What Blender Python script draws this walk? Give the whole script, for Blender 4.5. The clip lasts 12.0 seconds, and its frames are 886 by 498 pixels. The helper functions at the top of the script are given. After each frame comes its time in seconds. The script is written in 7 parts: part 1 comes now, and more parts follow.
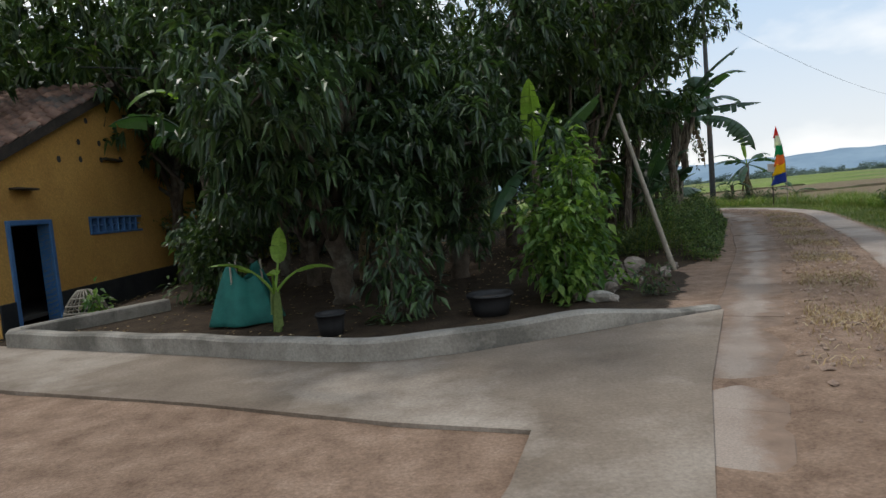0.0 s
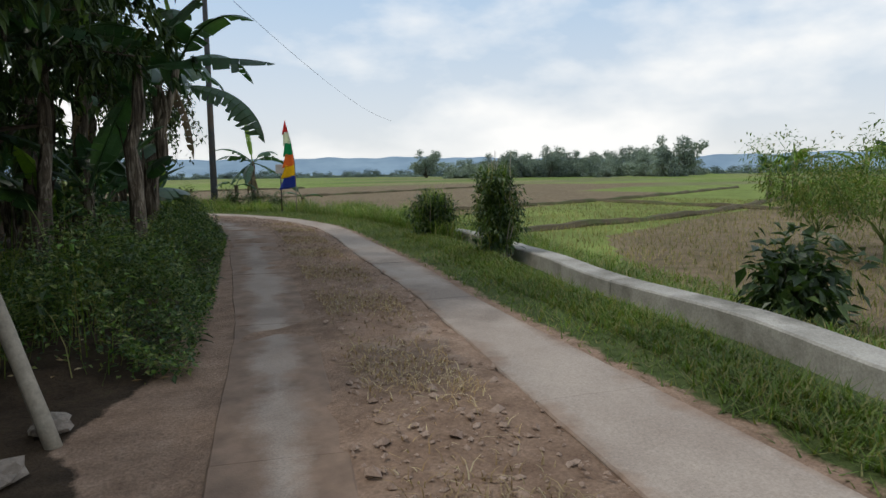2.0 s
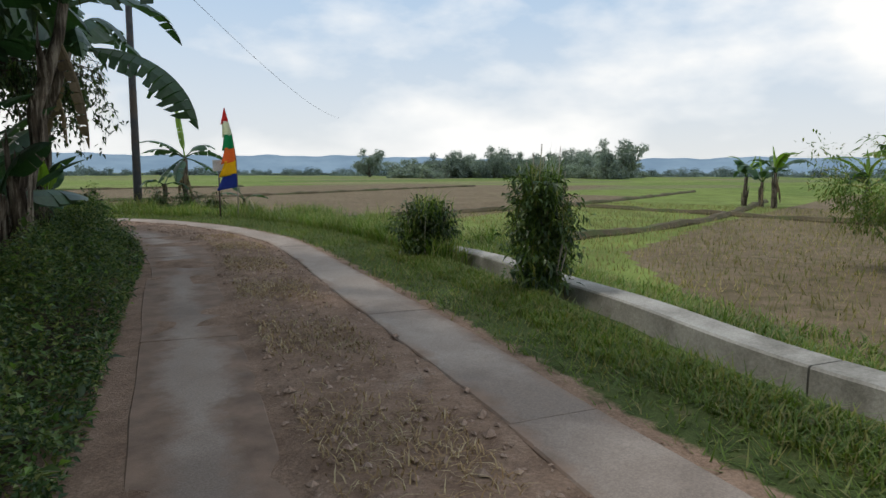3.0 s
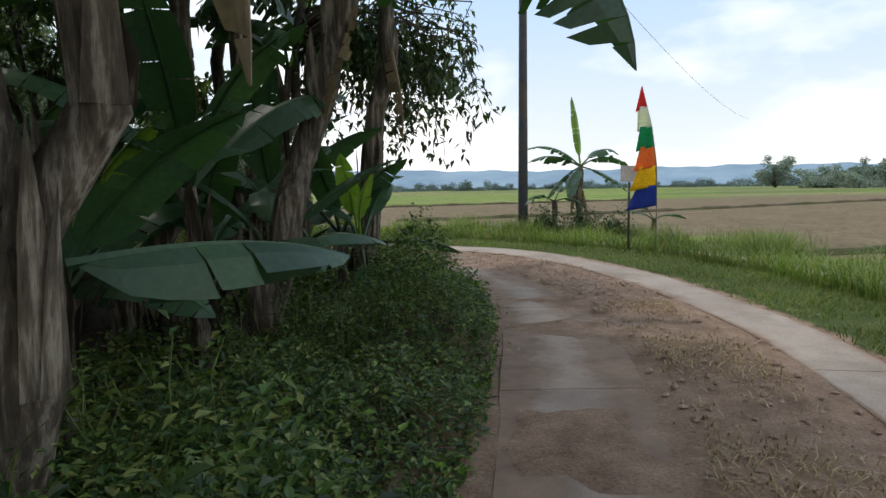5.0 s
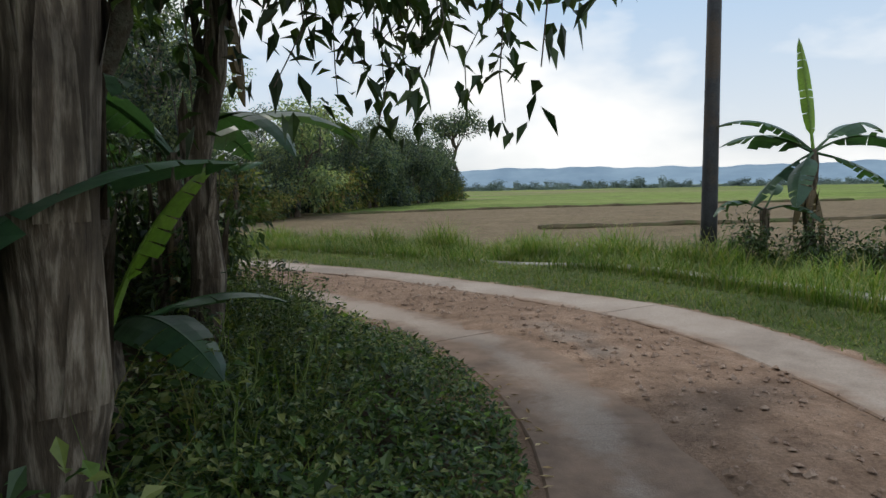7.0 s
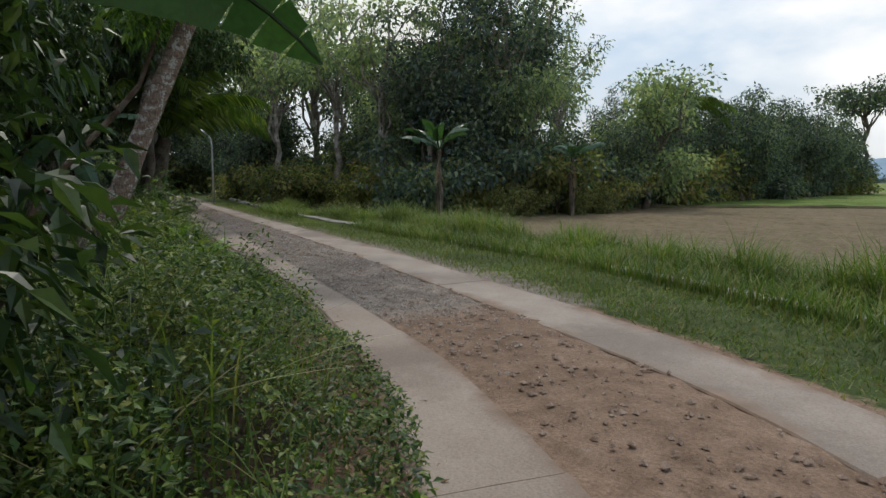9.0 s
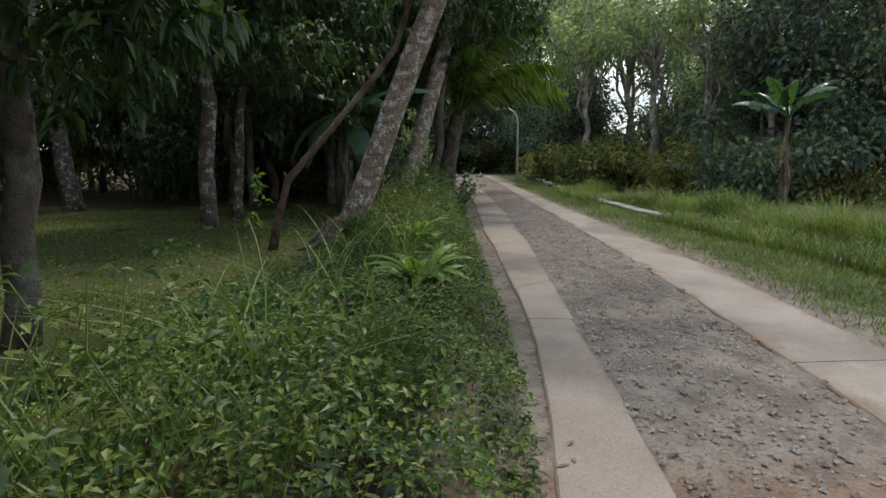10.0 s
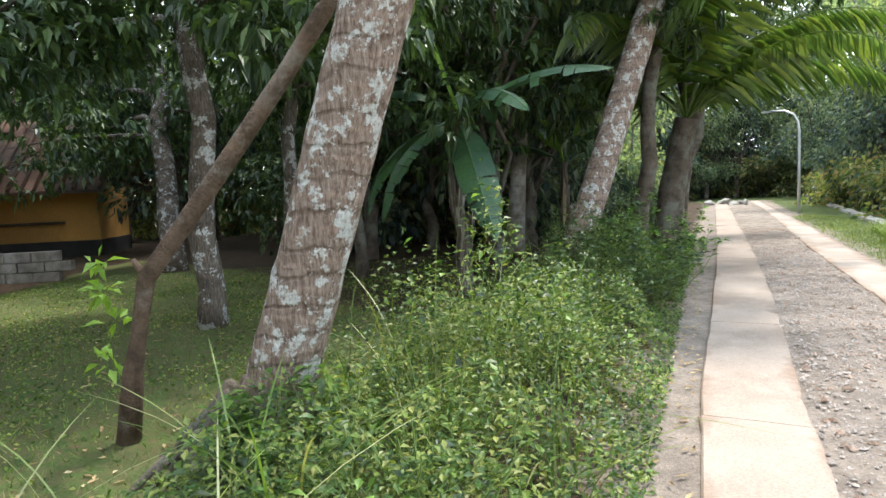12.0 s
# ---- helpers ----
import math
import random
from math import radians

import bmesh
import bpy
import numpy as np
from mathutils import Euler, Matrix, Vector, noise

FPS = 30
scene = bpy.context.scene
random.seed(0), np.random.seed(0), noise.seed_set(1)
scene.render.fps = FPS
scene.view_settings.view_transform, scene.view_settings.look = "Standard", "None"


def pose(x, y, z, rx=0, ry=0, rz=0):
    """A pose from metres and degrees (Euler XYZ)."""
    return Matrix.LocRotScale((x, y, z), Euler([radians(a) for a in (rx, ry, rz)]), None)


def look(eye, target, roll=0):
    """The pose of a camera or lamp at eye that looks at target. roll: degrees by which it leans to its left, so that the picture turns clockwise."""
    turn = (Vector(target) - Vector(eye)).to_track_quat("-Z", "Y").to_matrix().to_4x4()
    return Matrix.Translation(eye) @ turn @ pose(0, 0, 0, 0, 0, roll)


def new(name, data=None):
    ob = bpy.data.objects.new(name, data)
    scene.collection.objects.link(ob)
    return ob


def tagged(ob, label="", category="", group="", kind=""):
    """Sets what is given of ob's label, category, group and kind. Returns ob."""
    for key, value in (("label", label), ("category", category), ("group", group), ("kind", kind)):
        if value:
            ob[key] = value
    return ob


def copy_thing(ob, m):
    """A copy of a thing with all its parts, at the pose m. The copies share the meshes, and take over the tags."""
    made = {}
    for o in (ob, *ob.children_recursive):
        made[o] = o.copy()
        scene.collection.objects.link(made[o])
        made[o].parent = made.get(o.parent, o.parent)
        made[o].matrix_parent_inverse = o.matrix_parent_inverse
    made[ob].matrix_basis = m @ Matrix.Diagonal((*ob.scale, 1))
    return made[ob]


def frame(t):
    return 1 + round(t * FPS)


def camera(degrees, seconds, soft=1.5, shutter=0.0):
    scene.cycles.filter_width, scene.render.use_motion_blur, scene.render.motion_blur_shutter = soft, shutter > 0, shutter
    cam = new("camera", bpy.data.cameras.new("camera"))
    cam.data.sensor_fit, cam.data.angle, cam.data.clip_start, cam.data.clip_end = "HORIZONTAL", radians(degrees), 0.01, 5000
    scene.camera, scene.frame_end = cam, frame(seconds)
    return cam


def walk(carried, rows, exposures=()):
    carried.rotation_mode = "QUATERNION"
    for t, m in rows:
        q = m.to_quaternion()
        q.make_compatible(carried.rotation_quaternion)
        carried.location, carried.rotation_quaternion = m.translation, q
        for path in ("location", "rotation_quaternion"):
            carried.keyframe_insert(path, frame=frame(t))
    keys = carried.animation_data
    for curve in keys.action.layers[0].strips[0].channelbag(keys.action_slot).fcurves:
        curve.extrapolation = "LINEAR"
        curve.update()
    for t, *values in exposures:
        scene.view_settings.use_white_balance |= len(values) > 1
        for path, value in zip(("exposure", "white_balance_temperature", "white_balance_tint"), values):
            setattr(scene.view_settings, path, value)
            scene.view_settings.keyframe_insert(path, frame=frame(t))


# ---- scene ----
cam = camera(69.8, 12.0)
PATH = [
    (0, (0.333, 0.49, 1.091), (0.373, 2.485, 0.949), -5.1),
    (0.5, (0.898, 1.681, 1.072), (1.325, 3.627, 0.897), -4.1),
    (1, (1.504, 2.903, 1.092), (2.245, 4.75, 0.899), -2.9),
    (1.5, (2.145, 4.139, 1.094), (3.22, 5.81, 0.863), -1.6),
    (2, (2.808, 5.392, 1.132), (4.178, 6.83, 0.895), -0.7),
    (2.5, (3.526, 6.616, 1.149), (5.055, 7.88, 0.9), 0.4),
    (4.3, (5.779, 11.429, 1.157), (6.751, 13.164, 0.95), -0.7),
    (4.5, (6.046, 11.93, 1.147), (6.861, 13.744, 0.935), -0.7),
    (5, (6.716, 13.158, 1.131), (7.237, 15.08, 0.94), -1.0),
    (5.5, (7.352, 14.418, 1.136), (7.712, 16.375, 0.932), -1.5),
    (6, (7.911, 15.581, 1.145), (8.209, 17.548, 0.945), -1.7),
    (6.5, (8.398, 16.777, 1.169), (8.555, 18.761, 0.976), -1.6),
    (6.7, (8.523, 17.259, 1.182), (8.621, 19.248, 0.992), -1.4),
    (8.3, (8.705, 21.216, 1.119), (8.147, 23.125, 0.911), -1.1),
    (8.5, (8.619, 21.687, 1.104), (7.944, 23.558, 0.902), -1.2),
    (9, (8.17, 22.883, 1.125), (7.129, 24.577, 0.906), 0.0),
    (9.5, (7.471, 24.023, 1.135), (6.05, 25.406, 0.874), 0.9),
    (10, (6.611, 25.077, 1.137), (4.906, 26.083, 0.856), -0.3),
    (10.5, (5.565, 26.107, 1.156), (3.701, 26.782, 0.893), -1.7),
    (11, (4.476, 27.02, 1.198), (2.546, 27.507, 0.999), -2.6),
    (11.5, (3.321, 27.773, 1.207), (1.356, 28.093, 1.016), -2.7),
    (12, (2.081, 28.544, 1.25), (0.108, 28.813, 1.07), -2.6),
]
walk(cam, [(t, look(eye, target, roll)) for t, eye, target, roll in PATH],
     exposures=[(0, -0.56), (1, -0.5), (1.5, -0.62), (2.5, -0.76), (4.5, -0.42), (5.5, -0.37), (6.5, -0.54), (8.5, -0.83), (9.0, -0.64), (9.5, -0.5), (10.0, -0.22), (10.5, 0.96), (11.0, 1.19), (11.5, 1.33), (12, 1.5)])


# ---------------------------------------------------------------- world, sun, light
def nodes_of(owner):
    owner.use_nodes = True
    nt = owner.node_tree
    nt.nodes.clear()
    return nt


def link(nt, a, b):
    nt.links.new(a, b)


SUN_AZ, SUN_EL = radians(-35), radians(60)      # azimuth from +y towards +x

world = bpy.data.worlds.new("world")
scene.world = world
wt = nodes_of(world)
w_out = wt.nodes.new("ShaderNodeOutputWorld")
w_bg = wt.nodes.new("ShaderNodeBackground")
w_bg.inputs["Strength"].default_value = 0.119
sky = wt.nodes.new("ShaderNodeTexSky")
sky.sky_type = "NISHITA"
sky.sun_disc = False
sky.sun_elevation, sky.sun_rotation = SUN_EL, SUN_AZ
sky.air_density, sky.dust_density, sky.ozone_density = 1.0, 1.0, 1.2
w_tc = wt.nodes.new("ShaderNodeTexCoord")
w_map = wt.nodes.new("ShaderNodeMapping")
w_map.inputs["Scale"].default_value = (1.0, 1.0, 2.2)
w_map.inputs["Location"].default_value = (0.35, 0.2, 0.0)
w_noise = wt.nodes.new("ShaderNodeTexNoise")
w_noise.inputs["Scale"].default_value = 1.9
w_noise.inputs["Detail"].default_value = 7
w_noise.inputs["Roughness"].default_value = 0.52
w_ramp = wt.nodes.new("ShaderNodeValToRGB")
w_ramp.color_ramp.elements[0].position, w_ramp.color_ramp.elements[1].position = 0.45, 0.58
w_mix = wt.nodes.new("ShaderNodeMix")
w_mix.data_type = "RGBA"
w_mix.inputs["B"].default_value = (14.0, 14.0, 13.8, 1)
link(wt, w_tc.outputs["Generated"], w_map.inputs["Vector"])
link(wt, w_map.outputs[0], w_noise.inputs["Vector"])
link(wt, w_noise.outputs["Fac"], w_ramp.inputs[0])
link(wt, w_ramp.outputs[0], w_mix.inputs["Factor"])
w_veil = wt.nodes.new("ShaderNodeMix")        # thin high cloud over all, denser towards the horizon
w_veil.data_type = "RGBA"
w_haze = wt.nodes.new("ShaderNodeValToRGB")
w_haze.color_ramp.elements[0].position, w_haze.color_ramp.elements[0].color = 0.02, (1.0, 1.03, 1.06, 1)
w_haze.color_ramp.elements[1].position, w_haze.color_ramp.elements[1].color = 0.26, (0.66, 0.87, 1.14, 1)
w_ten = wt.nodes.new("ShaderNodeMix")
w_ten.data_type, w_ten.blend_type = "RGBA", "MULTIPLY"
w_ten.inputs["Factor"].default_value, w_ten.inputs["B"].default_value = 1.0, (11.2, 11.2, 11.0, 1)
w_sep = wt.nodes.new("ShaderNodeSeparateXYZ")
w_hor = wt.nodes.new("ShaderNodeMapRange")
w_hor.inputs["From Min"].default_value, w_hor.inputs["From Max"].default_value = 0.0, 0.5
w_hor.inputs["To Min"].default_value, w_hor.inputs["To Max"].default_value = 0.95, 0.72
link(wt, w_tc.outputs["Generated"], w_sep.inputs[0])
link(wt, w_sep.outputs[2], w_hor.inputs["Value"])
link(wt, w_sep.outputs[2], w_haze.inputs[0])
link(wt, w_haze.outputs[0], w_ten.inputs["A"])
link(wt, w_ten.outputs["Result"], w_veil.inputs["B"])
link(wt, w_hor.outputs[0], w_veil.inputs["Factor"])
link(wt, sky.outputs[0], w_veil.inputs["A"])
link(wt, w_veil.outputs["Result"], w_mix.inputs["A"])
link(wt, w_mix.outputs["Result"], w_bg.inputs["Color"])
link(wt, w_bg.outputs[0], w_out.inputs["Surface"])

sun_data = bpy.data.lights.new("sun", "SUN")
sun_data.energy, sun_data.angle, sun_data.color = 2.3, radians(5), (1.0, 0.95, 0.87)
sun = new("sun", sun_data)
sun_from = Vector((math.sin(SUN_AZ) * math.cos(SUN_EL), math.cos(SUN_AZ) * math.cos(SUN_EL), math.sin(SUN_EL)))
sun.matrix_world = look(sun_from * 50, (0, 0, 0))


# ---------------------------------------------------------------- materials
def value_ramp(nt, stops):
    r = nt.nodes.new("ShaderNodeValToRGB")
    cr = r.color_ramp
    while len(cr.elements) < len(stops):
        cr.elements.new(0.5)
    for e, (p, c) in zip(cr.elements, stops):
        e.position, e.color = p, (*c, 1)
    return r


def noise_node(nt, scale, detail=4, rough=0.6, vec=None):
    n = nt.nodes.new("ShaderNodeTexNoise")
    n.inputs["Scale"].default_value, n.inputs["Detail"].default_value, n.inputs["Roughness"].default_value = scale, detail, rough
    if vec is not None:
        link(nt, vec, n.inputs["Vector"])
    return n


def mixc(nt, fac, a, b, mode="MIX"):
    m = nt.nodes.new("ShaderNodeMix")
    m.data_type, m.blend_type = "RGBA", mode
    for key, v in (("Factor", fac), ("A", a), ("B", b)):
        sock = [s for s in m.inputs if s.name == key and (s.type == ("VALUE" if key == "Factor" else "RGBA"))][0]
        if isinstance(v, (int, float)):
            sock.default_value = v
        elif isinstance(v, tuple):
            sock.default_value = (*v, 1)
        else:
            link(nt, v, sock)
    return [s for s in m.outputs if s.type == "RGBA"][0]


def surface(name, c1, c2, c3=None, scale=4.0, fine=60.0, rough=0.85, bump=0.3, metal=0.0, dist=0.02, object_space=False, spec=0.3):
    """Two scales of variation between c1, c2 and blotches of c3, with a fine bump."""
    mat = bpy.data.materials.new(name)
    nt = nodes_of(mat)
    out, b = nt.nodes.new("ShaderNodeOutputMaterial"), nt.nodes.new("ShaderNodeBsdfPrincipled")
    tc = nt.nodes.new("ShaderNodeTexCoord")
    if object_space:
        vec = tc.outputs["Object"]
    else:
        geo = nt.nodes.new("ShaderNodeNewGeometry")
        vec = geo.outputs["Position"]
    n1, n2 = noise_node(nt, scale, 5, 0.6, vec), noise_node(nt, fine, 3, 0.7, vec)
    r1 = value_ramp(nt, [(0.35, c1), (0.65, c2)])
    link(nt, n1.outputs["Fac"], r1.inputs[0])
    col = r1.outputs[0]
    if c3:
        n3 = noise_node(nt, scale * 0.37, 6, 0.65, vec)
        r3 = value_ramp(nt, [(0.5, (0, 0, 0)), (0.62, (1, 1, 1))])
        link(nt, n3.outputs["Fac"], r3.inputs[0])
        col = mixc(nt, r3.outputs[0], col, c3)
    rf = value_ramp(nt, [(0.25, (0.72, 0.72, 0.72)), (0.75, (1.2, 1.2, 1.2))])
    link(nt, n2.outputs["Fac"], rf.inputs[0])
    col = mixc(nt, 1.0, col, rf.outputs[0], "MULTIPLY")
    link(nt, col, b.inputs["Base Color"])
    b.inputs["Roughness"].default_value, b.inputs["Metallic"].default_value = rough, metal
    b.inputs["Specular IOR Level"].default_value = spec
    bp = nt.nodes.new("ShaderNodeBump")
    bp.inputs["Strength"].default_value, bp.inputs["Distance"].default_value = bump, dist
    link(nt, n2.outputs["Fac"], bp.inputs["Height"])
    link(nt, bp.outputs[0], b.inputs["Normal"])
    link(nt, b.outputs[0], out.inputs[0])
    return mat


def leaf_material(name, stops, rough=0.45, glow=0.35, spec=0.35, patch=0.6, mottle=1.0):
    """Leaves: colour by leaf, light passes through."""
    mat = bpy.data.materials.new(name)
    nt = nodes_of(mat)
    out, b = nt.nodes.new("ShaderNodeOutputMaterial"), nt.nodes.new("ShaderNodeBsdfPrincipled")
    geo = nt.nodes.new("ShaderNodeNewGeometry")
    r = value_ramp(nt, [((i + 0.5) / len(stops), c) for i, c in enumerate(stops)])
    link(nt, geo.outputs["Random Per Island"], r.inputs[0])
    n = noise_node(nt, patch, 3, 0.6, geo.outputs["Position"])
    rn = value_ramp(nt, [(0.3, tuple(1 - mottle * q for q in (0.4, 0.38, 0.4))), (0.7, tuple(1 + mottle * q for q in (0.3, 0.25, 0.15)))])
    link(nt, n.outputs["Fac"], rn.inputs[0])
    col = mixc(nt, 1.0, r.outputs[0], rn.outputs[0], "MULTIPLY")
    n2 = noise_node(nt, 35, 3, 0.6, geo.outputs["Position"])
    rn2 = value_ramp(nt, [(0.3, (0.8, 0.8, 0.8)), (0.7, (1.15, 1.15, 1.15))])
    link(nt, n2.outputs["Fac"], rn2.inputs[0])
    col = mixc(nt, 1.0, col, rn2.outputs[0], "MULTIPLY")
    link(nt, col, b.inputs["Base Color"])
    b.inputs["Roughness"].default_value, b.inputs["Specular IOR Level"].default_value = rough, spec
    tr = nt.nodes.new("ShaderNodeBsdfTranslucent")
    tint = mixc(nt, 1.0, col, (1.25, 1.35, 0.6), "MULTIPLY")
    link(nt, tint, tr.inputs["Color"])
    ms = nt.nodes.new("ShaderNodeMixShader")
    ms.inputs[0].default_value = glow
    link(nt, b.outputs[0], ms.inputs[1])
    link(nt, tr.outputs[0], ms.inputs[2])
    link(nt, ms.outputs[0], out.inputs[0])
    return mat


def ground_material():
    mat = bpy.data.materials.new("ground_earth_and_grass")
    nt = nodes_of(mat)
    out, b = nt.nodes.new("ShaderNodeOutputMaterial"), nt.nodes.new("ShaderNodeBsdfPrincipled")
    geo = nt.nodes.new("ShaderNodeNewGeometry")
    P = geo.outputs["Position"]

    def attr(key):
        a = nt.nodes.new("ShaderNodeAttribute")
        a.attribute_name = key
        return a.outputs["Fac"]

    big, mid, fine = noise_node(nt, 0.55, 5, 0.6, P), noise_node(nt, 4.5, 5, 0.65, P), noise_node(nt, 55, 4, 0.7, P)

    def ramp(src, stops):
        r = value_ramp(nt, stops)
        link(nt, src, r.inputs[0])
        return r.outputs[0]

    # woodland soil: dark brown, with the trees' shade put into its tone
    wood = ramp(mid.outputs["Fac"], [(0.3, (0.030, 0.022, 0.015)), (0.6, (0.068, 0.048, 0.032)), (0.75, (0.045, 0.05, 0.022))])
    lawn = ramp(mid.outputs["Fac"], [(0.3, (0.055, 0.095, 0.028)), (0.48, (0.11, 0.105, 0.045)), (0.58, (0.07, 0.11, 0.03)), (0.68, (0.14, 0.10, 0.06))])
    dirt = ramp(mid.outputs["Fac"], [(0.3, (0.181, 0.119, 0.083)), (0.52, (0.271, 0.185, 0.133)), (0.7, (0.344, 0.245, 0.181))])
    grav = ramp(mid.outputs["Fac"], [(0.3, (0.140, 0.116, 0.098)), (0.55, (0.260, 0.219, 0.186)), (0.72, (0.335, 0.279, 0.233))])
    verge = ramp(mid.outputs["Fac"], [(0.3, (0.041, 0.059, 0.018)), (0.55, (0.077, 0.104, 0.032)), (0.75, (0.144, 0.117, 0.068))])
    stub = ramp(mid.outputs["Fac"], [(0.32, (0.094, 0.082, 0.039)), (0.52, (0.187, 0.144, 0.090)), (0.7, (0.234, 0.168, 0.117))])
    # paddies in parcels
    vor = nt.nodes.new("ShaderNodeTexVoronoi")
    vor.distance, vor.inputs["Scale"].default_value = "CHEBYCHEV", 0.045
    mp = nt.nodes.new("ShaderNodeMapping")
    mp.inputs["Scale"].default_value = (0.55, 1.5, 1)
    mp.inputs["Rotation"].default_value = (0, 0, radians(24))
    link(nt, P, mp.inputs["Vector"])
    link(nt, mp.outputs[0], vor.inputs["Vector"])
    sep = nt.nodes.new("ShaderNodeSeparateColor")
    link(nt, vor.outputs["Color"], sep.inputs[0])
    padd = ramp(sep.outputs[0], [(0.0, (0.115, 0.164, 0.041)), (0.3, (0.156, 0.221, 0.045)), (0.5, (0.197, 0.230, 0.074)), (0.62, (0.230, 0.184, 0.115)), (0.78, (0.139, 0.172, 0.066)), (0.9, (0.172, 0.230, 0.057))])
    padv = ramp(big.outputs["Fac"], [(0.3, (0.78, 0.8, 0.75)), (0.7, (1.15, 1.15, 1.1))])
    padd = mixc(nt, 1.0, padd, padv, "MULTIPLY")
    col = wood
    for key, c in (("lawn", lawn), ("field", padd), ("stubble", stub), ("verge", verge), ("dirt", dirt), ("gravel", grav)):
        m = nt.nodes.new("ShaderNodeMath")      # ragged borders
        m.operation = "ADD"
        link(nt, attr(key), m.inputs[0])
        sub = nt.nodes.new("ShaderNodeMath")
        sub.operation, sub.inputs[1].default_value = "SUBTRACT", 0.5
        link(nt, (mid if key != "gravel" else big).outputs["Fac"], sub.inputs[0])
        link(nt, sub.outputs[0], m.inputs[1])
        f = value_ramp(nt, [(0.42, (0, 0, 0)), (0.58, (1, 1, 1))])
        link(nt, m.outputs[0], f.inputs[0])
        col = mixc(nt, f.outputs[0], col, c)
    rf = ramp(fine.outputs["Fac"], [(0.25, (0.6, 0.6, 0.6)), (0.75, (1.3, 1.3, 1.3))])
    col = mixc(nt, 1.0, col, rf, "MULTIPLY")
    rb = ramp(big.outputs["Fac"], [(0.3, (0.82, 0.80, 0.78)), (0.7, (1.12, 1.12, 1.12))])
    col = mixc(nt, 1.0, col, rb, "MULTIPLY")
    link(nt, col, b.inputs["Base Color"])
    b.inputs["Roughness"].default_value, b.inputs["Specular IOR Level"].default_value = 0.93, 0.15
    bp = nt.nodes.new("ShaderNodeBump")
    bp.inputs["Strength"].default_value, bp.inputs["Distance"].default_value = 0.6, 0.025
    link(nt, fine.outputs["Fac"], bp.inputs["Height"])
    link(nt, bp.outputs[0], b.inputs["Normal"])
    link(nt, b.outputs[0], out.inputs[0])
    return mat


M_GROUND = ground_material()


def dusted(name, clean, worn, earth, cover, rough=0.92):
    """Concrete with lane earth drifted over its edges; "swept" is 1 along the middle of a slab."""
    mat = surface(name, clean, worn, tuple(0.8 * c for c in clean), 1.3, 90, rough, 0.5, dist=0.004)
    nt = mat.node_tree
    b = next(q for q in nt.nodes if q.type == "BSDF_PRINCIPLED")
    old = b.inputs["Base Color"].links[0].from_socket
    geo, at = nt.nodes.new("ShaderNodeNewGeometry"), nt.nodes.new("ShaderNodeAttribute")
    at.attribute_name = "swept"
    n1, n2 = noise_node(nt, 1.1, 5, 0.65, geo.outputs["Position"]), noise_node(nt, 4.5, 5, 0.65, geo.outputs["Position"])
    drift = nt.nodes.new("ShaderNodeMath")
    drift.operation, drift.inputs[1].default_value = "MULTIPLY_ADD", 2.2
    rag = nt.nodes.new("ShaderNodeMath")
    rag.operation, rag.inputs[1].default_value = "MULTIPLY_ADD", 0.55
    n3 = noise_node(nt, 16, 5, 0.7, geo.outputs["Position"])
    half_out = nt.nodes.new("ShaderNodeMath")
    half_out.operation, half_out.inputs[1].default_value = "SUBTRACT", 0.5
    link(nt, n3.outputs["Fac"], half_out.inputs[0])
    link(nt, half_out.outputs[0], rag.inputs[0])
    link(nt, at.outputs["Fac"], rag.inputs[2])
    link(nt, n1.outputs["Fac"], drift.inputs[0])
    link(nt, rag.outputs[0], drift.inputs[2])
    f = value_ramp(nt, [(cover - 0.09, (1, 1, 1)), (cover + 0.09, (0, 0, 0))])
    half = nt.nodes.new("ShaderNodeMath")
    half.operation, half.inputs[1].default_value = "MULTIPLY", 0.4
    link(nt, drift.outputs[0], half.inputs[0])
    link(nt, half.outputs[0], f.inputs[0])
    soil = value_ramp(nt, [(0.3, tuple(0.7 * c for c in earth)), (0.52, earth), (0.7, tuple(1.25 * c for c in earth))])
    link(nt, n2.outputs["Fac"], soil.inputs[0])
    link(nt, mixc(nt, f.outputs[0], old, soil.outputs[0]), b.inputs["Base Color"])
    return mat


M_STRIP = dusted("weathered_concrete_track", (0.30, 0.245, 0.205), (0.385, 0.325, 0.275), (0.25, 0.175, 0.13), 0.47)
M_DUSTY = dusted("dust_covered_concrete", (0.29, 0.23, 0.188), (0.36, 0.295, 0.245), (0.22, 0.152, 0.111), 0.69)
M_APRON = surface("stained_yard_concrete", (0.15, 0.115, 0.085), (0.25, 0.20, 0.155), (0.34, 0.29, 0.24), 1.1, 45, 0.88, 0.35, dist=0.006)
M_KERB = surface("old_cement_render", (0.24, 0.22, 0.19), (0.36, 0.335, 0.29), (0.15, 0.14, 0.12), 3.0, 50, 0.9, 0.4, dist=0.008)
M_CANAL = surface("canal_cement", (0.27, 0.255, 0.225), (0.42, 0.40, 0.36), (0.17, 0.16, 0.135), 2.5, 50, 0.9, 0.4, dist=0.008)
M_STONE = surface("field_stone", (0.15, 0.125, 0.105), (0.27, 0.23, 0.195), (0.34, 0.30, 0.26), 6.0, 50, 0.9, 0.5)
M_PEBBLE = surface("road_pebbles", (0.25, 0.17, 0.125), (0.40, 0.30, 0.235), None, 9.0, 80, 0.92, 0.4)
M_GRAVEL = surface("grey_gravel", (0.28, 0.235, 0.205), (0.43, 0.375, 0.33), None, 14.0, 80, 0.92, 0.4)
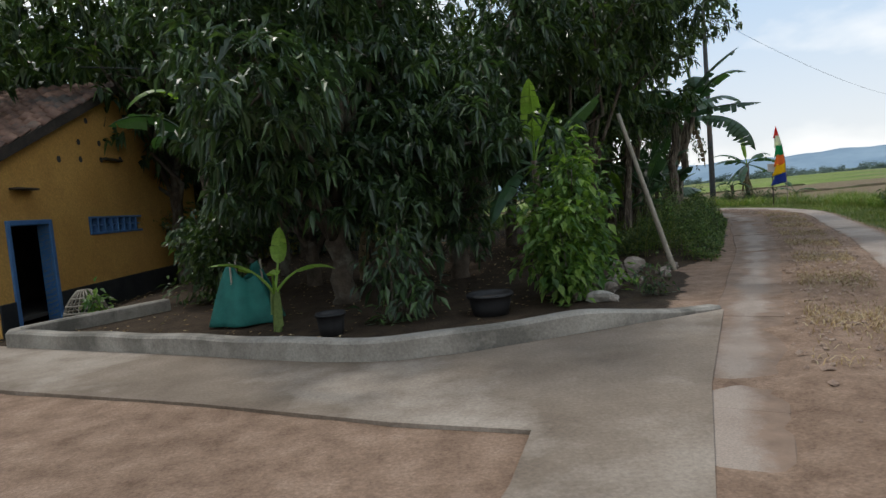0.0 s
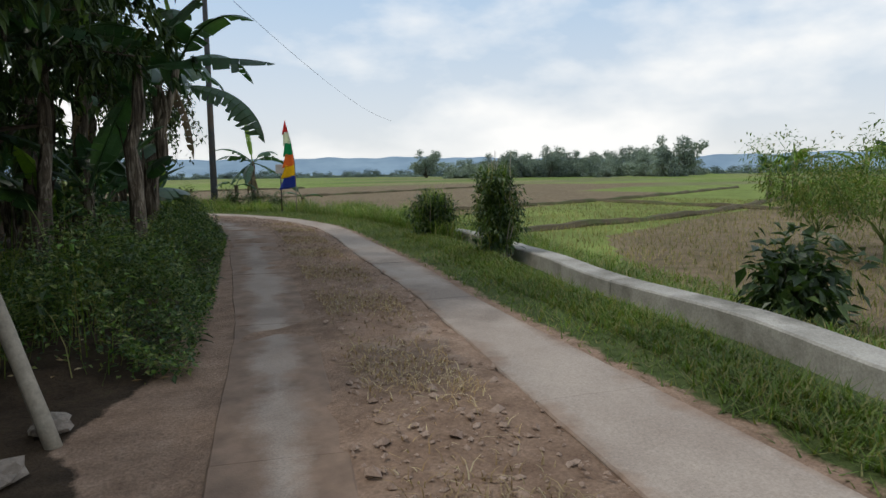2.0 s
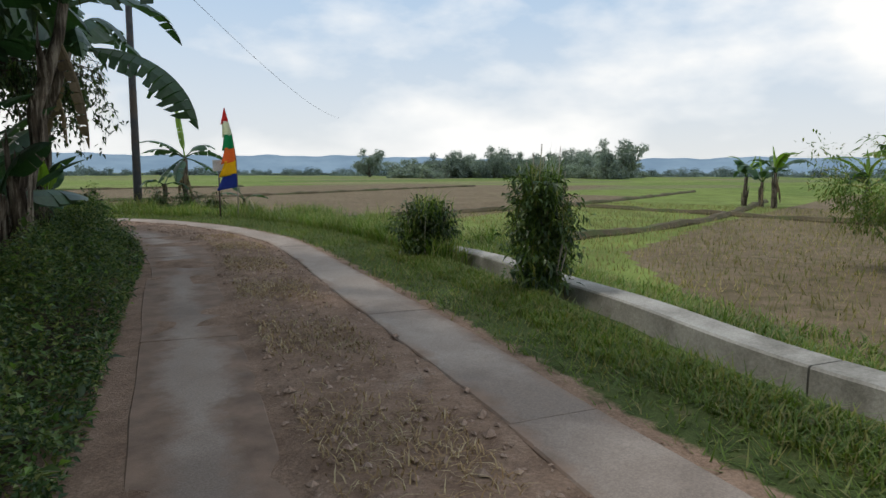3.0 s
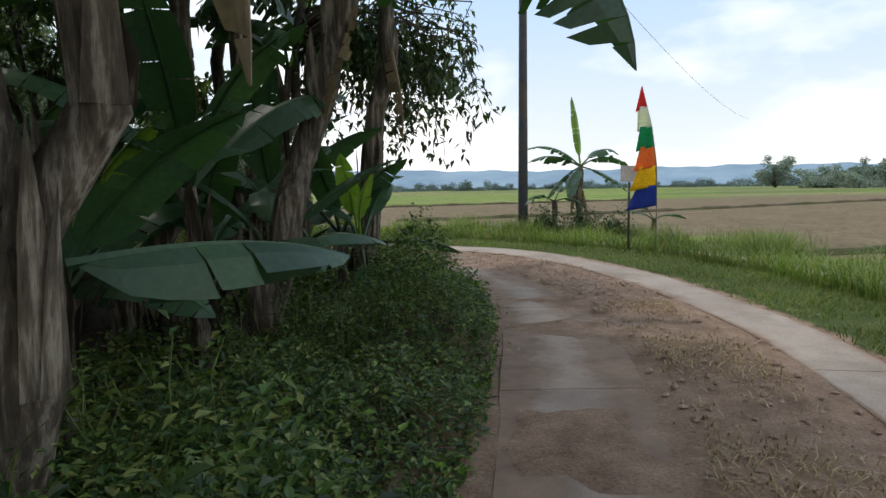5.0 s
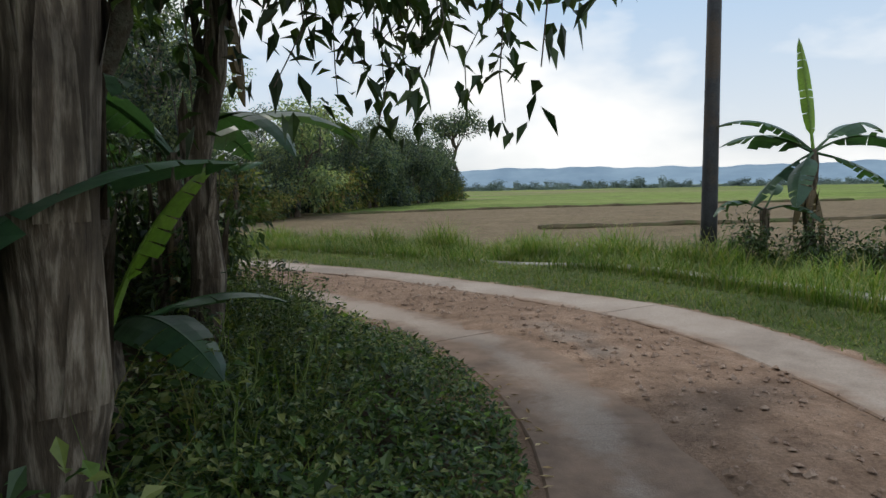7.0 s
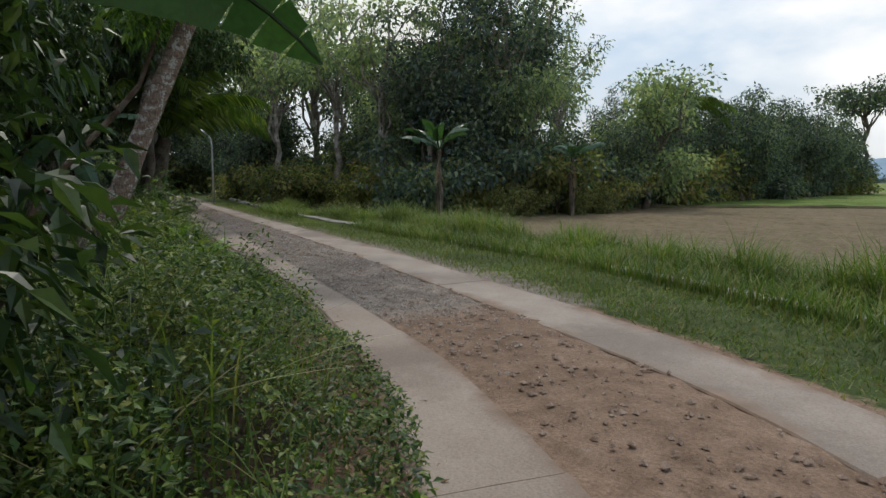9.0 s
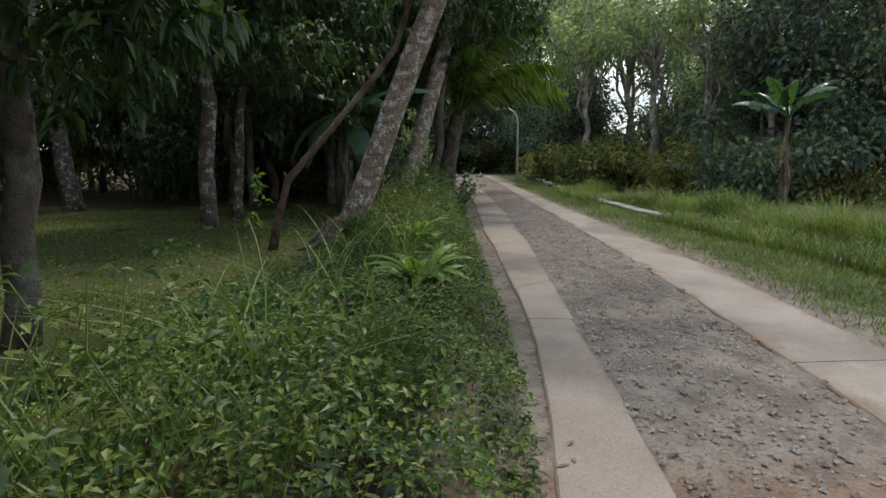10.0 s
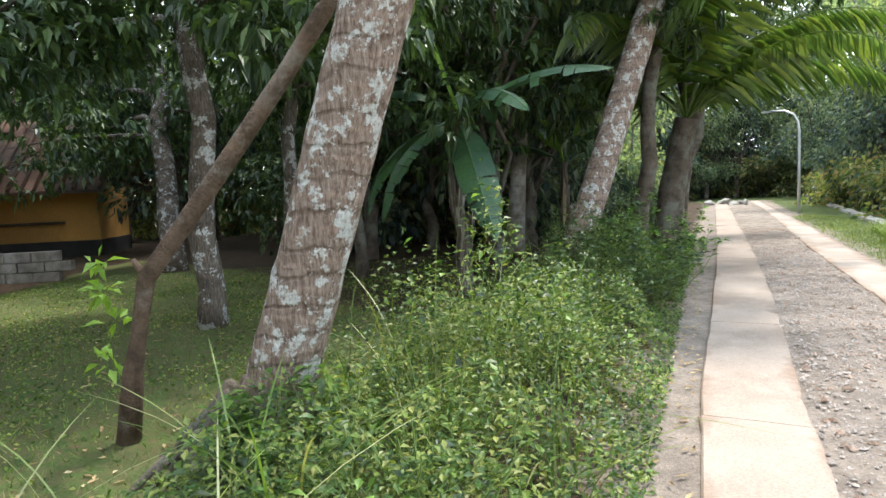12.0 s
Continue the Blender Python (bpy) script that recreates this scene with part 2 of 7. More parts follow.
M_DRYLEAF = leaf_material("dry_litter", [(0.30, 0.20, 0.11), (0.42, 0.32, 0.19), (0.22, 0.14, 0.08), (0.50, 0.42, 0.28)], 0.8, 0.15)
M_YELLOW = surface("ochre_wall_paint", (0.60, 0.33, 0.085), (0.68, 0.39, 0.11), (0.52, 0.28, 0.075), 0.9, 30, 0.85, 0.15, dist=0.004)
# far house: ochre darkened, tree shade put into the wall colour
M_SHADEOCHRE = surface("shaded_ochre_paint", (0.40, 0.225, 0.06), (0.48, 0.27, 0.078), (0.31, 0.18, 0.055), 0.9, 30, 0.88, 0.15, dist=0.004)
M_PLINTH = surface("black_plinth_paint", (0.018, 0.02, 0.022), (0.035, 0.036, 0.036), None, 2, 40, 0.8, 0.2)
M_TILE = surface("old_clay_tiles", (0.115, 0.068, 0.05), (0.215, 0.125, 0.09), (0.085, 0.074, 0.066), 3.0, 40, 0.92, 0.4)
M_DARKWOOD = surface("dark_stained_wood", (0.035, 0.028, 0.022), (0.07, 0.055, 0.042), None, 5, 60, 0.7, 0.3)
M_BLUE = surface("blue_gloss_paint", (0.07, 0.17, 0.36), (0.10, 0.23, 0.46), None, 3, 40, 0.5, 0.1)
# near black: the shade inside openings, put into the colour
M_VOID = surface("dark_opening_shade", (0.05, 0.045, 0.04), (0.08, 0.07, 0.06), None, 2, 30, 0.9, 0.1)
M_PLASTICBLK = surface("black_pot_plastic", (0.018, 0.018, 0.02), (0.035, 0.035, 0.036), None, 4, 40, 0.55, 0.1)
M_TARP = surface("green_shade_cloth", (0.012, 0.10, 0.085), (0.02, 0.155, 0.13), None, 4, 120, 0.7, 0.3)
M_BAMBOO = surface("weathered_bamboo", (0.20, 0.18, 0.145), (0.32, 0.285, 0.23), None, 4, 40, 0.6, 0.2)
M_POLE = surface("dark_steel_pole", (0.045, 0.048, 0.055), (0.075, 0.078, 0.085), (0.09, 0.07, 0.055), 3, 40, 0.55, 0.15, 0.3)
M_LAMPPOLE = surface("galvanised_steel", (0.45, 0.46, 0.46), (0.58, 0.59, 0.59), None, 3, 40, 0.4, 0.1, 0.7)
M_SIGN = surface("faded_sheet_sign", (0.52, 0.54, 0.56), (0.62, 0.64, 0.66), None, 3, 30, 0.6, 0.1)
M_BARK = surface("dark_tree_bark", (0.055, 0.042, 0.032), (0.13, 0.105, 0.080), (0.16, 0.155, 0.125), 7, 45, 0.95, 0.8, dist=0.03)
M_PALEBARK = surface("grey_lichen_bark", (0.17, 0.14, 0.115), (0.30, 0.265, 0.23), (0.42, 0.40, 0.37), 7, 50, 0.95, 0.8, dist=0.02)
def streaked(name, stops, rough=0.8):
    """Dead sheaths: long streaks along the stem."""
    mat = bpy.data.materials.new(name)
    nt = nodes_of(mat)
    out, bs = nt.nodes.new("ShaderNodeOutputMaterial"), nt.nodes.new("ShaderNodeBsdfPrincipled")
    tc, mp = nt.nodes.new("ShaderNodeTexCoord"), nt.nodes.new("ShaderNodeMapping")
    mp.inputs["Scale"].default_value = (1, 1, 0.09)
    link(nt, tc.outputs["Object"], mp.inputs["Vector"])
    n1, n2 = noise_node(nt, 26, 5, 0.65, mp.outputs[0]), noise_node(nt, 3.0, 4, 0.6, tc.outputs["Object"])
    r = value_ramp(nt, stops)
    link(nt, n1.outputs["Fac"], r.inputs[0])
    rb = value_ramp(nt, [(0.35, (0.45, 0.45, 0.45)), (0.65, (1.3, 1.3, 1.3))])
    link(nt, n2.outputs["Fac"], rb.inputs[0])
    link(nt, mixc(nt, 1.0, r.outputs[0], rb.outputs[0], "MULTIPLY"), bs.inputs["Base Color"])
    bs.inputs["Roughness"].default_value, bs.inputs["Specular IOR Level"].default_value = rough, 0.25
    bp = nt.nodes.new("ShaderNodeBump")
    bp.inputs["Strength"].default_value, bp.inputs["Distance"].default_value = 0.8, 0.02
    link(nt, n1.outputs["Fac"], bp.inputs["Height"])
    link(nt, bp.outputs[0], bs.inputs["Normal"])
    link(nt, bs.outputs[0], out.inputs[0])
    return mat


def scarred_bark(name, dark, brown, pale, lichen, rings=7.5, cover=0.52):
    """Palm bark: ring scars round the stem, fine cracks along it and pale lichen in blotches."""
    mat = bpy.data.materials.new(name)
    nt = nodes_of(mat)
    out, bs = nt.nodes.new("ShaderNodeOutputMaterial"), nt.nodes.new("ShaderNodeBsdfPrincipled")
    tc = nt.nodes.new("ShaderNodeTexCoord")
    P = tc.outputs["Object"]
    wave = nt.nodes.new("ShaderNodeTexWave")
    wave.wave_type, wave.bands_direction = "BANDS", "Z"
    wave.inputs["Scale"].default_value, wave.inputs["Distortion"].default_value = rings / 3.14, 3.4
    wave.inputs["Detail"].default_value, wave.inputs["Detail Scale"].default_value = 3, 2.5
    link(nt, P, wave.inputs["Vector"])
    mp = nt.nodes.new("ShaderNodeMapping")
    mp.inputs["Scale"].default_value = (1, 1, 0.22)
    link(nt, P, mp.inputs["Vector"])
    crack, blot, fleck = noise_node(nt, 60, 4, 0.65, mp.outputs[0]), noise_node(nt, 9, 6, 0.62, P), noise_node(nt, 42, 5, 0.7, P)
    r1_ = value_ramp(nt, [(0.30, dark), (0.5, brown), (0.72, pale)])
    link(nt, crack.outputs["Fac"], r1_.inputs[0])
    scar = value_ramp(nt, [(0.0, (0.72, 0.70, 0.68)), (0.14, (1, 1, 1)), (0.85, (1, 1, 1)), (1.0, (1.18, 1.16, 1.14))])
    link(nt, wave.outputs["Fac"], scar.inputs[0])
    col = mixc(nt, 1.0, r1_.outputs[0], scar.outputs[0], "MULTIPLY")
    both = nt.nodes.new("ShaderNodeMath")
    both.operation, both.inputs[1].default_value = "MULTIPLY_ADD", 0.45
    link(nt, fleck.outputs["Fac"], both.inputs[0])
    link(nt, blot.outputs["Fac"], both.inputs[2])
    f = value_ramp(nt, [(cover + 0.22, (0, 0, 0)), (cover + 0.27, (1, 1, 1))])
    link(nt, both.outputs[0], f.inputs[0])
    lich = value_ramp(nt, [(0.35, tuple(0.6 * c for c in lichen)), (0.6, lichen)])
    link(nt, fleck.outputs["Fac"], lich.inputs[0])
    col = mixc(nt, f.outputs[0], col, lich.outputs[0])
    link(nt, col, bs.inputs["Base Color"])
    bs.inputs["Roughness"].default_value, bs.inputs["Specular IOR Level"].default_value = 0.95, 0.15
    h = nt.nodes.new("ShaderNodeMath")
    h.operation = "ADD"
    link(nt, crack.outputs["Fac"], h.inputs[0])
    link(nt, scar.outputs[0], h.inputs[1])
    bp = nt.nodes.new("ShaderNodeBump")
    bp.inputs["Strength"].default_value, bp.inputs["Distance"].default_value = 0.8, 0.02
    link(nt, h.outputs[0], bp.inputs["Height"])
    link(nt, bp.outputs[0], bs.inputs["Normal"])
    link(nt, bs.outputs[0], out.inputs[0])
    return mat


M_PALMBARK = scarred_bark("ringed_palm_bark", (0.09, 0.06, 0.045), (0.20, 0.145, 0.115), (0.31, 0.245, 0.205), (0.46, 0.45, 0.42), cover=0.545)
M_SPOTBARK = scarred_bark("lichen_banded_bark", (0.05, 0.038, 0.03), (0.11, 0.088, 0.07), (0.19, 0.16, 0.135), (0.42, 0.41, 0.39), 2.0, 0.55)
M_BROWNBARK = surface("smooth_brown_bark", (0.07, 0.046, 0.03), (0.15, 0.10, 0.068), (0.19, 0.155, 0.125), 9, 55, 0.92, 0.9, dist=0.02)
M_BANSTEM = streaked("banana_dead_sheaths", [(0.3, (0.03, 0.022, 0.016)), (0.5, (0.10, 0.08, 0.058)), (0.62, (0.26, 0.225, 0.18)), (0.75, (0.09, 0.095, 0.04))])
M_STEM = surface("green_stalk", (0.10, 0.15, 0.04), (0.17, 0.23, 0.07), None, 6, 40, 0.6, 0.2)
M_BANLEAF = leaf_material("banana_leaf", [(0.038, 0.092, 0.045), (0.055, 0.125, 0.05), (0.045, 0.10, 0.062)], 0.36, 0.32, 0.5)
M_BANYOUNG = leaf_material("young_banana_leaf", [(0.17, 0.30, 0.045), (0.23, 0.37, 0.07)], 0.38, 0.45, 0.45)
M_BANDRY = leaf_material("dry_banana_leaf", [(0.20, 0.155, 0.10), (0.28, 0.22, 0.15), (0.13, 0.10, 0.07)], 0.8, 0.25)
M_MANGO = leaf_material("mango_leaves", [(0.024, 0.052, 0.027), (0.037, 0.075, 0.036), (0.052, 0.10, 0.04), (0.075, 0.135, 0.046)], 0.34, 0.25, 0.55)
M_BROAD = leaf_material("broad_tree_leaves", [(0.025, 0.05, 0.022), (0.038, 0.074, 0.028), (0.053, 0.098, 0.032), (0.09, 0.14, 0.042)], 0.42, 0.3, 0.45)
M_BRIGHT = leaf_material("bright_shrub_leaves", [(0.055, 0.125, 0.03), (0.085, 0.175, 0.038), (0.13, 0.235, 0.05), (0.19, 0.30, 0.07)], 0.42, 0.38, 0.4)
# forest leaves: bluish green, then a paler set with haze in its colour
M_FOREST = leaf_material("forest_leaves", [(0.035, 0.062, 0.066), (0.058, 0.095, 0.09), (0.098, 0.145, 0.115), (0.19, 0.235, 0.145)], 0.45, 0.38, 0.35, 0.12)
M_HAZELEAF = leaf_material("haze_tinted_tree_leaves", [(0.11, 0.165, 0.14), (0.17, 0.235, 0.18), (0.25, 0.32, 0.22), (0.36, 0.40, 0.27)], 0.45, 0.6, 0.35, 0.12)
M_SCRUB = leaf_material("scrub_leaves", [(0.06, 0.10, 0.05), (0.11, 0.16, 0.06), (0.19, 0.21, 0.08), (0.26, 0.19, 0.10), (0.30, 0.33, 0.13)], 0.5, 0.45, 0.3, 0.3)
# darker copy of the roadside weed leaves, shade put into its greens
M_WEEDSHADE = leaf_material("shaded_weed_leaves", [(0.028, 0.066, 0.02), (0.045, 0.095, 0.026), (0.075, 0.135, 0.032), (0.12, 0.18, 0.045), (0.20, 0.23, 0.075)], 0.45, 0.3, 0.4, 0.9)
# far leaves: pale blue-grey, aerial haze put into the colour
M_WOOD = leaf_material("hazed_far_wood_leaves", [(0.2, 0.26, 0.265), (0.245, 0.305, 0.295), (0.285, 0.345, 0.315)], 1.0, 0.2, 0.0, 0.05)
M_FAR = leaf_material("hazed_far_tree_leaves", [(0.14, 0.195, 0.215), (0.165, 0.225, 0.24), (0.195, 0.255, 0.265)], 1.0, 0.1, 0.0, 0.05)
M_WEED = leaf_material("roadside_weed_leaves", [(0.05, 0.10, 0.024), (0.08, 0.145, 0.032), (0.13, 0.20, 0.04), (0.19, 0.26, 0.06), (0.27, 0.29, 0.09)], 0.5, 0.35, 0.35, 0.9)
M_GRASS = leaf_material("verge_grass", [(0.075, 0.125, 0.028), (0.105, 0.17, 0.034), (0.14, 0.205, 0.044), (0.22, 0.21, 0.09)], 0.5, 0.4, 0.3, 0.7)
M_TALL = leaf_material("tall_bank_grass", [(0.085, 0.15, 0.032), (0.12, 0.20, 0.04), (0.16, 0.24, 0.055), (0.28, 0.27, 0.13)], 0.5, 0.4, 0.3, 0.5)
M_PALEGRASS = leaf_material("pale_grass_stems", [(0.26, 0.33, 0.13), (0.36, 0.40, 0.20), (0.46, 0.46, 0.28)], 0.5, 0.4)
M_STRAW = leaf_material("rice_stubble", [(0.30, 0.25, 0.13), (0.22, 0.21, 0.09), (0.15, 0.18, 0.06), (0.38, 0.32, 0.19)], 0.75, 0.3)
M_FROND = leaf_material("palm_leaflets", [(0.07, 0.125, 0.034), (0.11, 0.18, 0.042), (0.18, 0.235, 0.06)], 0.34, 0.5, 0.55)


# ---------------------------------------------------------------- building helpers
def mesh_np(name, V, F, mats, smooth=False):
    """A mesh from arrays: F is one (n, k) array or a list of such arrays."""
    V = np.asarray(V, np.float32).reshape(-1, 3)
    F = F if isinstance(F, list) else [F]
    F = [np.asarray(f, np.int32) for f in F if len(f)]
    me = bpy.data.meshes.new(name)
    me.vertices.add(len(V))
    me.vertices.foreach_set("co", V.ravel())
    counts = np.concatenate([np.full(len(f), f.shape[1], np.int32) for f in F])
    me.loops.add(int(counts.sum()))
    me.loops.foreach_set("vertex_index", np.concatenate([f.ravel() for f in F]))
    me.polygons.add(len(counts))
    me.polygons.foreach_set("loop_start", np.concatenate([[0], np.cumsum(counts)[:-1]]).astype(np.int32))
    me.polygons.foreach_set("use_smooth", np.full(len(counts), smooth))
    me.update(calc_edges=True)
    me.validate()
    for m in mats if isinstance(mats, (list, tuple)) else [mats]:
        me.materials.append(m)
    return me


def part(name, me, parent, label=""):
    """One mesh object under a thing or a part."""
    ob = new(name, me)
    ob.parent = parent
    if label:
        ob["label"] = label
    return ob


def thing(name, at, label, category, group="", kind=""):
    ob = new(name)
    ob.empty_display_size = 0.2
    ob.matrix_world = Matrix.Translation(at)
    return tagged(ob, label, category, group, kind)


class Soup:
    """Gathers pieces of one mesh."""

    def __init__(self):
        self.V, self.F, self.n = [], {}, 0

    def add(self, V, *Fs):
        V = np.asarray(V, float).reshape(-1, 3)
        for F in Fs:
            F = np.asarray(F, int)
            if len(F):
                self.F.setdefault(F.shape[1], []).append(F + self.n)
        self.V.append(V)
        self.n += len(V)
        return self

    def mesh(self, name, mats, smooth=False):
        return mesh_np(name, np.concatenate(self.V), [np.concatenate(f) for f in self.F.values()], mats, smooth)


def bevel_box(name, size, mat, bevel=0.01, seg=1):
    bm = bmesh.new()
    bmesh.ops.create_cube(bm, size=1.0)
    bmesh.ops.scale(bm, vec=size, verts=bm.verts)
    bmesh.ops.bevel(bm, geom=bm.edges[:], offset=bevel, segments=seg, affect="EDGES", clamp_overlap=True)
    me = bpy.data.meshes.new(name)
    bm.to_mesh(me)
    bm.free()
    me.materials.append(mat)
    return me


def tube(P, R, sides=8, cap=True, ripple=0.0, rng=None):
    """A swept round body through points P with radii R."""
    P, R = np.asarray(P, float), np.asarray(R, float)
    T = np.gradient(P, axis=0)
    T /= np.linalg.norm(T, axis=1)[:, None] + 1e-9
    ref = np.where(np.abs(T[:, 2:3]) > 0.9, [[1.0, 0, 0]], [[0, 0, 1.0]])
    A = np.cross(T, ref)
    A /= np.linalg.norm(A, axis=1)[:, None]
    for i in range(1, len(A)):
        if A[i] @ A[i - 1] < 0:
            A[i] *= -1
    B = np.cross(T, A)
    a = np.linspace(0, 2 * np.pi, sides, endpoint=False)
    rad = R[:, None] * np.ones(sides)
    if ripple and rng is not None:
        rad = rad * (1 + ripple * (rng.random(rad.shape) - 0.5))
    V = P[:, None] + rad[..., None] * (np.cos(a)[None, :, None] * A[:, None] + np.sin(a)[None, :, None] * B[:, None])
    n = len(P)
    i, j = np.meshgrid(np.arange(n - 1), np.arange(sides), indexing="ij")
    j2 = (j + 1) % sides
    F = np.stack([i * sides + j, i * sides + j2, (i + 1) * sides + j2, (i + 1) * sides + j], -1).reshape(-1, 4)
    V = V.reshape(-1, 3)
    caps = np.zeros((0, 3), int)
    if cap:
        V = np.concatenate([V, P[:1], P[-1:]])
        k = np.arange(sides)
        caps = np.concatenate([np.stack([np.full(sides, n * sides), (k + 1) % sides, k], -1),
                               np.stack([np.full(sides, n * sides + 1), (n - 1) * sides + k, (n - 1) * sides + (k + 1) % sides], -1)])
    return V, F, caps


def unit(v):
    return v / (np.linalg.norm(v, axis=-1, keepdims=True) + 1e-9)


def leaves_np(P, D, L, W, rng, fold=0.25, droop=0.25):
    """Folded pointed leaves: base, two sides, tip."""
    n = len(P)
    D = unit(D)
    S = unit(np.cross(D, [0, 0, 1.0]) + 0.25 * rng.normal(size=(n, 3)))
    N = unit(np.cross(S, D))
    L, W = np.broadcast_to(L, n)[:, None], np.broadcast_to(W, n)[:, None]
    mid = P + D * L * 0.45 - N * fold * W * 0.5
    tip = P + D * L - np.array([0, 0, 1.0]) * droop * L
    base2 = mid + N * fold * W
    V = np.stack([P, base2 + S * W * 0.5, tip, base2 - S * W * 0.5, mid], 1).reshape(-1, 3)
    k = np.arange(n)[:, None] * 5
    F = np.concatenate([k + [0, 4, 1], k + [1, 4, 2], k + [0, 3, 4], k + [3, 2, 4]])
    return V, F


def simple_leaves(P, D, L, W, rng, droop=0.2):
    """Two triangles a leaf, for what is small or far."""
    n = len(P)
    D = unit(D)
    S = unit(np.cross(D, unit(rng.normal(size=(n, 3)))))
    L, W = np.broadcast_to(L, n)[:, None], np.broadcast_to(W, n)[:, None]
    mid = P + D * L * 0.5
    V = np.stack([P, mid + S * W * 0.5, P + D * L - np.array([0, 0, 1.0]) * droop * L, mid - S * W * 0.5], 1).reshape(-1, 3)
    k = np.arange(n)[:, None] * 4
    return V, np.concatenate([k + [0, 1, 2], k + [0, 2, 3]])


def blades_np(P, H, W, rng, bend=0.5, segs=1, heading=None):
    """Grass blades standing on P, bent over."""
    n = len(P)
    a = rng.random(n) * 2 * np.pi if heading is None else heading + rng.normal(size=n) * 0.6
    out = np.stack([np.cos(a), np.sin(a), 0 * a], -1)
    side = np.stack([-np.sin(a), np.cos(a), 0 * a], -1)
    H, W = np.broadcast_to(H, n)[:, None], np.broadcast_to(W, n)[:, None]
    b = bend * (0.3 + rng.random((n, 1)))
    rows = []
    for s in range(segs):
        u = s / segs
        c = P + np.array([0, 0, 1.0]) * H * (u - 0.35 * b * u * u) + out * H * b * u * u
        w = W * (1 - 0.55 * u)
        rows += [c - side * w / 2, c + side * w / 2]
    rows.append(P + np.array([0, 0, 1.0]) * H * (1 - 0.35 * b) + out * H * b)
    k = 2 * segs + 1
    V = np.stack(rows, 1).reshape(-1, 3)
    o = np.arange(n)[:, None] * k
    tris = [o + [k - 3, k - 2, k - 1]]
    quads = [o + [2 * s, 2 * s + 1, 2 * s + 3, 2 * s + 2] for s in range(segs - 1)]
    return V, np.concatenate(tris), (np.concatenate(quads) if quads else np.zeros((0, 4), int))


def curve(points, step=0.5):
    """A smooth line through points, at even steps: places, and the unit normal to its left."""
    p = np.asarray(points, float)
    ext = np.vstack([2 * p[0] - p[1], p, 2 * p[-1] - p[-2]])
    out = []
    for i in range(1, len(ext) - 2):
        a, b, c, d = ext[i - 1: i + 3]
        for u in np.linspace(0, 1, 12, endpoint=False):
            out.append(0.5 * (2 * b + (c - a) * u + (2 * a - 5 * b + 4 * c - d) * u * u + (3 * b - a - 3 * c + d) * u ** 3))
    out = np.array(out + [p[-1]])
    s = np.concatenate([[0], np.cumsum(np.linalg.norm(np.diff(out, axis=0), axis=1))])
    t = np.arange(0, s[-1], step)
    q = np.stack([np.interp(t, s, out[:, k]) for k in range(2)], -1)
    g = unit(np.gradient(q, axis=0))
    return q, np.stack([-g[:, 1], g[:, 0]], -1)


def dist_line(X, Y, line):
    best = np.full(X.shape, 1e9)
    for a, b in zip(line[:-1], line[1:]):
        d = b - a
        u = np.clip(((X - a[0]) * d[0] + (Y - a[1]) * d[1]) / (d @ d + 1e-12), 0, 1)
        best = np.minimum(best, (X - a[0] - u * d[0]) ** 2 + (Y - a[1] - u * d[1]) ** 2)
    return np.sqrt(best)


def inside(X, Y, poly):
    hit = np.zeros(X.shape, bool)
    for a, b in zip(poly, np.roll(poly, -1, axis=0)):
        cross = (a[1] > Y) != (b[1] > Y)
        xs = (b[0] - a[0]) * (Y - a[1]) / (b[1] - a[1] + 1e-12) + a[0]
        hit ^= cross & (X < xs)
    return hit


def smooth01(x, a, b):
    u = np.clip((x - a) / (b - a), 0, 1)
    return u * u * (3 - 2 * u)


# ---------------------------------------------------------------- the plan: lines of the road
R_IN, _ = curve([(-3.23, -7.99), (0.47, -1.29), (2.57, 2.61), (4.08, 5.29), (5.36, 7.57), (6.46, 9.52), (7.44, 11.45), (8.45, 13.5), (9, 14.5), (9.88, 16.41), (10.3, 17.63), (10.6, 19.32), (10.74, 20.8), (10.66, 21.98), (10.24, 23.32), (9.37, 24.51), (8.81, 25.11), (7.76, 26.25), (6.81, 26.97), (3.94, 28.93), (0.89, 30.9), (-3.3, 33.5), (-7.94, 36.31), (-19.14, 43.31), (-29.85, 49.76)], 0.2)
R_OUT, _ = curve([(-2.44, -8.38), (1.26, -1.78), (3.36, 2.32), (4.8, 4.97), (6.15, 7.73), (7.01, 9.5), (7.73, 10.79), (8.35, 12.07), (9.15, 13.74), (9.7, 14.83), (10.63, 16.91), (11.03, 18.45), (11.33, 20.23), (11.33, 21.58), (11.17, 22.93), (10.68, 24.08), (9.72, 25.08), (8.86, 25.96), (7.67, 27.11), (6.72, 27.84), (5.04, 28.97), (1.95, 31.02), (-0.96, 32.76), (-5.83, 35.66), (-12.25, 39.59), (-19.89, 44.19), (-30.35, 50.56)], 0.2)
L_IN, _ = curve([(-4.1, -7.6), (0.6, 0.9), (1.95, 3.35), (3.33, 5.84), (4.72, 8.34), (5.91, 10.61), (7.54, 13.92), (8.37, 15.51), (9.05, 17), (9.49, 18.6), (9.69, 20.2), (9.58, 21.8), (9.13, 22.99), (8.27, 24.09), (7.73, 24.73), (6.38, 25.98), (4.78, 27.1), (3.34, 28.06), (0.47, 29.99), (-1.66, 31.34), (-6.19, 34.2), (-16.56, 40.44), (-27.85, 47.26)], 0.2)
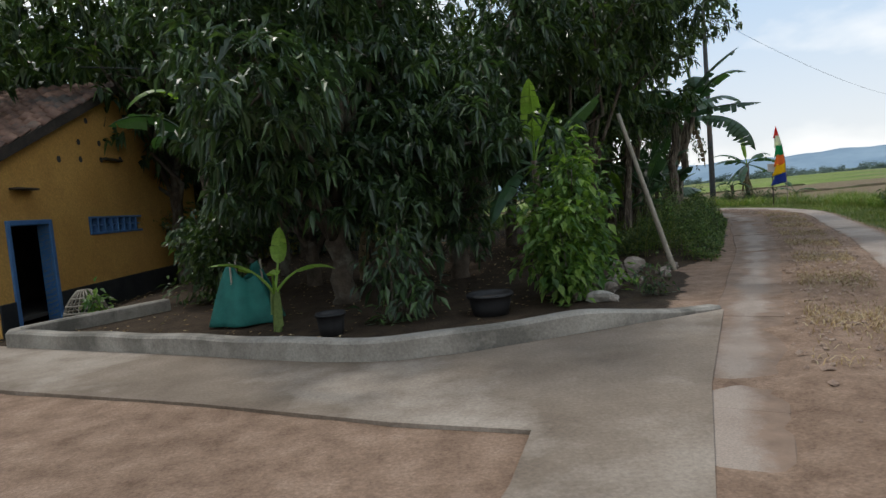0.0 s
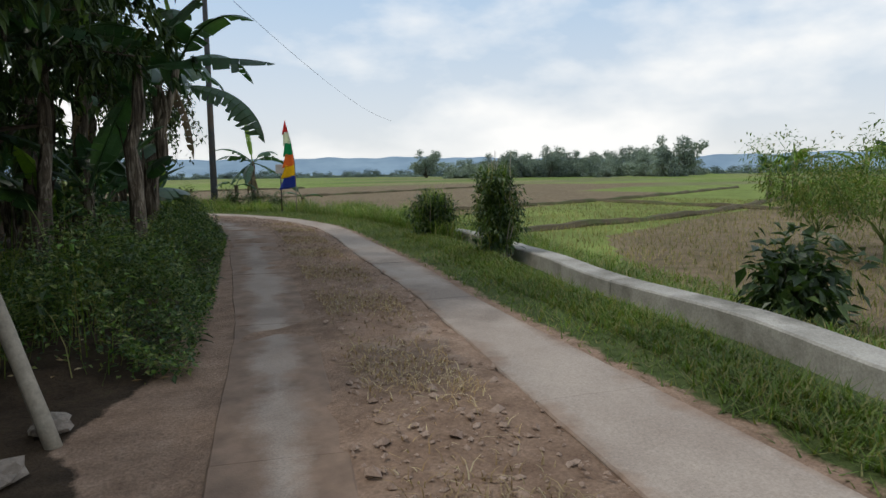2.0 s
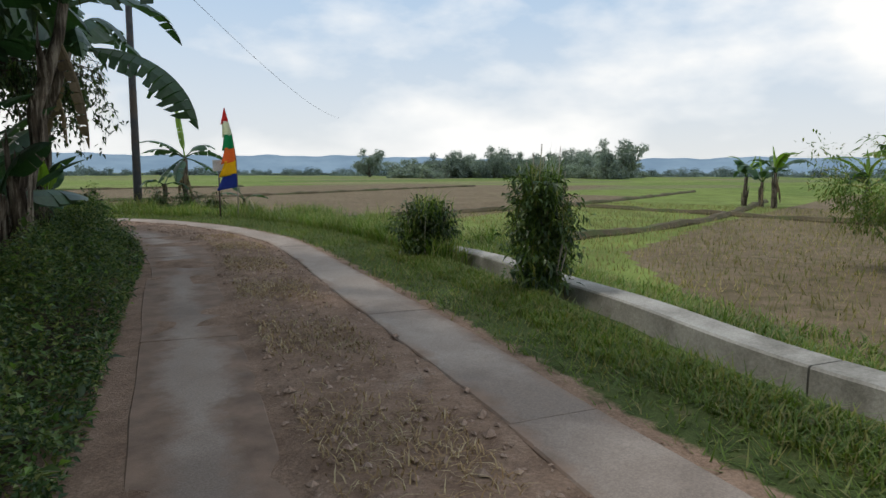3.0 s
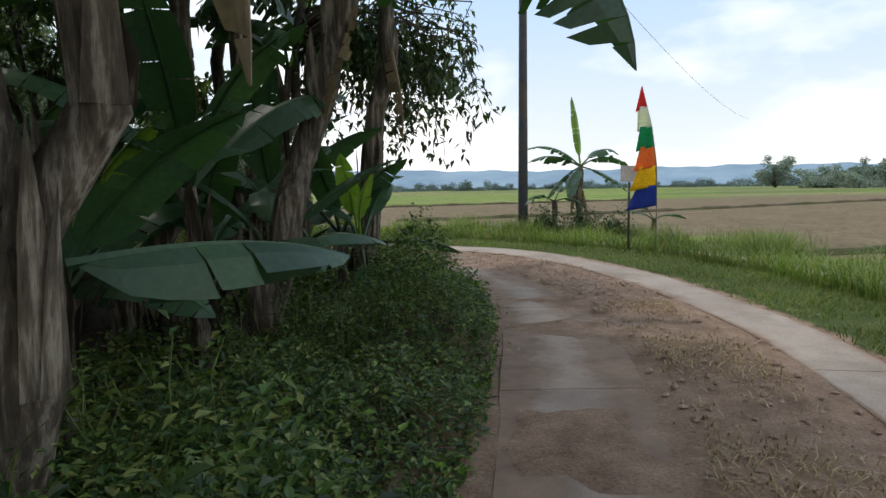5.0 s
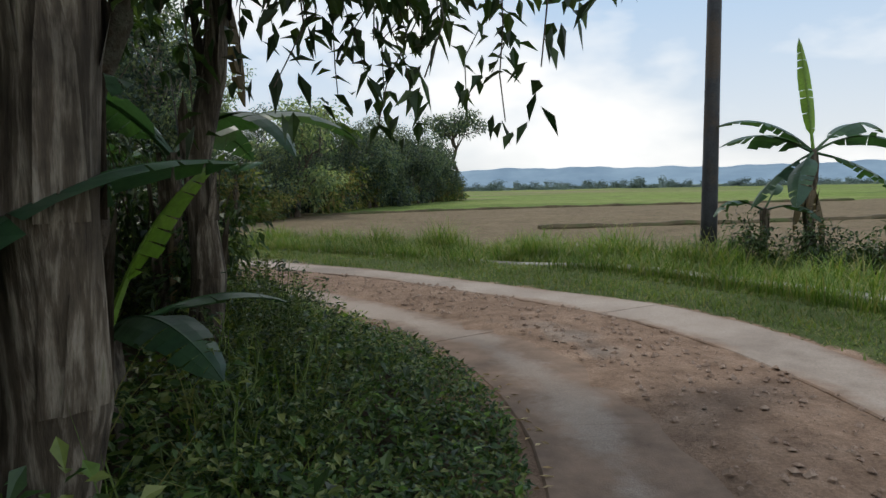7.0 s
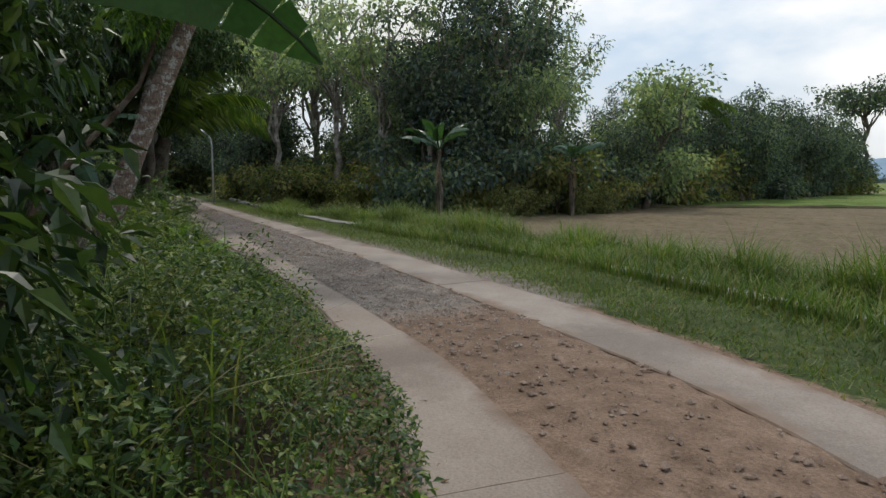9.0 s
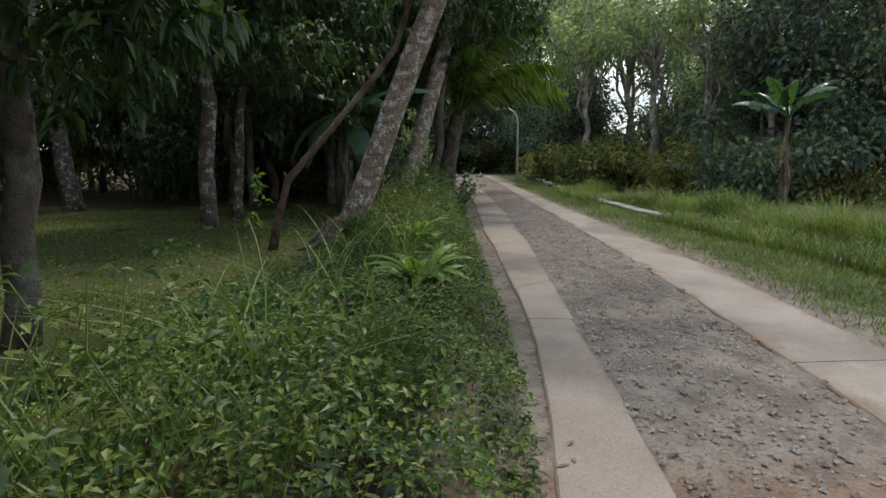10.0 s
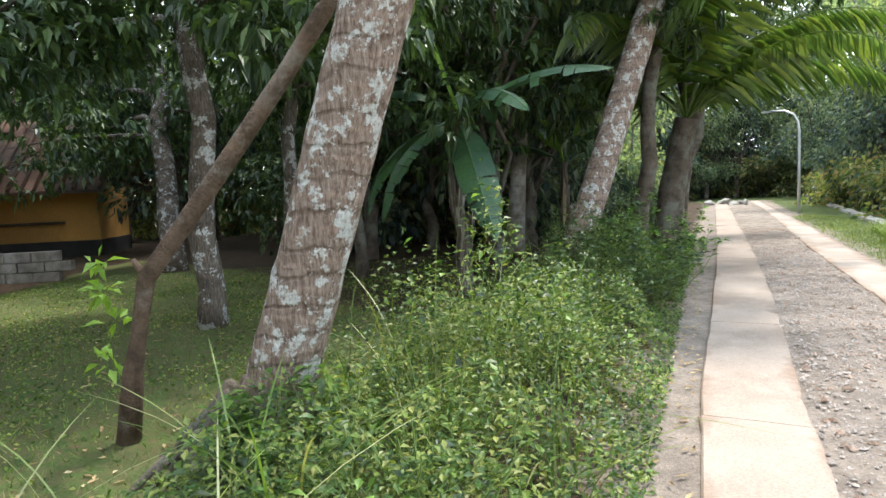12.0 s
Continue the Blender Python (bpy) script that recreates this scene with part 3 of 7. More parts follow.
L_OUT, _ = curve([(-4.6, -7.3), (0.11, 1.14), (1.47, 3.59), (2.87, 6.09), (3.42, 7.09), (4.39, 8.93), (5.02, 10.14), (6.92, 14.24), (7.3, 14.95), (7.91, 16.41), (8.74, 18.69), (8.99, 20.2), (8.91, 21.51), (8.54, 22.62), (7.69, 23.83), (6.01, 25.61), (4.88, 26.57), (3.36, 27.67), (0.16, 29.63), (-1.82, 30.81), (-7.8, 34.52), (-19.89, 41.79), (-27.87, 46.61)], 0.2)
BANK, _ = curve([(4.05, 8.9), (5.2, 11.2), (6.72, 14.3), (7.75, 16.44), (8.5, 18.54), (8.8, 20.2), (8.75, 21.4), (8.3, 22.6), (7.5, 23.8), (6.4, 25.2), (5.1, 26.2), (3.6, 27.2), (2.3, 28.0), (-1.4, 30.2), (-2.7, 30.95), (-10.9, 35.8), (-27, 45.4)], 0.2)
CANAL, CANAL_N = curve([(0.9, -4.5), (3.6, 0.5), (5.5, 4.0), (6.53, 5.9), (7.3, 7.05), (7.75, 7.9), (8.4, 9.2), (9.45, 10.85), (10.7, 13.2), (12.2, 16.5), (13.2, 19.5), (13.4, 22.3), (12.6, 25.0), (11.4, 26.9), (10.24, 27.9),
                        (9.32, 28.5), (6.0, 31.0), (2.0, 33.2), (-1.98, 35.25), (-7.22, 38.2), (-13.8, 42.6), (-30, 53.5)], 0.2)

# ---------------------------------------------------------------- ground, one sheet to the horizon
rng = np.random.default_rng(7)


def graded(lo, hi, step, reach):
    mid = np.arange(lo, hi, step)
    far, d, out = [], step, hi
    while out < reach:
        d *= 1.22
        out += d
        far.append(out)
    near, d, out = [], step, lo
    while out > -reach:
        d *= 1.22
        out -= d
        near.append(out)
    return np.array(near[::-1] + list(mid) + far)


GX, GY = graded(-26, 26, 0.22, 2600), graded(-9, 54, 0.22, 2600)
X, Y = np.meshgrid(GX, GY, indexing="ij")
BANK_POLY = np.vstack([[(4.05, 8.9), (3.0, 9.4), (2.2, 7.6), (0.0, 5.2), (-4.2, 7.3), (-60, -20), (-60, 62)], BANK[::-1]])
OUT_POLY = np.vstack([CANAL, [(-400, 300), (-400, 2600), (2600, 2600), (2600, -2600), (-60, -2600), (0, -60)]])
ROAD_POLY = np.vstack([R_OUT, L_OUT[::-1]])
d_can, d_rin, d_lin, d_bank = dist_line(X, Y, CANAL[::3]), dist_line(X, Y, R_IN[::3]), dist_line(X, Y, L_IN[::3]), dist_line(X, Y, BANK[::3])
in_road, in_wood, in_field = inside(X, Y, ROAD_POLY), inside(X, Y, BANK_POLY), inside(X, Y, OUT_POLY)
d_out, d_lout = dist_line(X, Y, R_OUT[::3]), dist_line(X, Y, L_OUT[::3])
bumps = np.sin(X * 2.1 + 1.3 * np.sin(Y * 1.7)) * np.sin(Y * 2.6 + X) * 0.5 + np.sin(X * 5.3 + Y * 3.1) * np.sin(Y * 6.1 - X * 2.0) * 0.3
Z = bumps * 0.012
between = in_road & (d_rin > 0.06) & (d_lin > 0.06)
mid_road = between & ~inside(X, Y, np.vstack([R_IN, R_OUT[::-1]])) & ~inside(X, Y, np.vstack([L_IN, L_OUT[::-1]]))
Z += np.where(mid_road, 0.030 + 0.02 * bumps, np.where(in_road, 0.008 + 0.004 * bumps, 0))
Z += np.where(in_field, -0.09 - 0.21 * smooth01(d_can, 0.5, 1.6), 0)
Z += np.where(~in_field & (~in_road), 0.05 * (1 - smooth01(d_can, 0.42, 1.1)) * (1 - smooth01(Y, 15, 19)) - 0.09 * (1 - smooth01(d_can, 0.42, 0.95)) * smooth01(Y, 17, 21), 0)
Z += np.where(~in_field & ~in_road & (Y < 15), -0.13 * (1 - smooth01(d_can, 0.12, 0.36)), 0)
Z += np.where(in_wood & (d_bank < 2.0) & (Y > 8), 0.10 * smooth01(d_bank, 0.1, 0.7) * (1 - smooth01(d_bank, 1.2, 2.0)), 0)
Z -= 0.42 * smooth01(-X, 4.2, 6.2) * smooth01(Y, 5.0, 8.5) * (1 - smooth01(Y, 21, 24)) * (1 - smooth01(-X, 12.2, 13.2))
far_out = np.hypot(X - 5, Y - 20)
Z -= 0.35 * smooth01(far_out, 45, 120)
YARD = np.array([(-60, -60), (-60, -20), (-4.2, 7.3), (0.0, 5.2), (2.2, 7.6), (3.0, 9.4), (4.05, 8.9), (3.3, 7.2), (-4, -8)])
yard = inside(X, Y, YARD)
bed = inside(X, Y, np.array([(-6, 8.0), (-4.0, 7.1), (0, 5.0), (0.6, 5.0), (2.7, 5.8), (3.5, 8.5), (4.0, 9.2), (2.6, 9.8), (0, 9.5), (-5.5, 11)]))
masks = {
    "dirt": np.clip((in_road | (yard & ~bed)) * 1.0 + 0.75 * (1 - smooth01(d_out, 0.03, 0.34)) + 0.9 * (1 - smooth01(d_lout, 0.2, 0.6)), 0, 1),
    "gravel": np.where(mid_road, 0.36 + 0.6 * smooth01(Y - X * 0.9, 20, 27), np.where(in_road | (np.minimum(d_out, d_lout) < 0.5), 0.85 * smooth01(Y - X * 0.9, 19, 25), 0.0)),
    "verge": np.where(~in_wood & ~in_road & ~yard & (d_lout > 0.75), 1.0 - np.where(in_field, smooth01(d_can, np.where(Y > 24, 2.6, 1.0), np.where(Y > 24, 4.6, 2.4)), 0), 0),
    "field": np.where(in_field, smooth01(d_can, np.where(Y > 24, 2.4, 1.0), np.where(Y > 24, 4.2, 2.0)), 0),
    "stubble": np.where(inside(X, Y, np.array([(7, 3), (9.5, 8.0), (11.6, 10.5), (15, 13.0), (24, 14.2), (60, 16), (60, -30), (0, -30)])) | inside(X, Y, np.array([(17, 20.5), (17, 26.5), (42, 33), (42, 25)])) | inside(X, Y, np.array([(13.6, 28.6), (6, 33.4), (-2, 39.5), (-5, 44.5), (0, 58), (25, 66), (70, 74), (80, 44), (26, 27)])), 1.0, 0),
    "lawn": np.where(inside(X, Y, np.array([(4.5, 25.9), (2.6, 27.2), (-3, 30.2), (-5, 28.5), (-9, 27), (-13, 24), (-12, 21.5), (-4, 22.5), (3, 23.5)])), 1.0, 0),
}
nx, ny = X.shape
i, j = np.meshgrid(np.arange(nx - 1), np.arange(ny - 1), indexing="ij")
quads = np.stack([i * ny + j, (i + 1) * ny + j, (i + 1) * ny + j + 1, i * ny + j + 1], -1).reshape(-1, 4)
ground_me = mesh_np("ground", np.stack([X, Y, Z], -1).reshape(-1, 3), quads, M_GROUND, True)
for key, m in masks.items():
    ground_me.attributes.new(key, "FLOAT", "POINT").data.foreach_set("value", np.asarray(m, np.float32).ravel())
tagged(new("ground", ground_me), "packed reddish earth, verge and rice fields", "ground", kind="structure")


def ground_z(x, y):
    ix = np.clip(np.searchsorted(GX, x), 1, nx - 1)
    iy = np.clip(np.searchsorted(GY, y), 1, ny - 1)
    return np.maximum(Z[ix, iy], Z[ix - 1, iy - 1])


# ---------------------------------------------------------------- road tracks, apron, kerb, canal
def nearest(line, p):
    return line[np.argmin(((line - p) ** 2).sum(1))]


def track(name, label, inner, outer, lengths, mat, z_top, swept):
    top = tagged(new(name), label, "road", kind="structure")
    s, k, n = 0, 0, len(inner)
    while s < n - 4:
        e = min(n - 1, s + int(lengths[k % len(lengths)] / 0.2))
        idx = list(range(s, e, 2)) + [e]
        ins = np.array([inner[q] for q in idx])
        outs = np.array([nearest(outer, inner[q]) for q in idx])
        g = unit(ins[-1:] - ins[:1])[0] * 0.003
        ins[0], outs[0], ins[-1], outs[-1] = ins[0] + g, outs[0] + g, ins[-1] - g, outs[-1] - g
        z1 = z_top((ins[:, 1] + outs[:, 1]) / 2) + 0.0012 * math.sin(k * 2.3)
        jag = 0.007 * np.sin(np.arange(len(idx)) * 0.9 + k * 1.7) + 0.004 * np.sin(np.arange(len(idx)) * 2.3 + k)
        across = unit(outs - ins)
        ins, outs = ins + across * jag[:, None], outs - across * jag[::-1, None]
        bev = 0.01
        half = (ins + outs) / 2
        rows = [(ins, 0 * z1 - 0.1), (ins, z1 - bev), (ins + across * bev, z1), (half, z1 + 0.002), (outs - across * bev, z1), (outs, z1 - bev), (outs, 0 * z1 - 0.1)]
        V = np.stack([np.column_stack([q, z]) for q, z in rows], 1)
        m, c = len(idx), 7
        a, b = np.meshgrid(np.arange(m - 1), np.arange(c - 1), indexing="ij")
        F = np.stack([a * c + b, (a + 1) * c + b, (a + 1) * c + b + 1, a * c + b + 1], -1).reshape(-1, 4)
        if np.cross(np.append(ins[1] - ins[0], 0), np.append(outs[0] - ins[0], 0))[2] > 0:
            F = F[:, ::-1]
        ends = np.array([[0, 1, 2, 3, 4, 5, 6], [(m - 1) * c + q for q in (6, 5, 4, 3, 2, 1, 0)]])
        slab = mesh_np("concrete_slab", V.reshape(-1, 3), [F, ends], mat)
        slab.attributes.new("swept", "FLOAT", "POINT").data.foreach_set("value", (np.tile([0, 0, 0, 1.0, 0, 0, 0], (m, 1)) + swept(half[:, 1])[:, None]).astype(np.float32).ravel())
        part("concrete_slab", slab, top)
        s, k = e, k + 1
    return top


track("road_track_left", "worn concrete wheel track of a village lane", L_IN, L_OUT, (2.6, 2.4, 2.8, 2.5), M_DUSTY, lambda y: 0.011 + 0.016 * smooth01(y, 23, 25.5), lambda y: 0.75 * smooth01(y, 22, 27.5))
track("road_track_right", "pale concrete wheel track beside the grass", R_IN, R_OUT, (2.5, 2.9, 2.4, 2.7), M_STRIP, lambda y: 0.026 + 0 * y, lambda y: 0.0 * y)

# concrete apron of the yard
apron = tagged(new("pavement_apron"), "stained concrete apron in front of the kerb", "pavement", kind="structure")
ap_front = [(-9.0, 8.2), (-3.06, 5.22), (-1.22, 4.33), (0.06, 3.62), (0.72, 3.33), (0.55, 2.8), (0.2, 2.0), (1.0, 2.05), (1.75, 3.75), (2.70, 5.62)]
ap_back = [(1.6, 5.28), (0.56, 4.95), (0.0, 4.9), (-0.92, 5.3), (-4.04, 7.05), (-9.0, 9.9)]
ring = [Vector((x, y, 0)) for x, y in ap_front + ap_back]
bm = bmesh.new()
lo = [bm.verts.new((v.x, v.y, -0.05)) for v in ring]
hi = [bm.verts.new((v.x, v.y, 0.022)) for v in ring]
bm.faces.new(hi)
for a in range(len(ring)):
    b = (a + 1) % len(ring)
    bm.faces.new((lo[a], lo[b], hi[b], hi[a]))
bmesh.ops.recalc_face_normals(bm, faces=bm.faces)
bmesh.ops.triangulate(bm, faces=[f for f in bm.faces if len(f.verts) > 4])
me = bpy.data.meshes.new("slab")
bm.to_mesh(me)
bm.free()
me.materials.append(M_APRON)
part("slab", me, apron)


def wall_run(pts, tops, half, z0, mat, name, bevel=0.02):
    """A low wall along pts with its own height at each point."""
    p = np.array(pts, float)
    g = unit(np.gradient(p, axis=0))
    nrm = np.stack([-g[:, 1], g[:, 0]], -1)
    tops = np.asarray(tops, float)
    cols = [(-half, None), (-half, -bevel), (-half + bevel, 0), (half - bevel, 0), (half, -bevel), (half, None)]
    V = np.stack([np.column_stack([p + nrm * o, np.full(len(p), z0) if dz is None else tops + dz]) for o, dz in cols], 1)
    m, c = len(p), 6
    a, b = np.meshgrid(np.arange(m - 1), np.arange(c - 1), indexing="ij")
    F = np.stack([a * c + b, a * c + b + 1, (a + 1) * c + b + 1, (a + 1) * c + b], -1).reshape(-1, 4)
    ends = np.array([[5, 4, 3, 2, 1, 0], [(m - 1) * c + q for q in range(6)]])
    return mesh_np(name, V.reshape(-1, 3), [F, ends], mat)


kerb_pts, _ = curve([(-4.06, 7.12), (-2.07, 6.03), (-0.92, 5.36), (-0.35, 5.08), (0.05, 4.99), (0.56, 5.06), (1.05, 5.2), (1.6, 5.38), (1.95, 5.52), (2.25, 5.6), (2.72, 5.76)], 0.1)
u = np.linspace(0, 1, len(kerb_pts))
kerb_top = 0.175 - 0.14 * smooth01(u, 0.80, 1.0) + 0.006 * np.sin(u * 40)
tagged(new("kerb_wall", wall_run(kerb_pts, kerb_top, 0.075, -0.05, M_KERB, "kerb_wall")), "low grey cement kerb wall round a planting bed", "kerb", kind="structure")
side_pts, _ = curve([(-4.1, 7.2), (-4.15, 7.6), (-3.2, 9.0)], 0.1)
tagged(new("kerb_wall_return", wall_run(side_pts, np.full(len(side_pts), 0.16), 0.07, -0.05, M_KERB, "kerb_wall_return")), "low grey cement kerb returning to the house", "kerb", kind="structure")

# canal wall: laid in lengths
canal = tagged(new("canal_wall"), "cement irrigation channel wall along the grass verge", "channel wall", kind="structure")
cz = np.where(CANAL[:, 1] < 13, 0.10, 0.10 - 0.11 * smooth01(CANAL[:, 1], 13, 20))
cz = cz - 0.045 * smooth01(CANAL[:, 1], 27, 28.5) * (1 - smooth01(CANAL[:, 1], 34, 36))
cz = cz + 0.01 * np.sin(np.arange(len(CANAL)) * 0.4)
for s in range(0, len(CANAL) - 16, 15):
    seg = slice(s, s + 16)
    p = CANAL[seg].copy()
    g = unit(p[-1] - p[0]) * 0.006
    p[0], p[-1] = p[0] + g, p[-1] - g
    part("wall_length", wall_run(p - CANAL_N[seg] * 0.16, cz[seg], 0.15, -0.7, M_CANAL, "wall_length", 0.015), canal)


# low earth bunds between the paddies
M_BUND = surface("dry_bund_earth", (0.075, 0.06, 0.035), (0.13, 0.105, 0.06), (0.07, 0.09, 0.03), 1.5, 30, 0.95, 0.6)
for ends in (((11.8, 15.5), (23.5, 14.6), (40, 17)), ((13.5, 23.5), (30, 22.5), (55, 26)), ((24, 6), (27, 14), (29, 22)), ((-1.0, 55), (14, 61.5), (40, 66)), ((12, 40), (28, 43), (60, 52))):
    line_, _ = curve(ends, 0.5)
    k_ = np.arange(len(line_))
    tagged(new("field_bund", wall_run(line_, -0.17 + 0.03 * np.sin(k_ * 0.7) + 0.02 * np.sin(k_ * 1.9), 0.2, -0.8, M_BUND, "field_bund", 0.1)), "low earth bund between rice fields", "bund", kind="structure")


# ---------------------------------------------------------------- trees and plants
def limb_path(a, b, rng, n=6, wob=0.06, sag=0.0):
    a, b = np.asarray(a, float), np.asarray(b, float)
    u = np.linspace(0, 1, n)[:, None]
    L = np.linalg.norm(b - a)
    p = a + (b - a) * u + rng.normal(size=(n, 3)) * wob * L * np.sin(np.pi * u) * 0.5
    p[:, 2] += sag * L * np.sin(np.pi * u[:, 0])
    return p


def whorl_leaves(centres, radii, n, L, W, rng, hang=0.5, flat=0.7, ring=9):
    """Leaves in drooping whorls at twig tips, with dark gaps between the whorls."""
    centres, radii = np.asarray(centres, float), np.asarray(radii, float)
    m = max(1, n // ring)
    w = radii ** 2
    pick = rng.choice(len(centres), m, p=w / w.sum())
    d = unit(rng.normal(size=(m, 3)))
    tip = centres[pick] + d * (radii[pick] * rng.random(m) ** 0.35)[:, None] * np.array([1, 1, flat])
    P = np.repeat(tip, ring, axis=0) + rng.normal(size=(m * ring, 3)) * 0.018
    a = rng.random(m * ring) * 2 * np.pi
    axis = unit(np.repeat(d * [1, 1, 0.6] + [0, 0, 0.25], ring, axis=0))
    s1 = unit(np.cross(axis, [0.3, 0.2, 1.0]))
    s2 = np.cross(axis, s1)
    D = axis * (0.15 + 0.5 * rng.random((m * ring, 1))) + s1 * np.cos(a)[:, None] + s2 * np.sin(a)[:, None] - np.array([0, 0, hang])
    ll = np.repeat(L * (0.75 + 0.5 * rng.random(m)), ring) * (0.7 + 0.5 * rng.random(m * ring))
    return leaves_np(P, D, ll, ll * (W / L), rng, 0.25, 0.35)


def crown_leaves(centres, radii, n, L, W, rng, hang=0.5, fancy=True, flat=0.7):
    """Leaves in clumps: more on the outside of a clump, hanging outward."""
    centres, radii = np.asarray(centres, float), np.asarray(radii, float)
    w = radii ** 2
    pick = rng.choice(len(centres), n, p=w / w.sum())
    d = unit(rng.normal(size=(n, 3)))
    r = radii[pick] * rng.random(n) ** 0.45
    P = centres[pick] + d * r[:, None] * np.array([1, 1, flat])
    D = d + rng.normal(size=(n, 3)) * 0.5 - np.array([0, 0, hang])
    ll = L * (0.6 + 0.7 * rng.random(n))
    return (leaves_np if fancy else simple_leaves)(P, D, ll, ll * (W / L), rng)


def tree(name, base, label, height, spread, n_leaf, L, W, mat, bark, rng, trunk_r=0.14, fork=0.45, limbs=7, clump=0.75, hang=0.5, lean=(0, 0), low=0.0, fancy=True, category="tree", group=""):
    """Tapered trunk, limbs that fork, and a crown of leaf clumps with gaps."""
    t = thing(name, base, label, category, group)
    wood, top = Soup(), np.array([lean[0], lean[1], height * fork])
    spine = limb_path((0, 0, -0.1), top, rng, 8, 0.05)
    wood.add(*tube(spine, np.linspace(trunk_r * 1.25, trunk_r * 0.75, 8) * np.r_[1.25, np.ones(7)], 9, ripple=0.12, rng=rng))
    cs, rs = [], []
    for k in range(limbs):
        a = 2 * np.pi * (k + 0.6 * rng.random()) / limbs
        out = spread * (0.35 + 0.6 * rng.random())
        zz = height * (fork + 0.1 + (0.95 - fork - 0.1) * rng.random()) - low * rng.random() * height
        end = np.array([lean[0] + out * math.cos(a), lean[1] + out * math.sin(a), zz])
        st = spine[int(4 + 3.99 * rng.random())]
        lp = limb_path(st, end, rng, 6, 0.12, 0.06)
        wood.add(*tube(lp, np.linspace(trunk_r * 0.5, trunk_r * 0.12, 6), 6))
        for q in (lp[3], lp[4], lp[5]):
            for _ in range(3):
                tip = q + unit(rng.normal(size=3)) * spread * 0.28 * rng.random()
                wood.add(*tube(limb_path(q, tip, rng, 4, 0.1), np.linspace(trunk_r * 0.12, 0.006, 4), 4, False))
                cs.append(tip)
                rs.append(clump * (0.55 + 0.7 * rng.random()) * spread * 0.3)
    part("trunk", wood.mesh("trunk", bark, True), t)
    V, F = whorl_leaves(cs, rs, n_leaf, L, W, rng, hang) if fancy and L > 0.1 else crown_leaves(cs, rs, n_leaf, L, W, rng, hang, fancy)
    part("crown", mesh_np("crown", V, F, mat), t)
    return t


def shrub(name, base, label, height, radius, n_leaf, L, W, mat, rng, stems=6, hang=0.2, category="shrub", group="", stem_mat=None):
    t = thing(name, base, label, category, group)
    wood, cs, rs = Soup(), [], []
    for k in range(stems):
        a = rng.random() * 6.28
        end = np.array([radius * 0.7 * rng.random() * math.cos(a), radius * 0.7 * rng.random() * math.sin(a), height * (0.55 + 0.4 * rng.random())])
        lp = limb_path((0.03 * math.cos(a), 0.03 * math.sin(a), -0.05), end, rng, 5, 0.1)
        wood.add(*tube(lp, np.linspace(0.014, 0.005, 5), 5))
        for q in lp[1:]:
            cs.append(q + rng.normal(size=3) * radius * 0.25)
            rs.append(radius * (0.35 + 0.35 * rng.random()))
    part("stalk", wood.mesh("stalk", stem_mat or M_BARK, True), t)
    V, F = crown_leaves(cs, rs, n_leaf, L, W, rng, hang, True, 0.9)
    V[:, 2] = np.maximum(V[:, 2], 0.02)
    part("foliage", mesh_np("foliage", V, F, mat), t)
    return t


def banana_blade(L, W, rng, rise, droop, torn=0.5, stalk=0.3, segs=15, fold=0.35):
    """One banana leaf along +x from the origin: stalk, midrib and a torn blade."""
    s = Soup()
    u = np.linspace(0, 1, segs + 1)
    ang = rise - (rise + droop) * u ** 1.4
    step = (L + stalk) / segs
    d = np.stack([np.cos(ang), 0 * ang, np.sin(ang)], -1)
    P = np.concatenate([[[0, 0, 0]], np.cumsum(d[:-1] * step, axis=0)])
    rib = np.linspace(0.022, 0.004, segs + 1) * (0.6 + 0.4 * L)
    s.add(*tube(P, rib, 5))
    first = int(segs * stalk / (L + stalk))
    wid = lambda q: W * 0.5 * (np.sin(np.pi * np.clip((q - first / segs) / (1 - first / segs), 0, 1) ** 0.75) ** 0.55)
    up = np.stack([-np.sin(ang), 0 * ang, np.cos(ang)], -1)
    for side in (-1, 1):
        k = first
        while k < segs:
            run = 1 if rng.random() < torn else int(rng.integers(2, 5))
            e = min(segs, k + run)
            sag = fold * (0.5 + rng.random()) + (0.6 * rng.random() if rng.random() < torn * 0.5 else 0)
            rows = []
            for q in range(k, e + 1):
                w = max(wid(q / segs), 0.004)
                shrink = 1 - 0.12 * rng.random() * torn
                a = np.array([0, side * w * 0.5, 0]) - up[q] * sag * w * 0.22 + d[q] * 0.03 * w
                b = np.array([0, side * w * shrink, 0]) - up[q] * sag * w * 0.75 + d[q] * 0.10 * w
                if q == e and e < segs:
                    a, b = a - d[q] * step * 0.12 * torn, b - d[q] * step * 0.25 * torn
                rows.append([P[q] + up[q] * rib[q] * 0.7, P[q] + a, P[q] + b])
            V = np.array(rows)
            m = len(V)
            i2, j2 = np.meshgrid(np.arange(m - 1), np.arange(2), indexing="ij")
            F = np.stack([i2 * 3 + j2, (i2 + 1) * 3 + j2, (i2 + 1) * 3 + j2 + 1, i2 * 3 + j2 + 1], -1).reshape(-1, 4)
            s.add(V.reshape(-1, 3), F)
            k = e
    return s


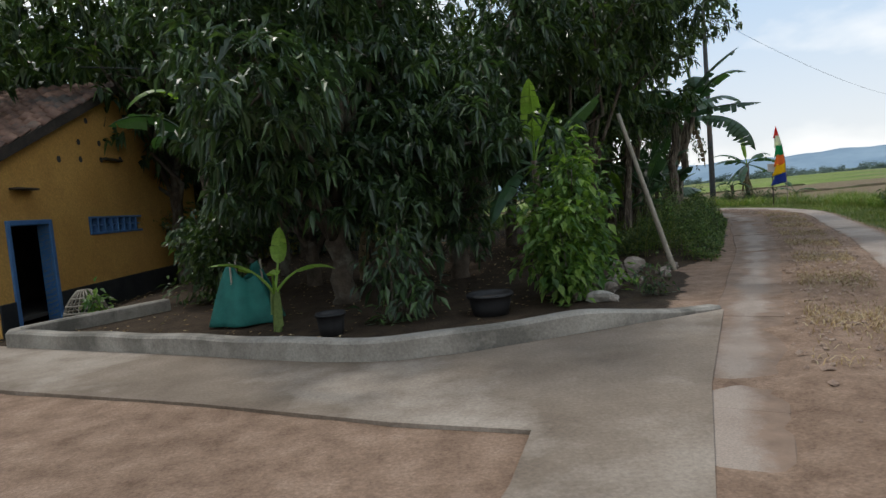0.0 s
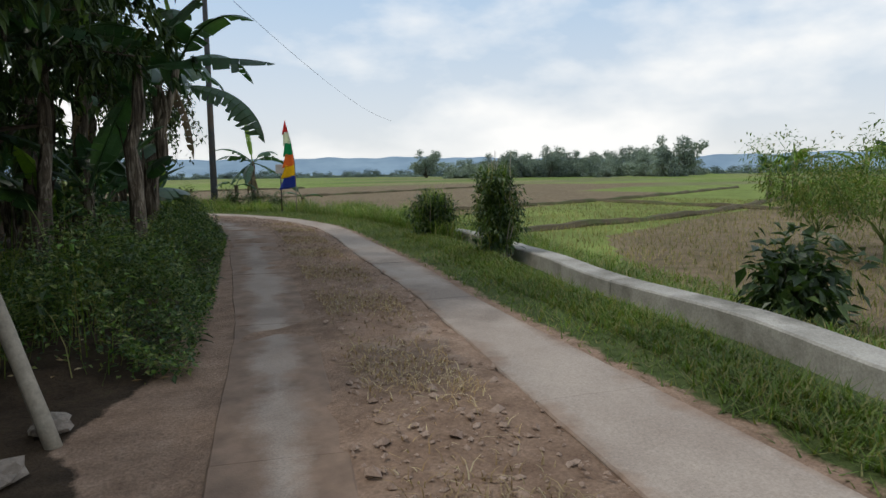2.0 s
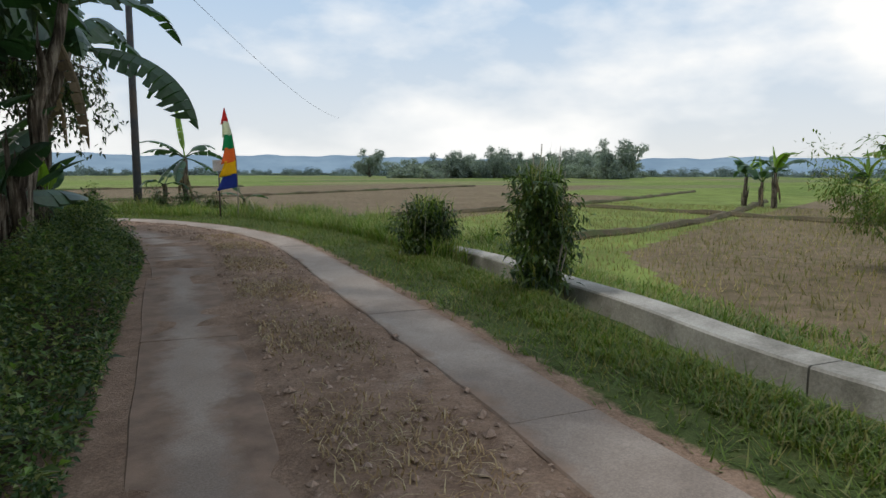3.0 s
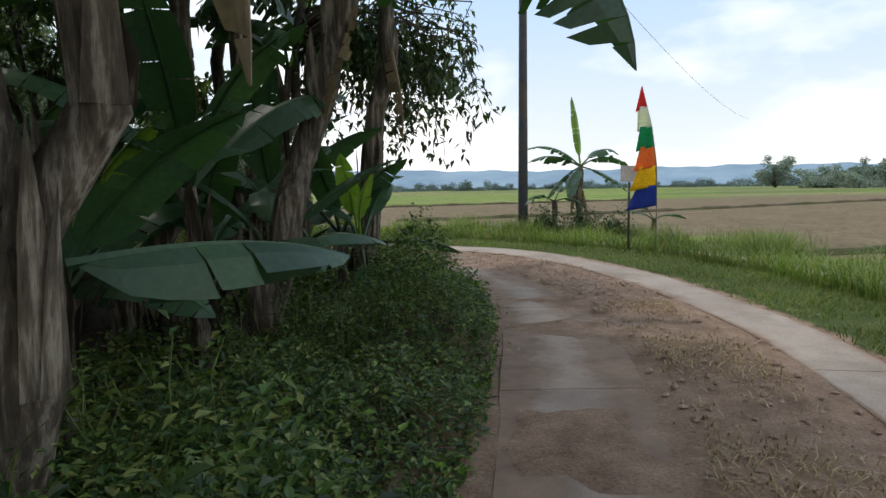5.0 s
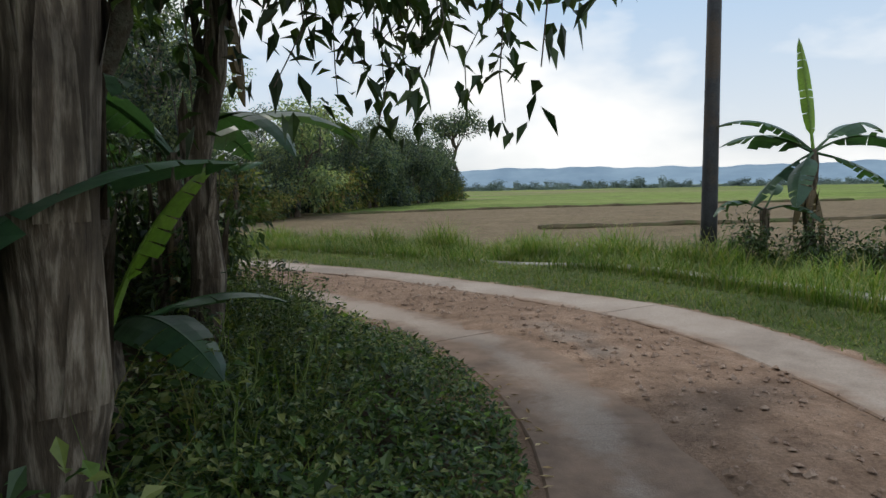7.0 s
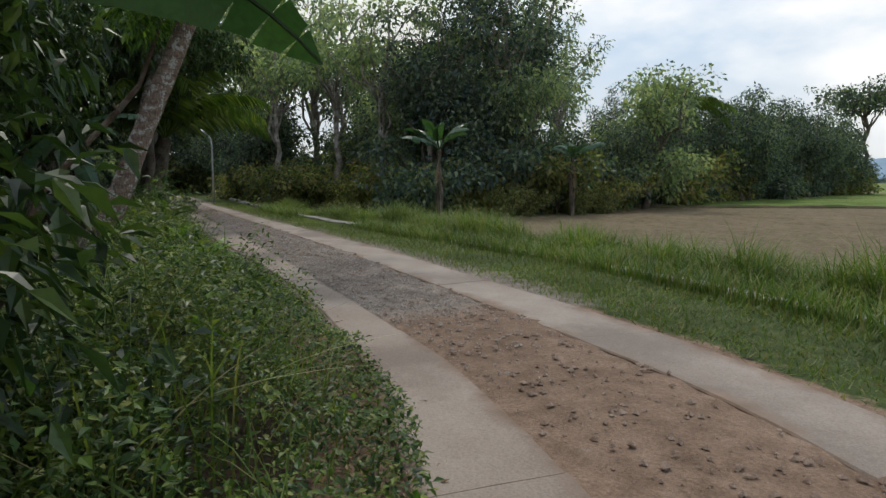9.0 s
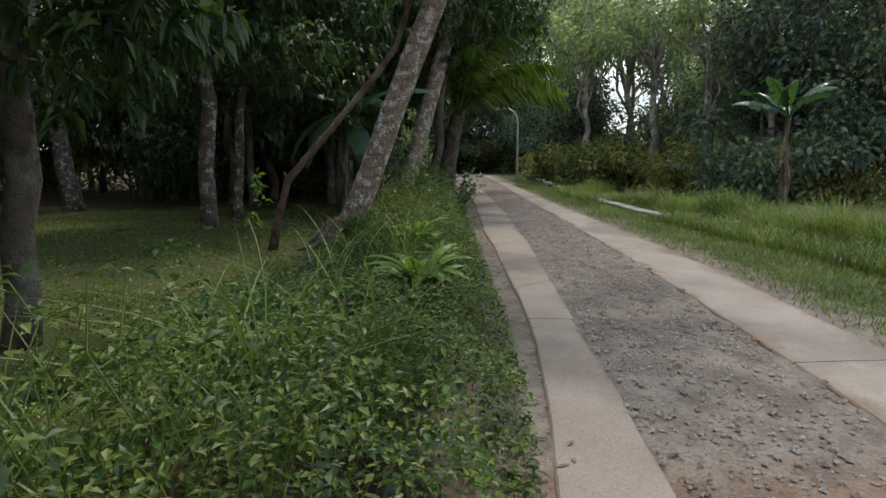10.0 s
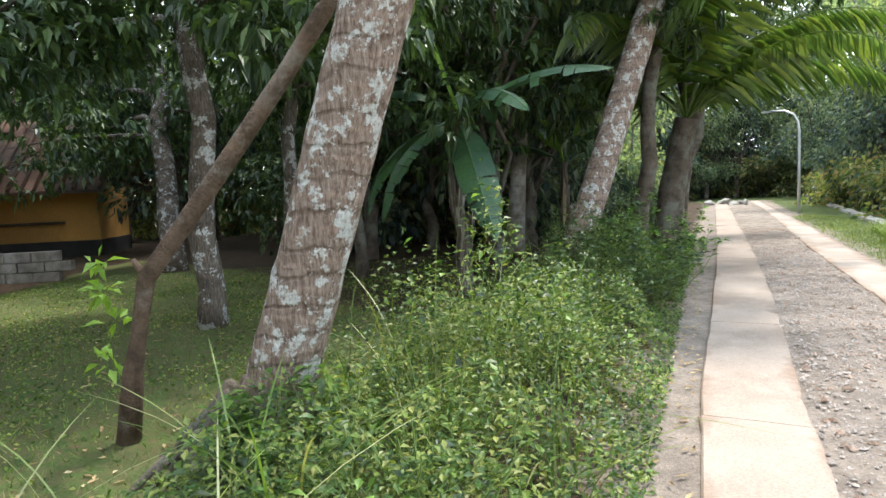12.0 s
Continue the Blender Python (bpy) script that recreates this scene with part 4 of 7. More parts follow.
def banana(base, height, rng, leaves, label="banana plant with broad torn green leaves", r=0.11, lean=(0, 0), size=1.0, dry=3, group="bananas", young=False, torn=0.55, fold=0.35):
    """Pseudo-stem of sheaths and a crown of leaves: (azimuth, rise, droop, length) in degrees and metres."""
    t = thing("banana_plant", base, label, "banana plant", group)
    n = 9
    spine = limb_path((0, 0, -0.08), (lean[0], lean[1], height), rng, n, 0.03)
    s = Soup().add(*tube(spine, np.linspace(r * 1.25, r * 0.6, n), 10, ripple=0.1, rng=rng))
    for _ in range(int(11 * height)):              # peeling sheaths
        q = rng.random() * 0.85
        c = spine[int(q * (n - 1))]
        a, l = rng.random() * 6.28, 0.2 + 0.5 * rng.random()
        o = np.array([math.cos(a), math.sin(a), 0])
        sd = np.array([-math.sin(a), math.cos(a), 0])
        rr = r * (1.25 - 0.65 * q) * 1.02
        ww = 0.025 + 0.04 * rng.random()
        V = [c + o * rr + sd * ww, c + o * rr - sd * ww, c + o * (rr + 0.03 * rng.random()) + sd * ww * 0.7 + [0, 0, l * 0.6], c + o * (rr + 0.03) - sd * ww * 0.7 + [0, 0, l * 0.6],
             c + o * (rr * 0.9 + 0.10 * rng.random()) + [0, 0, l]]
        V = np.array(V)
        V[:, 2] = np.minimum(V[:, 2], height)
        s.add(V, [(0, 1, 3, 2)], [(2, 3, 4)])
    part("stem", s.mesh("stem", M_STEM if young else M_BANSTEM, True), t)
    top = spine[-1] - [0, 0, 0.05]
    for k, (az, rise, droop, L) in enumerate(leaves):
        me = banana_blade(L * size, (0.13 * L if rise > 75 and not young else 0.30 * L * size ** 0.5) if L > 0.9 else 0.36 * L, rng, radians(rise), radians(droop), torn if not young else 0.15, fold=fold).mesh("leaf", M_BANYOUNG if (rise > 70 or young) else M_BANLEAF)
        ob = part("leaf", me, t)
        ob.location, ob.rotation_euler = top, (0.25 * rng.normal(), 0, radians(az))
    for k in range(dry):
        me = banana_blade(0.6 + 0.5 * rng.random(), 0.11, rng, radians(-66), radians(96), 0.9, 0.05, 10, 2.2).mesh("dry_leaf", M_BANDRY)
        ob = part("dry_leaf", me, t, "withered brown hanging leaf")
        ob.location, ob.rotation_euler = spine[-2] - np.array([0, 0, 0.15 * k]), (0, 0, rng.random() * 6.28)
    return t


def ring_leaves(rng, n, L=1.6, rise=50, droop=45, start=0):
    out = []
    for k in range(n):
        out.append((start + 360 * k / n + 20 * rng.normal(), rise + 14 * rng.normal(), droop + 18 * rng.normal(), L * (0.8 + 0.35 * rng.random())))
    return out + [(start + 40, 82, -60, L * 0.7)]


def frond(L, rng, rise, droop, n=44, leaflet=0.55, width=0.035, dead=False):
    """A feather palm frond along +x."""
    u = np.linspace(0, 1, n)
    ang = rise - (rise + droop) * u ** 1.3
    d = np.stack([np.cos(ang), 0 * ang, np.sin(ang)], -1)
    P = np.concatenate([[[0, 0, 0]], np.cumsum(d[:-1] * L / n, axis=0)])
    s = Soup().add(*tube(P[::3], np.linspace(0.03, 0.006, len(P[::3])), 5))
    q = np.arange(int(n * 0.2), n)
    for side in (-1, 1):
        D = d[q] * 0.75 + np.array([0, side * 0.85, 0]) - np.array([0, 0, 0.45 + 0.3 * rng.random()]) + rng.normal(size=(len(q), 3)) * 0.09
        ll = leaflet * (0.55 + 0.6 * np.sin(np.pi * (u[q] * 0.85 + 0.1))) * (0.85 + 0.3 * rng.random(len(q)))
        D = unit(D)
        S = unit(np.cross(D, [0, 0, 1.0]))
        w = width * np.ones(len(q))[:, None]
        mid = P[q] + D * ll[:, None] * 0.5
        tip = P[q] + D * ll[:, None] - np.array([0, 0, 1.0]) * ll[:, None] * 0.35
        V = np.stack([P[q], mid + S * w * 0.5, tip, mid - S * w * 0.5], 1).reshape(-1, 3)
        k = np.arange(len(q))[:, None] * 4
        s.add(V, np.concatenate([k + [0, 1, 2], k + [0, 2, 3]]))
    return s


def palm(base, pts, radii, rng, label, fronds, L=3.0, group="coconut palms", ringed=True, mat=None):
    t = thing("coconut_palm", base, label, "palm tree", group)
    u = np.linspace(0, 1, 46)
    pts, radii = np.asarray(pts, float), np.asarray(radii, float)
    k = np.linspace(0, 1, len(pts))
    P = np.stack([np.interp(u, k, pts[:, c]) for c in range(3)], -1)
    for _ in range(3):
        P[1:-1] = (P[:-2] + 2 * P[1:-1] + P[2:]) / 4
    R = np.interp(u, k, radii)
    if ringed:
        R = R * (1 + 0.016 * np.where(np.arange(46) % 2, 1, -1))
    part("trunk", Soup().add(*tube(P, R, 14, ripple=0.06, rng=rng)).mesh("trunk", mat or M_PALMBARK, True), t)
    for az, rise, droop in fronds:
        ob = part("frond", frond(L * (0.85 + 0.3 * rng.random()), rng, radians(rise), radians(droop)).mesh("frond", M_FROND), t)
        ob.location, ob.rotation_euler = P[-1], (0.2 * rng.normal(), 0, radians(az))
    return t


def fronds_round(rng, n, rise=35, droop=50):
    return [(360 * k / n + 15 * rng.normal(), rise + 25 * rng.normal(), droop + 15 * rng.normal()) for k in range(n)]


# ---------------------------------------------------------------- ochre house beside the yard
HX, HY0, HY1, HAPEX = -5.25, 8.6, 15.9, 3.72
HEAVE = 2.18
house = thing("house", (HX, 12.2, 0), "ochre painted village house with clay tile roof", "house")


def wall_panel(holes, y0, y1, base, name):
    """The gable wall in the plane x = 0, thick 0.16, cut round its openings."""
    ys = sorted({y0, y1, (y0 + y1) / 2, *[q for h in holes for q in h[:2]]})
    s = Soup()
    roof = lambda y: HEAVE + (HAPEX - HEAVE) * (1 - abs(y - (y0 + y1) / 2) / ((y1 - y0) / 2))
    for a, b in zip(ys[:-1], ys[1:]):
        cuts = [(h[2], h[3]) for h in holes if h[0] <= a + 1e-6 and h[1] >= b - 1e-6]
        z = base
        spans = []
        for c0, c1 in sorted(cuts):
            spans.append((z, z, c0, c0))
            z = c1
        spans.append((z, z, roof(a), roof(b)))
        for za, zb, ta, tb in spans:
            if ta - za < 0.01:
                continue
            V = [(-0.08, a, za), (-0.08, b, zb), (-0.08, b, tb), (-0.08, a, ta), (0.08, a, za), (0.08, b, zb), (0.08, b, tb), (0.08, a, ta)]
            s.add(V, [(0, 1, 2, 3), (7, 6, 5, 4), (0, 4, 5, 1), (2, 6, 7, 3), (0, 3, 7, 4), (1, 5, 6, 2)])
    return s.mesh(name, M_YELLOW)


w = part("wall", wall_panel([(9.01, 9.88, -0.16, 1.31), (11.0, 12.9, 1.11, 1.37)], HY0, HY1, -0.15, "wall"), house)
w.matrix_parent_inverse = house.matrix_world.inverted()
w.location = (HX, 0, 0)


def hbox(name, x0, x1, y0, y1, z0, z1, mat, label="", bevel=0.008, parent=None):
    ob = part(name, bevel_box(name, (x1 - x0, y1 - y0, z1 - z0), mat, bevel), parent or house, label)
    ob.matrix_parent_inverse = (parent or house).matrix_world.inverted()
    ob.location = ((x0 + x1) / 2, (y0 + y1) / 2, (z0 + z1) / 2)
    return ob


hbox("wall", HX - 6, HX - 0.085, HY0, HY0 + 0.16, -0.15, HEAVE, M_YELLOW)
hbox("wall", HX - 6, HX - 0.085, HY1 - 0.16, HY1, -0.15, HEAVE, M_YELLOW)
hbox("wall", HX - 6.1, HX - 5.95, HY0, HY1, -0.15, HEAVE, M_YELLOW)
# room behind the door, its gloom given by near-black surfaces
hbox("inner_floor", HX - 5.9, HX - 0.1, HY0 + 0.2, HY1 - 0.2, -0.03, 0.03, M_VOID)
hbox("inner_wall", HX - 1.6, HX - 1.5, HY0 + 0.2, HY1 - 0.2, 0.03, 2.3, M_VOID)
hbox("plinth", HX + 0.083, HX + 0.11, 9.97, HY1, -0.15, 0.30, M_PLINTH, "black painted plinth")
hbox("plinth", HX + 0.083, HX + 0.11, HY0, 8.92, -0.15, 0.30, M_PLINTH, "black painted plinth")
door = hbox("door_frame", HX - 0.09, HX + 0.105, 9.88, 9.96, -0.15, 1.37, M_BLUE, "blue painted door frame")
hbox("door_frame", HX - 0.09, HX + 0.105, 8.93, 9.01, -0.15, 1.37, M_BLUE, "blue painted door frame")
hbox("door_frame", HX - 0.09, HX + 0.103, 9.012, 9.878, 1.30, 1.372, M_BLUE, "blue painted door frame")
for y in np.arange(11.02, 12.85, 0.23):
    hbox("vent_block", HX - 0.05, HX + 0.10, y, y + 0.045, 1.12, 1.36, M_BLUE, "blue ventilation block")
hbox("vent_block", HX - 0.05, HX + 0.098, 11.0, 12.9, 1.09, 1.13, M_BLUE)
hbox("vent_block", HX - 0.05, HX + 0.098, 11.0, 12.9, 1.355, 1.39, M_BLUE)
for y in np.arange(11.05, 12.8, 0.23):
    hbox("vent_bar", HX - 0.02, HX + 0.07, y + 0.03, y + 0.2, 1.23, 1.255, M_BLUE)
# small round vent holes in the gable, in a triangle: dark discs painted as their shade
hole = Soup().add(*tube([(0.0, 0, 0), (0.012, 0, 0)], [0.05, 0.05], 12)).mesh("gable_vent", M_VOID)
for y, z in ((10.37, 2.28), (10.99, 2.32), (11.65, 2.36), (12.35, 2.42), (10.99, 2.60), (11.65, 2.64), (11.3, 2.98)):
    ob = part("gable_vent", hole, house, "dark disc for the shade in a round vent hole")
    ob.matrix_parent_inverse = house.matrix_world.inverted()
    ob.location = (HX + 0.075, y, z)
hbox("peg", HX + 0.08, HX + 0.16, 11.7, 12.3, 2.36, 2.40, M_DARKWOOD)
hbox("peg", HX + 0.08, HX + 0.2, 9.1, 9.6, 1.78, 1.81, M_DARKWOOD)
# roof: two slopes of boards, with clay tiles laid over the visible edge
mid = (HY0 + HY1) / 2
slope = (HAPEX - HEAVE) / (mid - HY0)
for sgn in (-1, 1):
    a, b = mid, (HY0 - 0.55 if sgn < 0 else HY1 + 0.55)
    zb = HAPEX - slope * abs(b - a)
    V = [(HX - 6.3, a, HAPEX + 0.04), (HX + 0.22, a, HAPEX + 0.04), (HX + 0.22, b, zb + 0.04), (HX - 6.3, b, zb + 0.04)]
    V += [(x, y, z - 0.05) for x, y, z in V]
    r = part("roof_slope", mesh_np("roof_slope", V, np.array([(0, 1, 2, 3), (7, 6, 5, 4), (0, 4, 5, 1), (1, 5, 6, 2), (2, 6, 7, 3), (3, 7, 4, 0)]), M_DARKWOOD), house, "dark underside boards of the roof")
    r.matrix_parent_inverse = house.matrix_world.inverted()
    # barge board and purlin ends
    B = [(HX + 0.22, a, HAPEX + 0.02), (HX + 0.22, b, zb + 0.02), (HX + 0.22, b, zb - 0.13), (HX + 0.22, a, HAPEX - 0.13)]
    B += [(x + 0.03, y, z) for x, y, z in B]
    r = part("barge_board", mesh_np("barge_board", B, np.array([(0, 1, 2, 3), (7, 6, 5, 4), (0, 4, 5, 1), (1, 5, 6, 2), (2, 6, 7, 3), (3, 7, 4, 0)]), M_DARKWOOD), house)
    r.matrix_parent_inverse = house.matrix_world.inverted()
a = np.linspace(-1, 1, 5)
prof = np.stack([a * 0.105, 0.028 * np.cos(a * np.pi * 0.9)], -1)
V = np.concatenate([np.column_stack([prof[:, 0], np.full(5, -0.14), prof[:, 1]]), np.column_stack([prof[:, 0], np.full(5, 0.14), prof[:, 1] + 0.02])])
V = np.concatenate([V, V - [0, 0, 0.014]])
k = np.arange(4)[:, None]
F = np.concatenate([k + [0, 1, 6, 5], k + [10, 15, 16, 11], k + [5, 6, 16, 15], k + [1, 0, 10, 11]])
tile_me = mesh_np("roof_tile", V, F, M_TILE, True)
rt = random.Random(4)
for sgn in (-1, 1):
    rows = 15
    for q in range(rows):
        for c in range(14 if sgn < 0 else 4):
            run = (mid - HY0 + 0.5) * (q + 0.5) / rows
            ob = part("roof_tile", tile_me, house)
            ob.matrix_parent_inverse = house.matrix_world.inverted()
            ob.location = (HX + 0.15 - c * 0.205 + rt.uniform(-.012, .012), mid + sgn * run, HAPEX - slope * run + 0.065 + rt.uniform(-.008, .008))
            ob.rotation_euler = (-sgn * math.atan(slope) + rt.uniform(-.03, .03), 0, (math.pi if sgn > 0 else 0) + rt.uniform(-.05, .05))
            if sgn > 0:
                ob.rotation_euler[0] = math.atan(slope) + rt.uniform(-.03, .03)

house.location, house.scale = (-6.65, 15.13, -0.27), (1.25, 1.25, 1.25)

# ---------------------------------------------------------------- the second house, far across the lawn
house2 = thing("house", (-14.5, 21.8, 0), "low ochre house with rusty brown roof behind the lawn", "house")


def h2(name, x0, x1, y0, y1, z0, z1, mat, label=""):
    return hbox(name, x0, x1, y0, y1, z0, z1, mat, label, 0.01, house2)


h2("wall", -17.6, -15.4, 16.6, 22.0, -0.05, 1.82, M_SHADEOCHRE)
h2("plinth", -17.62, -15.37, 16.58, 22.03, -0.05, 0.42, M_PLINTH, "dark plinth")
h2("ledge", -15.39, -15.30, 18.4, 21.2, 0.86, 0.93, M_DARKWOOD)
V = [(-14.8, 16.2, 1.70), (-14.8, 22.35, 1.70), (-16.9, 22.35, 3.65), (-16.9, 16.2, 3.65), (-19.0, 22.35, 1.70), (-19.0, 16.2, 1.70)]
V += [(x, y, z - 0.08) for x, y, z in V]
ob = part("roof", mesh_np("roof", V, np.array([(0, 1, 2, 3), (3, 2, 4, 5), (7, 6, 9, 8), (8, 9, 11, 10), (0, 6, 7, 1), (5, 4, 10, 11), (1, 7, 8, 2), (2, 8, 10, 4), (0, 3, 9, 6), (3, 5, 11, 9)]), M_TILE), house2, "rusty brown tile roof")
ob.matrix_parent_inverse = house2.matrix_world.inverted()
for c in range(21):
    y = 16.3 + c * 0.3
    r = part("roof_rib", Soup().add(*tube([(-14.79, y, 1.73), (-16.9, y, 3.68)], [0.045, 0.045], 6)).mesh("roof_rib", M_TILE, True), house2)
    r.matrix_parent_inverse = house2.matrix_world.inverted()
lw = thing("block_wall", (-9.8, 22.2, 0), "low dark block wall in front of the far house", "wall")
for k in range(18):
    ob = part("block", bevel_box("block", (0.2, 0.42, 0.17), M_STONE, 0.012), lw)
    ob.location = (0.01 * (k % 3), -1.2 + (k % 6) * 0.44 + 0.2 * ((k // 6) % 2), 0.085 + 0.178 * (k // 6))

# ---------------------------------------------------------------- things of the planting bed


def bucket(at, r, h, label, tilt=0.0):
    t = thing("plant_pot", at, label, "pot", "pots")
    s = Soup()
    prof = [(0.02, 0.0), (r * 0.8, 0.0), (r * 0.92, h * 0.5), (r, h), (r * 1.08, h), (r * 1.08, h - 0.025), (r * 1.03, h + 0.01), (r * 0.95, h - 0.01), (r * 0.85, h * 0.75), (0.02, h * 0.75)]
    a = np.linspace(0, 2 * np.pi, 24, endpoint=False)
    V = np.array([[(q * math.cos(b), q * math.sin(b), z) for b in a] for q, z in prof])
    i2, j2 = np.meshgrid(np.arange(len(prof) - 1), np.arange(24), indexing="ij")
    F = np.stack([i2 * 24 + j2, i2 * 24 + (j2 + 1) % 24, (i2 + 1) * 24 + (j2 + 1) % 24, (i2 + 1) * 24 + j2], -1).reshape(-1, 4)
    part("pot", s.add(V.reshape(-1, 3), F).mesh("pot", M_PLASTICBLK, True), t)
    soil = np.array([[0, 0, h * 0.80]] + [(r * 0.88 * math.cos(b), r * 0.88 * math.sin(b), h * 0.78) for b in a])
    part("soil", mesh_np("soil", soil, np.array([(0, k + 1, (k + 1) % 24 + 1) for k in range(24)]), M_BARK), t, "dark potting soil")
    t.rotation_euler = (tilt, 0, 0)
    return t


bucket((0.86, 6.5, 0), 0.21, 0.20, "wide black plastic pot on bare soil")
bucket((-0.62, 6.2, 0), 0.13, 0.20, "small black plastic pot on bare soil")


def stone(at, size, rngx, label="rough grey field stone lying on soil", mat=None):
    bm2 = bmesh.new()
    bmesh.ops.create_icosphere(bm2, subdivisions=2, radius=0.5)
    for v in bm2.verts:
        k2 = 0.75 + 0.5 * noise.noise(v.co * 2.3 + Vector(at) * 3)
        v.co = Vector((round(v.co.x * k2 * 5) / 5 * 0.35 + v.co.x * k2 * 0.65, v.co.y * k2, v.co.z * k2))
        v.co.x, v.co.y, v.co.z = v.co.x * size[0], v.co.y * size[1], v.co.z * size[2]
    me2 = bpy.data.meshes.new("stone")
    bm2.to_mesh(me2)
    bm2.free()
    me2.materials.append(mat or M_STONE)
    ob2 = new("stone", me2)
    ob2.location = (at[0], at[1], size[2] * 0.32)
    ob2.rotation_euler = (rngx.uniform(-.2, .2), rngx.uniform(-.25, .25), rngx.uniform(0, 6))
    return tagged(ob2, label, "stone", "stones by the bed")


rs = random.Random(3)
for x, y, a, b, c in ((2.54, 7.95, .42, .3, .12), (2.9, 8.5, .42, .28, .3), (2.14, 7.04, .3, .24, .18), (2.0, 7.25, .35, .3, .2), (2.3, 7.3, .28, .2, .22), (1.85, 6.9, .32, .22, .2), (2.62, 7.55, .2, .16, .14),
                      (3.15, 8.15, .26, .18, .12), (3.05, 7.8, .16, .12, .09), (2.05, 6.6, .26, .18, .1), (1.75, 6.75, .22, .18, .14), (3.4, 8.55, .24, .2, .12), (2.75, 8.75, .3, .3, .2), (2.2, 7.6, .3, .2, .16)):
    stone((x, y, 0), (a, b, c), rs)
stone((1.95, 6.62, 0), (.34, .2, .16), rs, "pale broken block lying on soil", M_CANAL)

# bamboo pole leaning over the stones
pole = thing("bamboo_pole", (3.4, 8.39, 0), "grey leaning bamboo pole stuck in the ground", "pole")
pp = np.linspace([0, 0, -0.08], [-0.47, 0.42, 2.05], 12)
pr = np.linspace(0.034, 0.025, 12)
part("culm", Soup().add(*tube(pp, pr * (1 + 0.06 * (np.arange(12) % 2)), 10)).mesh("culm", M_BAMBOO, True), pole)

# green shade cloth hung over sticks
tarp = thing("shade_cloth", (-1.68, 7.3, 0), "dark green shade cloth draped over sticks round a seedling", "cloth")
u, v = np.meshgrid(np.linspace(0, 1, 26), np.linspace(0, 1, 14), indexing="ij")
ang = u * 5.6 + 0.3
rad = 0.14 + 0.24 * (1 - v) ** 0.8 + 0.045 * np.sin(u * 34) * (1 - 0.5 * v)
V = np.stack([rad * np.cos(ang), rad * np.sin(ang) * 0.8, 0.02 + v * (0.55 + 0.09 * np.sin(ang * 2 + 0.6))], -1)
i2, j2 = np.meshgrid(np.arange(25), np.arange(13), indexing="ij")
F = np.stack([i2 * 14 + j2, (i2 + 1) * 14 + j2, (i2 + 1) * 14 + j2 + 1, i2 * 14 + j2 + 1], -1).reshape(-1, 4)
cloth = part("cloth", mesh_np("cloth", V.reshape(-1, 3), F, M_TARP, True), tarp)
mod = cloth.modifiers.new("thick", "SOLIDIFY")
mod.thickness = 0.006
for a in (0.4, 2.2, 4.2):
    part("stick", Soup().add(*tube([(0.2 * math.cos(a), 0.16 * math.sin(a), -0.05), (0.19 * math.cos(a), 0.15 * math.sin(a), 0.68)], [0.012, 0.01], 6)).mesh("stick", M_BAMBOO, True), tarp)

# cane basket by the house wall
bk = thing("cane_basket", (-4.25, 8.9, float(ground_z(-4.25, 8.9))), "round upturned woven cane chicken basket", "basket")
for k in range(5):
    z, r = 0.02 + 0.09 * k, 0.27 - 0.012 * k * k
    a = np.linspace(0, 2 * np.pi, 25)
    part("hoop", Soup().add(*tube(np.column_stack([r * np.cos(a), r * np.sin(a), np.full(25, z)]), np.full(25, 0.012), 5, False)).mesh("hoop", M_BAMBOO, True), bk)
for k in range(22):
    a = k * 2 * np.pi / 22
    part("cane", Soup().add(*tube([((0.275 - 0.012 * q * q) * math.cos(a), (0.275 - 0.012 * q * q) * math.sin(a), 0.0 + 0.095 * q) for q in np.linspace(0, 4, 6)], np.full(6, 0.008), 4)).mesh("cane", M_BAMBOO, True), bk)

# ---------------------------------------------------------------- lane furniture: pole, flag, sign, lamp
up = thing("utility_pole", (12.75, 27.8, 0), "tall dark steel utility pole in roadside grass", "utility pole")
part("shaft", Soup().add(*tube(np.linspace([0, 0, -0.3], [0.1, 0.15, 8.6], 10), np.linspace(0.125, 0.08, 10), 16)).mesh("shaft", M_POLE, True), up)
for z in (8.1, 8.4):
    ob = part("crossarm", bevel_box("crossarm", (0.9, 0.06, 0.06), M_POLE, 0.008), up)
    ob.location = (0.1, 0.14, z)
    for x in (-0.38, 0.0, 0.38):
        part("insulator", Soup().add(*tube([(x + 0.1, 0.14, z + 0.03), (x + 0.1, 0.14, z + 0.08), (x + 0.1, 0.14, z + 0.13)], [0.03, 0.045, 0.02], 10)).mesh("insulator", M_CANAL, True), up)


def cable(a, b, sag, name="overhead_cable"):
    q = np.linspace(0, 1, 30)[:, None]
    P = np.asarray(a, float) + (np.asarray(b, float) - a) * q
    P[:, 2] -= sag * 4 * q[:, 0] * (1 - q[:, 0])
    return tagged(new(name, Soup().add(*tube(P, np.full(30, 0.009), 5)).mesh(name, M_POLE, True)), "thin black overhead cable strung from the pole", "cable", "cables")


cable((12.85, 27.95, 8.5), (-6.0, 13.0, 4.3), 0.9)
cable((12.85, 27.95, 8.2), (60, 75, 8.4), 1.0)
cable((12.5, 27.95, 8.45), (-22, 50, 8.0), 1.1)

